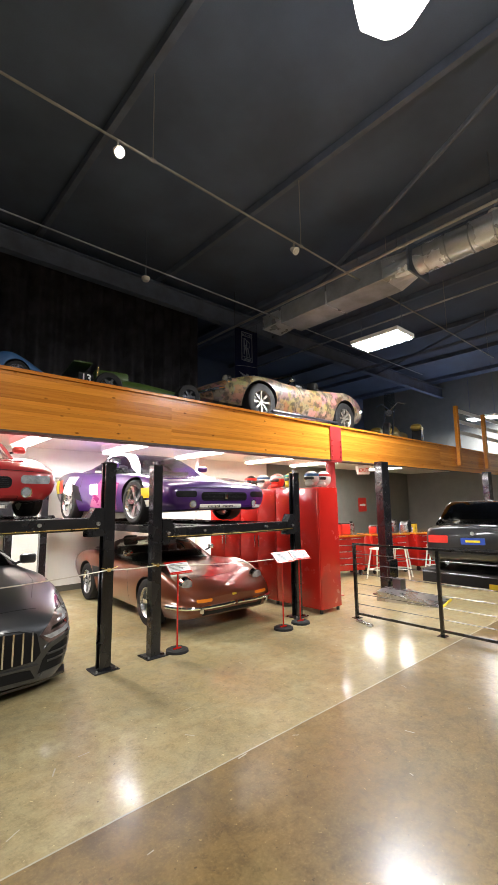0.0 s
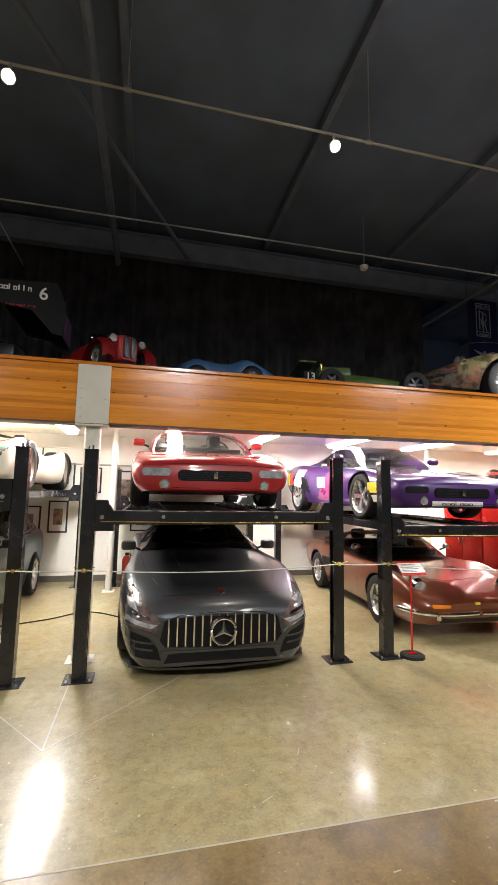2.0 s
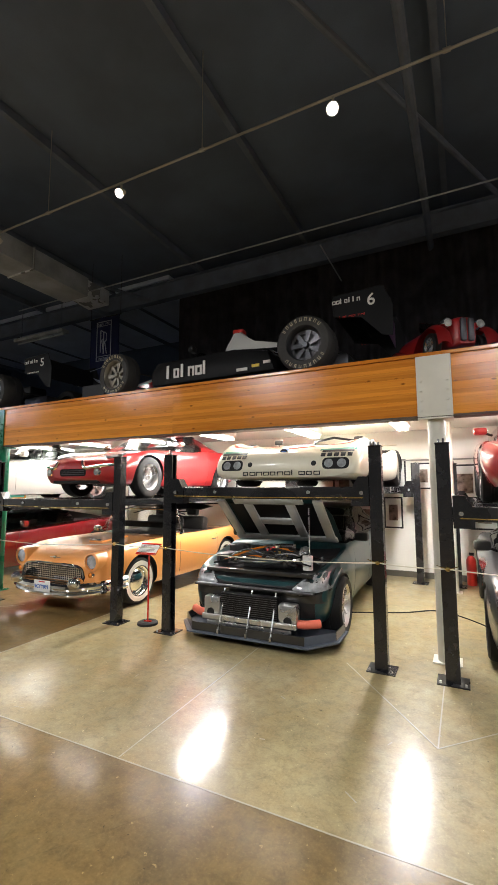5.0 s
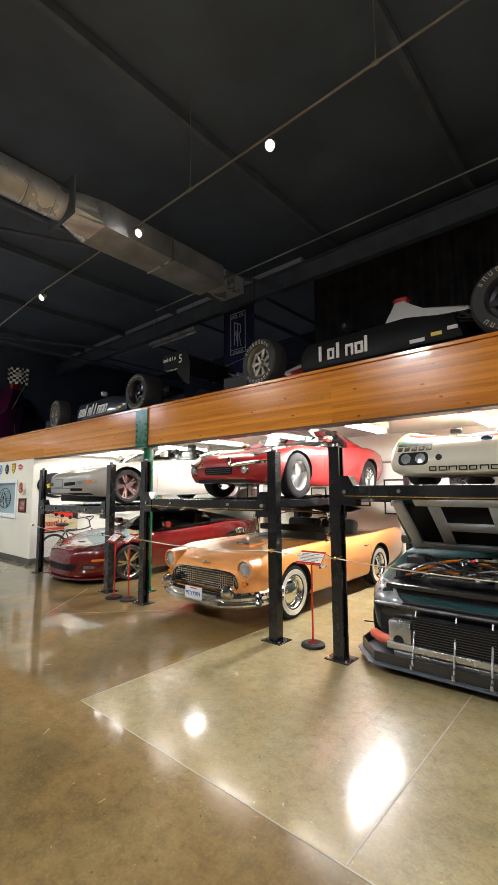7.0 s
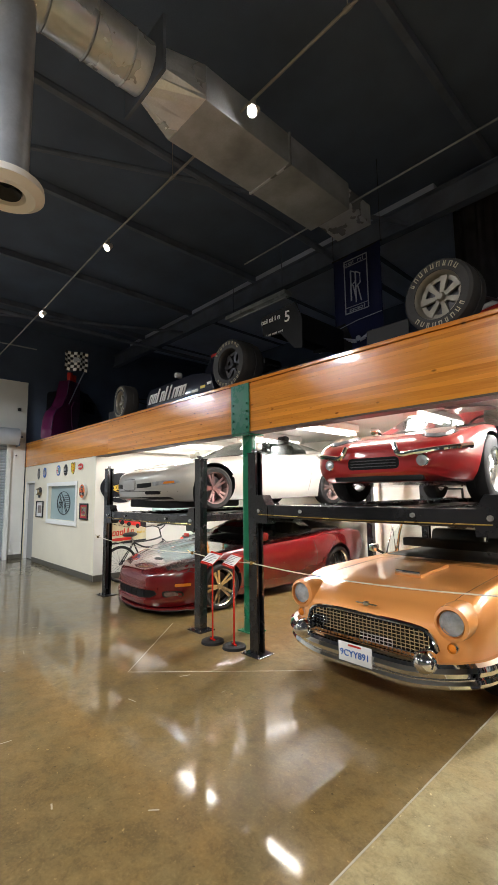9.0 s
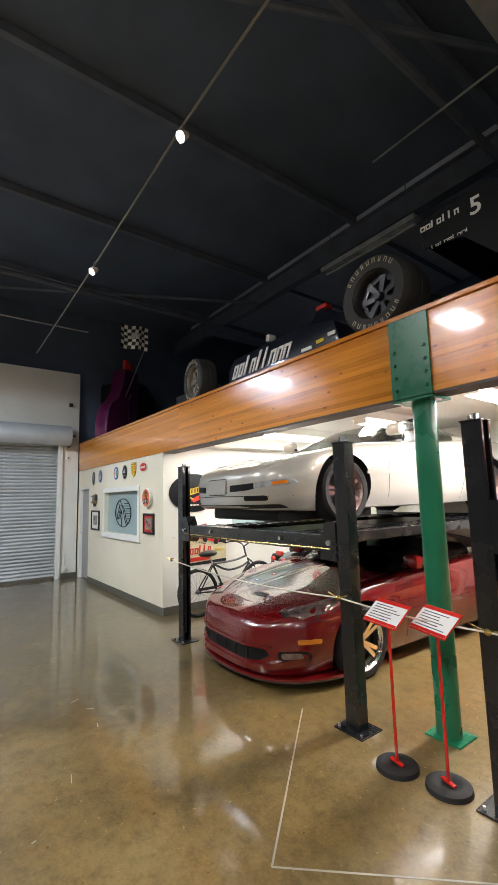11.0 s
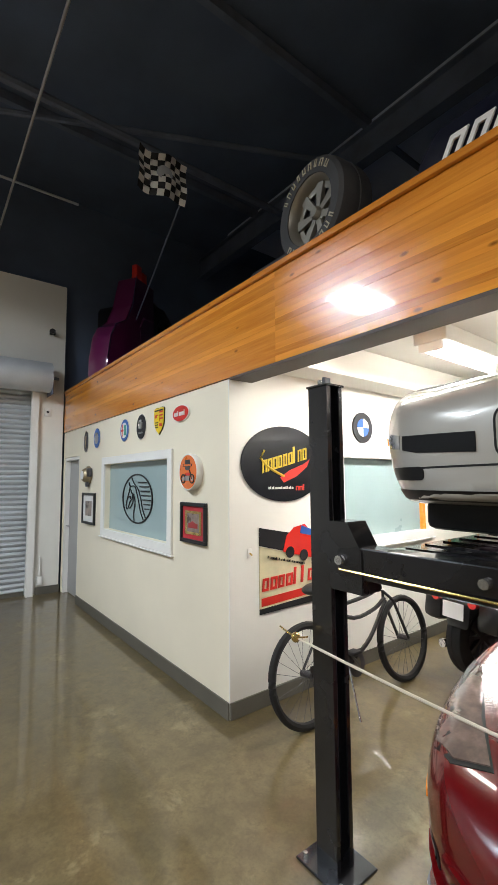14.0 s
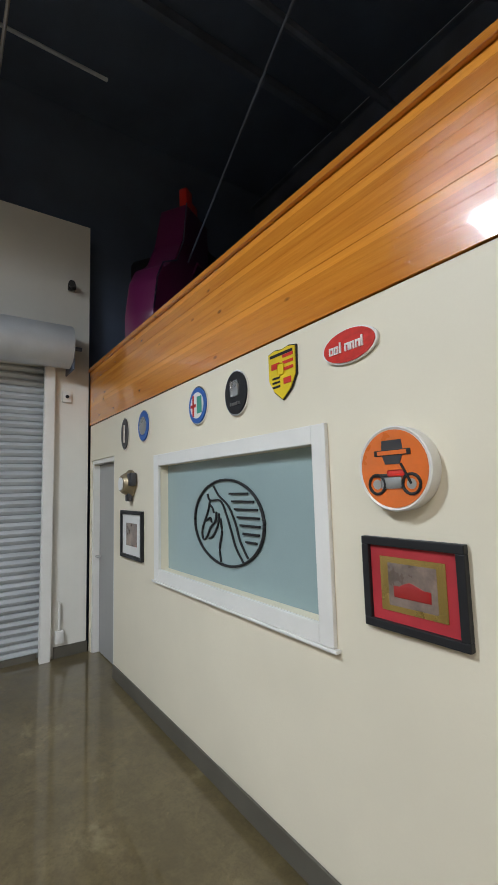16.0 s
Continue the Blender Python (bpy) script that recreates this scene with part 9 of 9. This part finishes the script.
for x in (-.13, .02, .22):
    part("printed_tyre", cyl((x, -.0135, .09 - (x + .13) * .25), (x, -.017, .09 - (x + .13) * .25), .045), M["ink"], t)
part("printed_screen", plate([(-.02, .23), (.12, .20), (.12, .25), (.0, .29)], -.0135, -.016), M["blue_s"], t, smooth=0)
t = side_thing("round_emblem", "black ringed round emblem with blue and white quarters", "wall badge", 6.22, 2.15)
part("ring", cyl((0, 0, 0), (0, -.012, 0), .145, n=40), M["ink"], t)
for k in range(4):
    a0 = k * math.pi / 2
    part("quarter", plate([(0, 0)] + [(.085 * math.cos(a0 + j * math.pi / 16), .085 * math.sin(a0 + j * math.pi / 16)) for j in range(9)], -.0125, -.015), M["blue_s" if k % 2 else "white_s"], t, smooth=0)
t = side_thing("round_emblem", "red round emblem with white bars on the white side wall", "wall badge", 7.6, 2.1)
part("disc", cyl((0, 0, 0), (0, -.012, 0), .15, n=36), M["red_s"], t)
part("bars", bx(-.03, .03, -.015, -.0125, -.1, .1), M["white_s"], t, smooth=0)
picture(8.05, 1.65, .7, .5, XS, "pale poster in a wooden frame on the white side wall", "green_s", "paper", axis="x", frame_m="wood")


# ---- bicycles ----
def bicycle(m, label):
    t = thing("bicycle", label, "bicycle", m, "bicycles")
    R = .335
    for x, nm in ((-.56, "rear_wheel"), (.58, "front_wheel")):
        w = part(nm, tube([(x + (R - .03) * math.cos(a), 0, R + (R - .03) * math.sin(a)) for a in [k * math.pi / 20 for k in range(40)]], .010, 6, True), M["alloy_dark"], t)
        part("tyre", tube([(x + (R - .022) * math.cos(a), 0, R + (R - .022) * math.sin(a)) for a in [k * math.pi / 24 for k in range(48)]], .027, 8, True), M["rubber"], w)
        b = bmesh.new()
        for k in range(24):
            a = k * math.pi / 12
            add_cyl(b, (x + .02 * math.cos(a + 1.2), .02 * (-1) ** k, R + .02 * math.sin(a + 1.2)), (x + (R - .035) * math.cos(a), 0, R + (R - .035) * math.sin(a)), .0014, n=4)
        part("spokes", b, M["alloy_dark"], w, smooth=0)
        part("hub", cyl((x, -.05, R), (x, .05, R), .022), M["alloy_dark"], w)
    A, B, C, D, E_ = (-.56, 0, R), (-.10, 0, .30), (-.28, 0, .72), (.36, 0, .78), (.58, 0, R)
    b = bmesh.new()
    for pts in ([B, C], [C, (-.05, 0, .72), (.2, 0, .74), D], [C, (-.02, 0, .60), (.24, 0, .62), (.39, 0, .68)], [B, (.15, 0, .42), (.40, 0, .66)]):
        add_tube(b, [tuple(p) for p in spline(pts, 4)] if len(pts) > 2 else pts, .016, 8)
    for s in (-1, 1):
        add_tube(b, [(A[0], s * .05, A[2]), (-.28, s * .02, .70)], .009, 6)
        add_tube(b, [(A[0], s * .05, A[2]), (-.10, s * .02, .30)], .010, 6)
    part("frame", b, M["black_p"], t)
    b = bmesh.new()
    for s in (-1, 1):
        add_tube(b, [(E_[0], s * .05, E_[2]), (.44, s * .05, .66), (.38, 0, .74)], .012, 8)
    part("fork", b, M["black_p"], t)
    b = tube([(.36, 0, .76), (.33, 0, .92)], .014, 8)
    for s in (-1, 1):
        add_tube(b, [tuple(p) for p in spline([(.33, 0, .92), (.36, s * .12, .98), (.30, s * .26, 1.02), (.12, s * .33, 1.0)], 4)], .011, 8)
    part("handlebar", b, M["black_p"], t)
    for s in (-1, 1):
        part("grip", cyl((.20, s * .305, 1.01), (.08, s * .345, 1.0), .017), M["rubber"], t)
    part("seat_post", cyl((-.28, 0, .70), (-.32, 0, .86), .013), M["alloy"], t)
    b = bmesh.new()
    bmesh.ops.create_uvsphere(b, u_segments=20, v_segments=10, radius=1, matrix=pose(-.34, 0, .87) @ Matrix.Diagonal((.16, .12, .05, 1)))
    for v in b.verts:
        if v.co.x > -.34:
            v.co.y *= 1 - .65 * (v.co.x + .34) / .14
    part("saddle", b, M["leather"], t, smooth=60)
    part("chainring", lathe([(.05, -.052), (.09, -.052), (.09, -.048), (.05, -.048)], 24, pose(-.10, 0, .30)), M["alloy_dark"], t)
    part("chain_guard", bx(-.58, -.05, -.062, -.056, .36, .40, .002), M["black_p"], t)
    for s in (-1, 1):
        part("crank", tube([(-.10, s * .07, .30), (-.10 + s * .11, s * .08, .30 - s * .12)], .009, 6), M["alloy_dark"], t)
        part("pedal", bx(-.10 + s * .11 - .045, -.10 + s * .11 + .045, s * .13 - .04, s * .13 + .04, .30 - s * .12 - .01, .30 - s * .12 + .01, .004), M["rubber"], t)
    part("kickstand", cyl((-.20, -.06, .30), (-.30, -.20, .01), .007, n=6), M["alloy"], t)


bicycle(pose(-11.12, 5.62, 0, -7, 0, 90), "black cruiser bicycle leaning on its stand beside the white office wall")


# dark motorcycle behind the bicycle
t = thing("touring_motorcycle", "black touring motorcycle with chrome trim parked behind the bicycle", "motorcycle", pose(-10.55, 7.2, 0, 0, 6, 80))
for x in (-.68, .74):
    wheel(t, x, .06, .31, .31, .14, .19, 10, -1, M["alloy_dark"])
profile("rear_fender", [(-1.02, .40), (-1.0, .62), (-.84, .74), (-.55, .76), (-.36, .62), (-.44, .56), (-.70, .67), (-.92, .56)], -.10, .10, M["black_p"], t, .02)
profile("front_fender", [(.42, .50), (.56, .66), (.78, .70), (1.02, .58), (1.06, .44), (.96, .52), (.74, .63), (.54, .56)], -.08, .08, M["black_p"], t, .015)
profile("fuel_tank", [(-.05, .72), (.0, .90), (.20, .99), (.44, .95), (.50, .80), (.30, .72)], -.15, .15, M["black_p"], t, .05, .3)
profile("saddle_seat", [(-.80, .76), (-.74, .88), (-.42, .84), (-.26, .76), (-.02, .76), (-.02, .70), (-.70, .70)], -.15, .15, M["leather"], t, .04)
profile("fork_fairing", [(.36, .85), (.48, 1.16), (.62, 1.20), (.74, .98), (.66, .78)], -.24, .24, M["black_p"], t, .06)
for s in (-1, 1):
    profile("saddle_bag", [(-1.02, .42), (-1.0, .70), (-.50, .72), (-.42, .60), (-.50, .40)], s * .24 - .09, s * .24 + .09, M["black_p"], t, .05)
    part("exhaust_pipe", tube([tuple(p) for p in spline([(.20, s * .15, .50), (.30, s * .19, .30), (.0, s * .20, .20), (-.90, s * .22, .22)], 4)], .035, 10), M["chrome"], t)
    part("cylinder_head", bx(.0 + .1 * s, .12 + .1 * s, -.10, .10, .40, .66, .02), M["alloy"], t)
    part("fork_leg", cyl((.74, s * .10, .31), (.50, s * .11, .98), .022), M["chrome"], t)
    part("handlebar", tube([(.50, 0, 1.06), (.46, s * .18, 1.14), (.28, s * .38, 1.10)], .014, 8), M["chrome"], t)
    part("turn_signal", cyl((-1.03, s * .16, .62), (-1.07, s * .16, .62), .035), M["redred"], t)
part("engine_case", bx(-.16, .26, -.15, .15, .18, .46, .05), M["alloy_dark"], t)
round_lamp(t, .76, 0, .92, .085)
part("tail_lamp", bx(-1.06, -1.0, -.08, .08, .68, .75, .015), M["redred"], t)
part("number_plate", bx(-1.07, -1.062, -.09, .09, .48, .60, .002), M["paper"], t, smooth=0)
t = thing("coat_hook", "small brass switch plate low on the white side wall", "switch", pose(XS, 4.86, 1.12, 0, 0, 90))
part("plate", bx(-.02, .02, -.006, 0, -.035, .035, .002), M["white_trim"], t)
part("lever", cyl((0, -.006, 0), (0, -.03, -.01), .006), M["brass"], t)
t = thing("fire_extinguisher", "red fire extinguisher standing by the back wall", "fire extinguisher", pose(-.1, 8.6, 0))
part("cylinder", lathe([(.001, .0), (.075, 0), (.08, .02), (.08, .42), (.05, .48), (.02, .5), (.001, .5)], 24, pose(0, 0, 0, 90, 0, 0)), M["redred"], t)
part("valve", bx(-.03, .05, -.015, .015, .5, .55, .006), M["plastic"], t)
t = thing("air_hose", "thin black hose lying on the floor between the cars", "hose", pose(0, 0, 0))
part("hose", tube([tuple(p) for p in spline([(-1.9, 5.9, .01), (-1.0, 6.3, .01), (-.5, 6.6, .01), (.1, 6.0, .01), (.0, 5.4, .01)], 6)], .008, 6), M["rubber"], t)
part("hose", tube([tuple(p) for p in spline([(-3.75, 5.6, .01), (-3.5, 5.7, .01), (-3.65, 5.9, .01), (-3.3, 5.8, .01), (-3.1, 5.2, .01)], 6)], .008, 6), M["rubber"], t)
for x in (-11.4,):
    t = thing("bay_conduit", "thin grey conduit run along the bay wall under the ceiling", "conduit", pose(0, 0, 0))
    part("pipe", cyl((-11.5, 8.80, 2.2), (8.8, 8.80, 2.2), .014, n=8), M["conduit"], t)
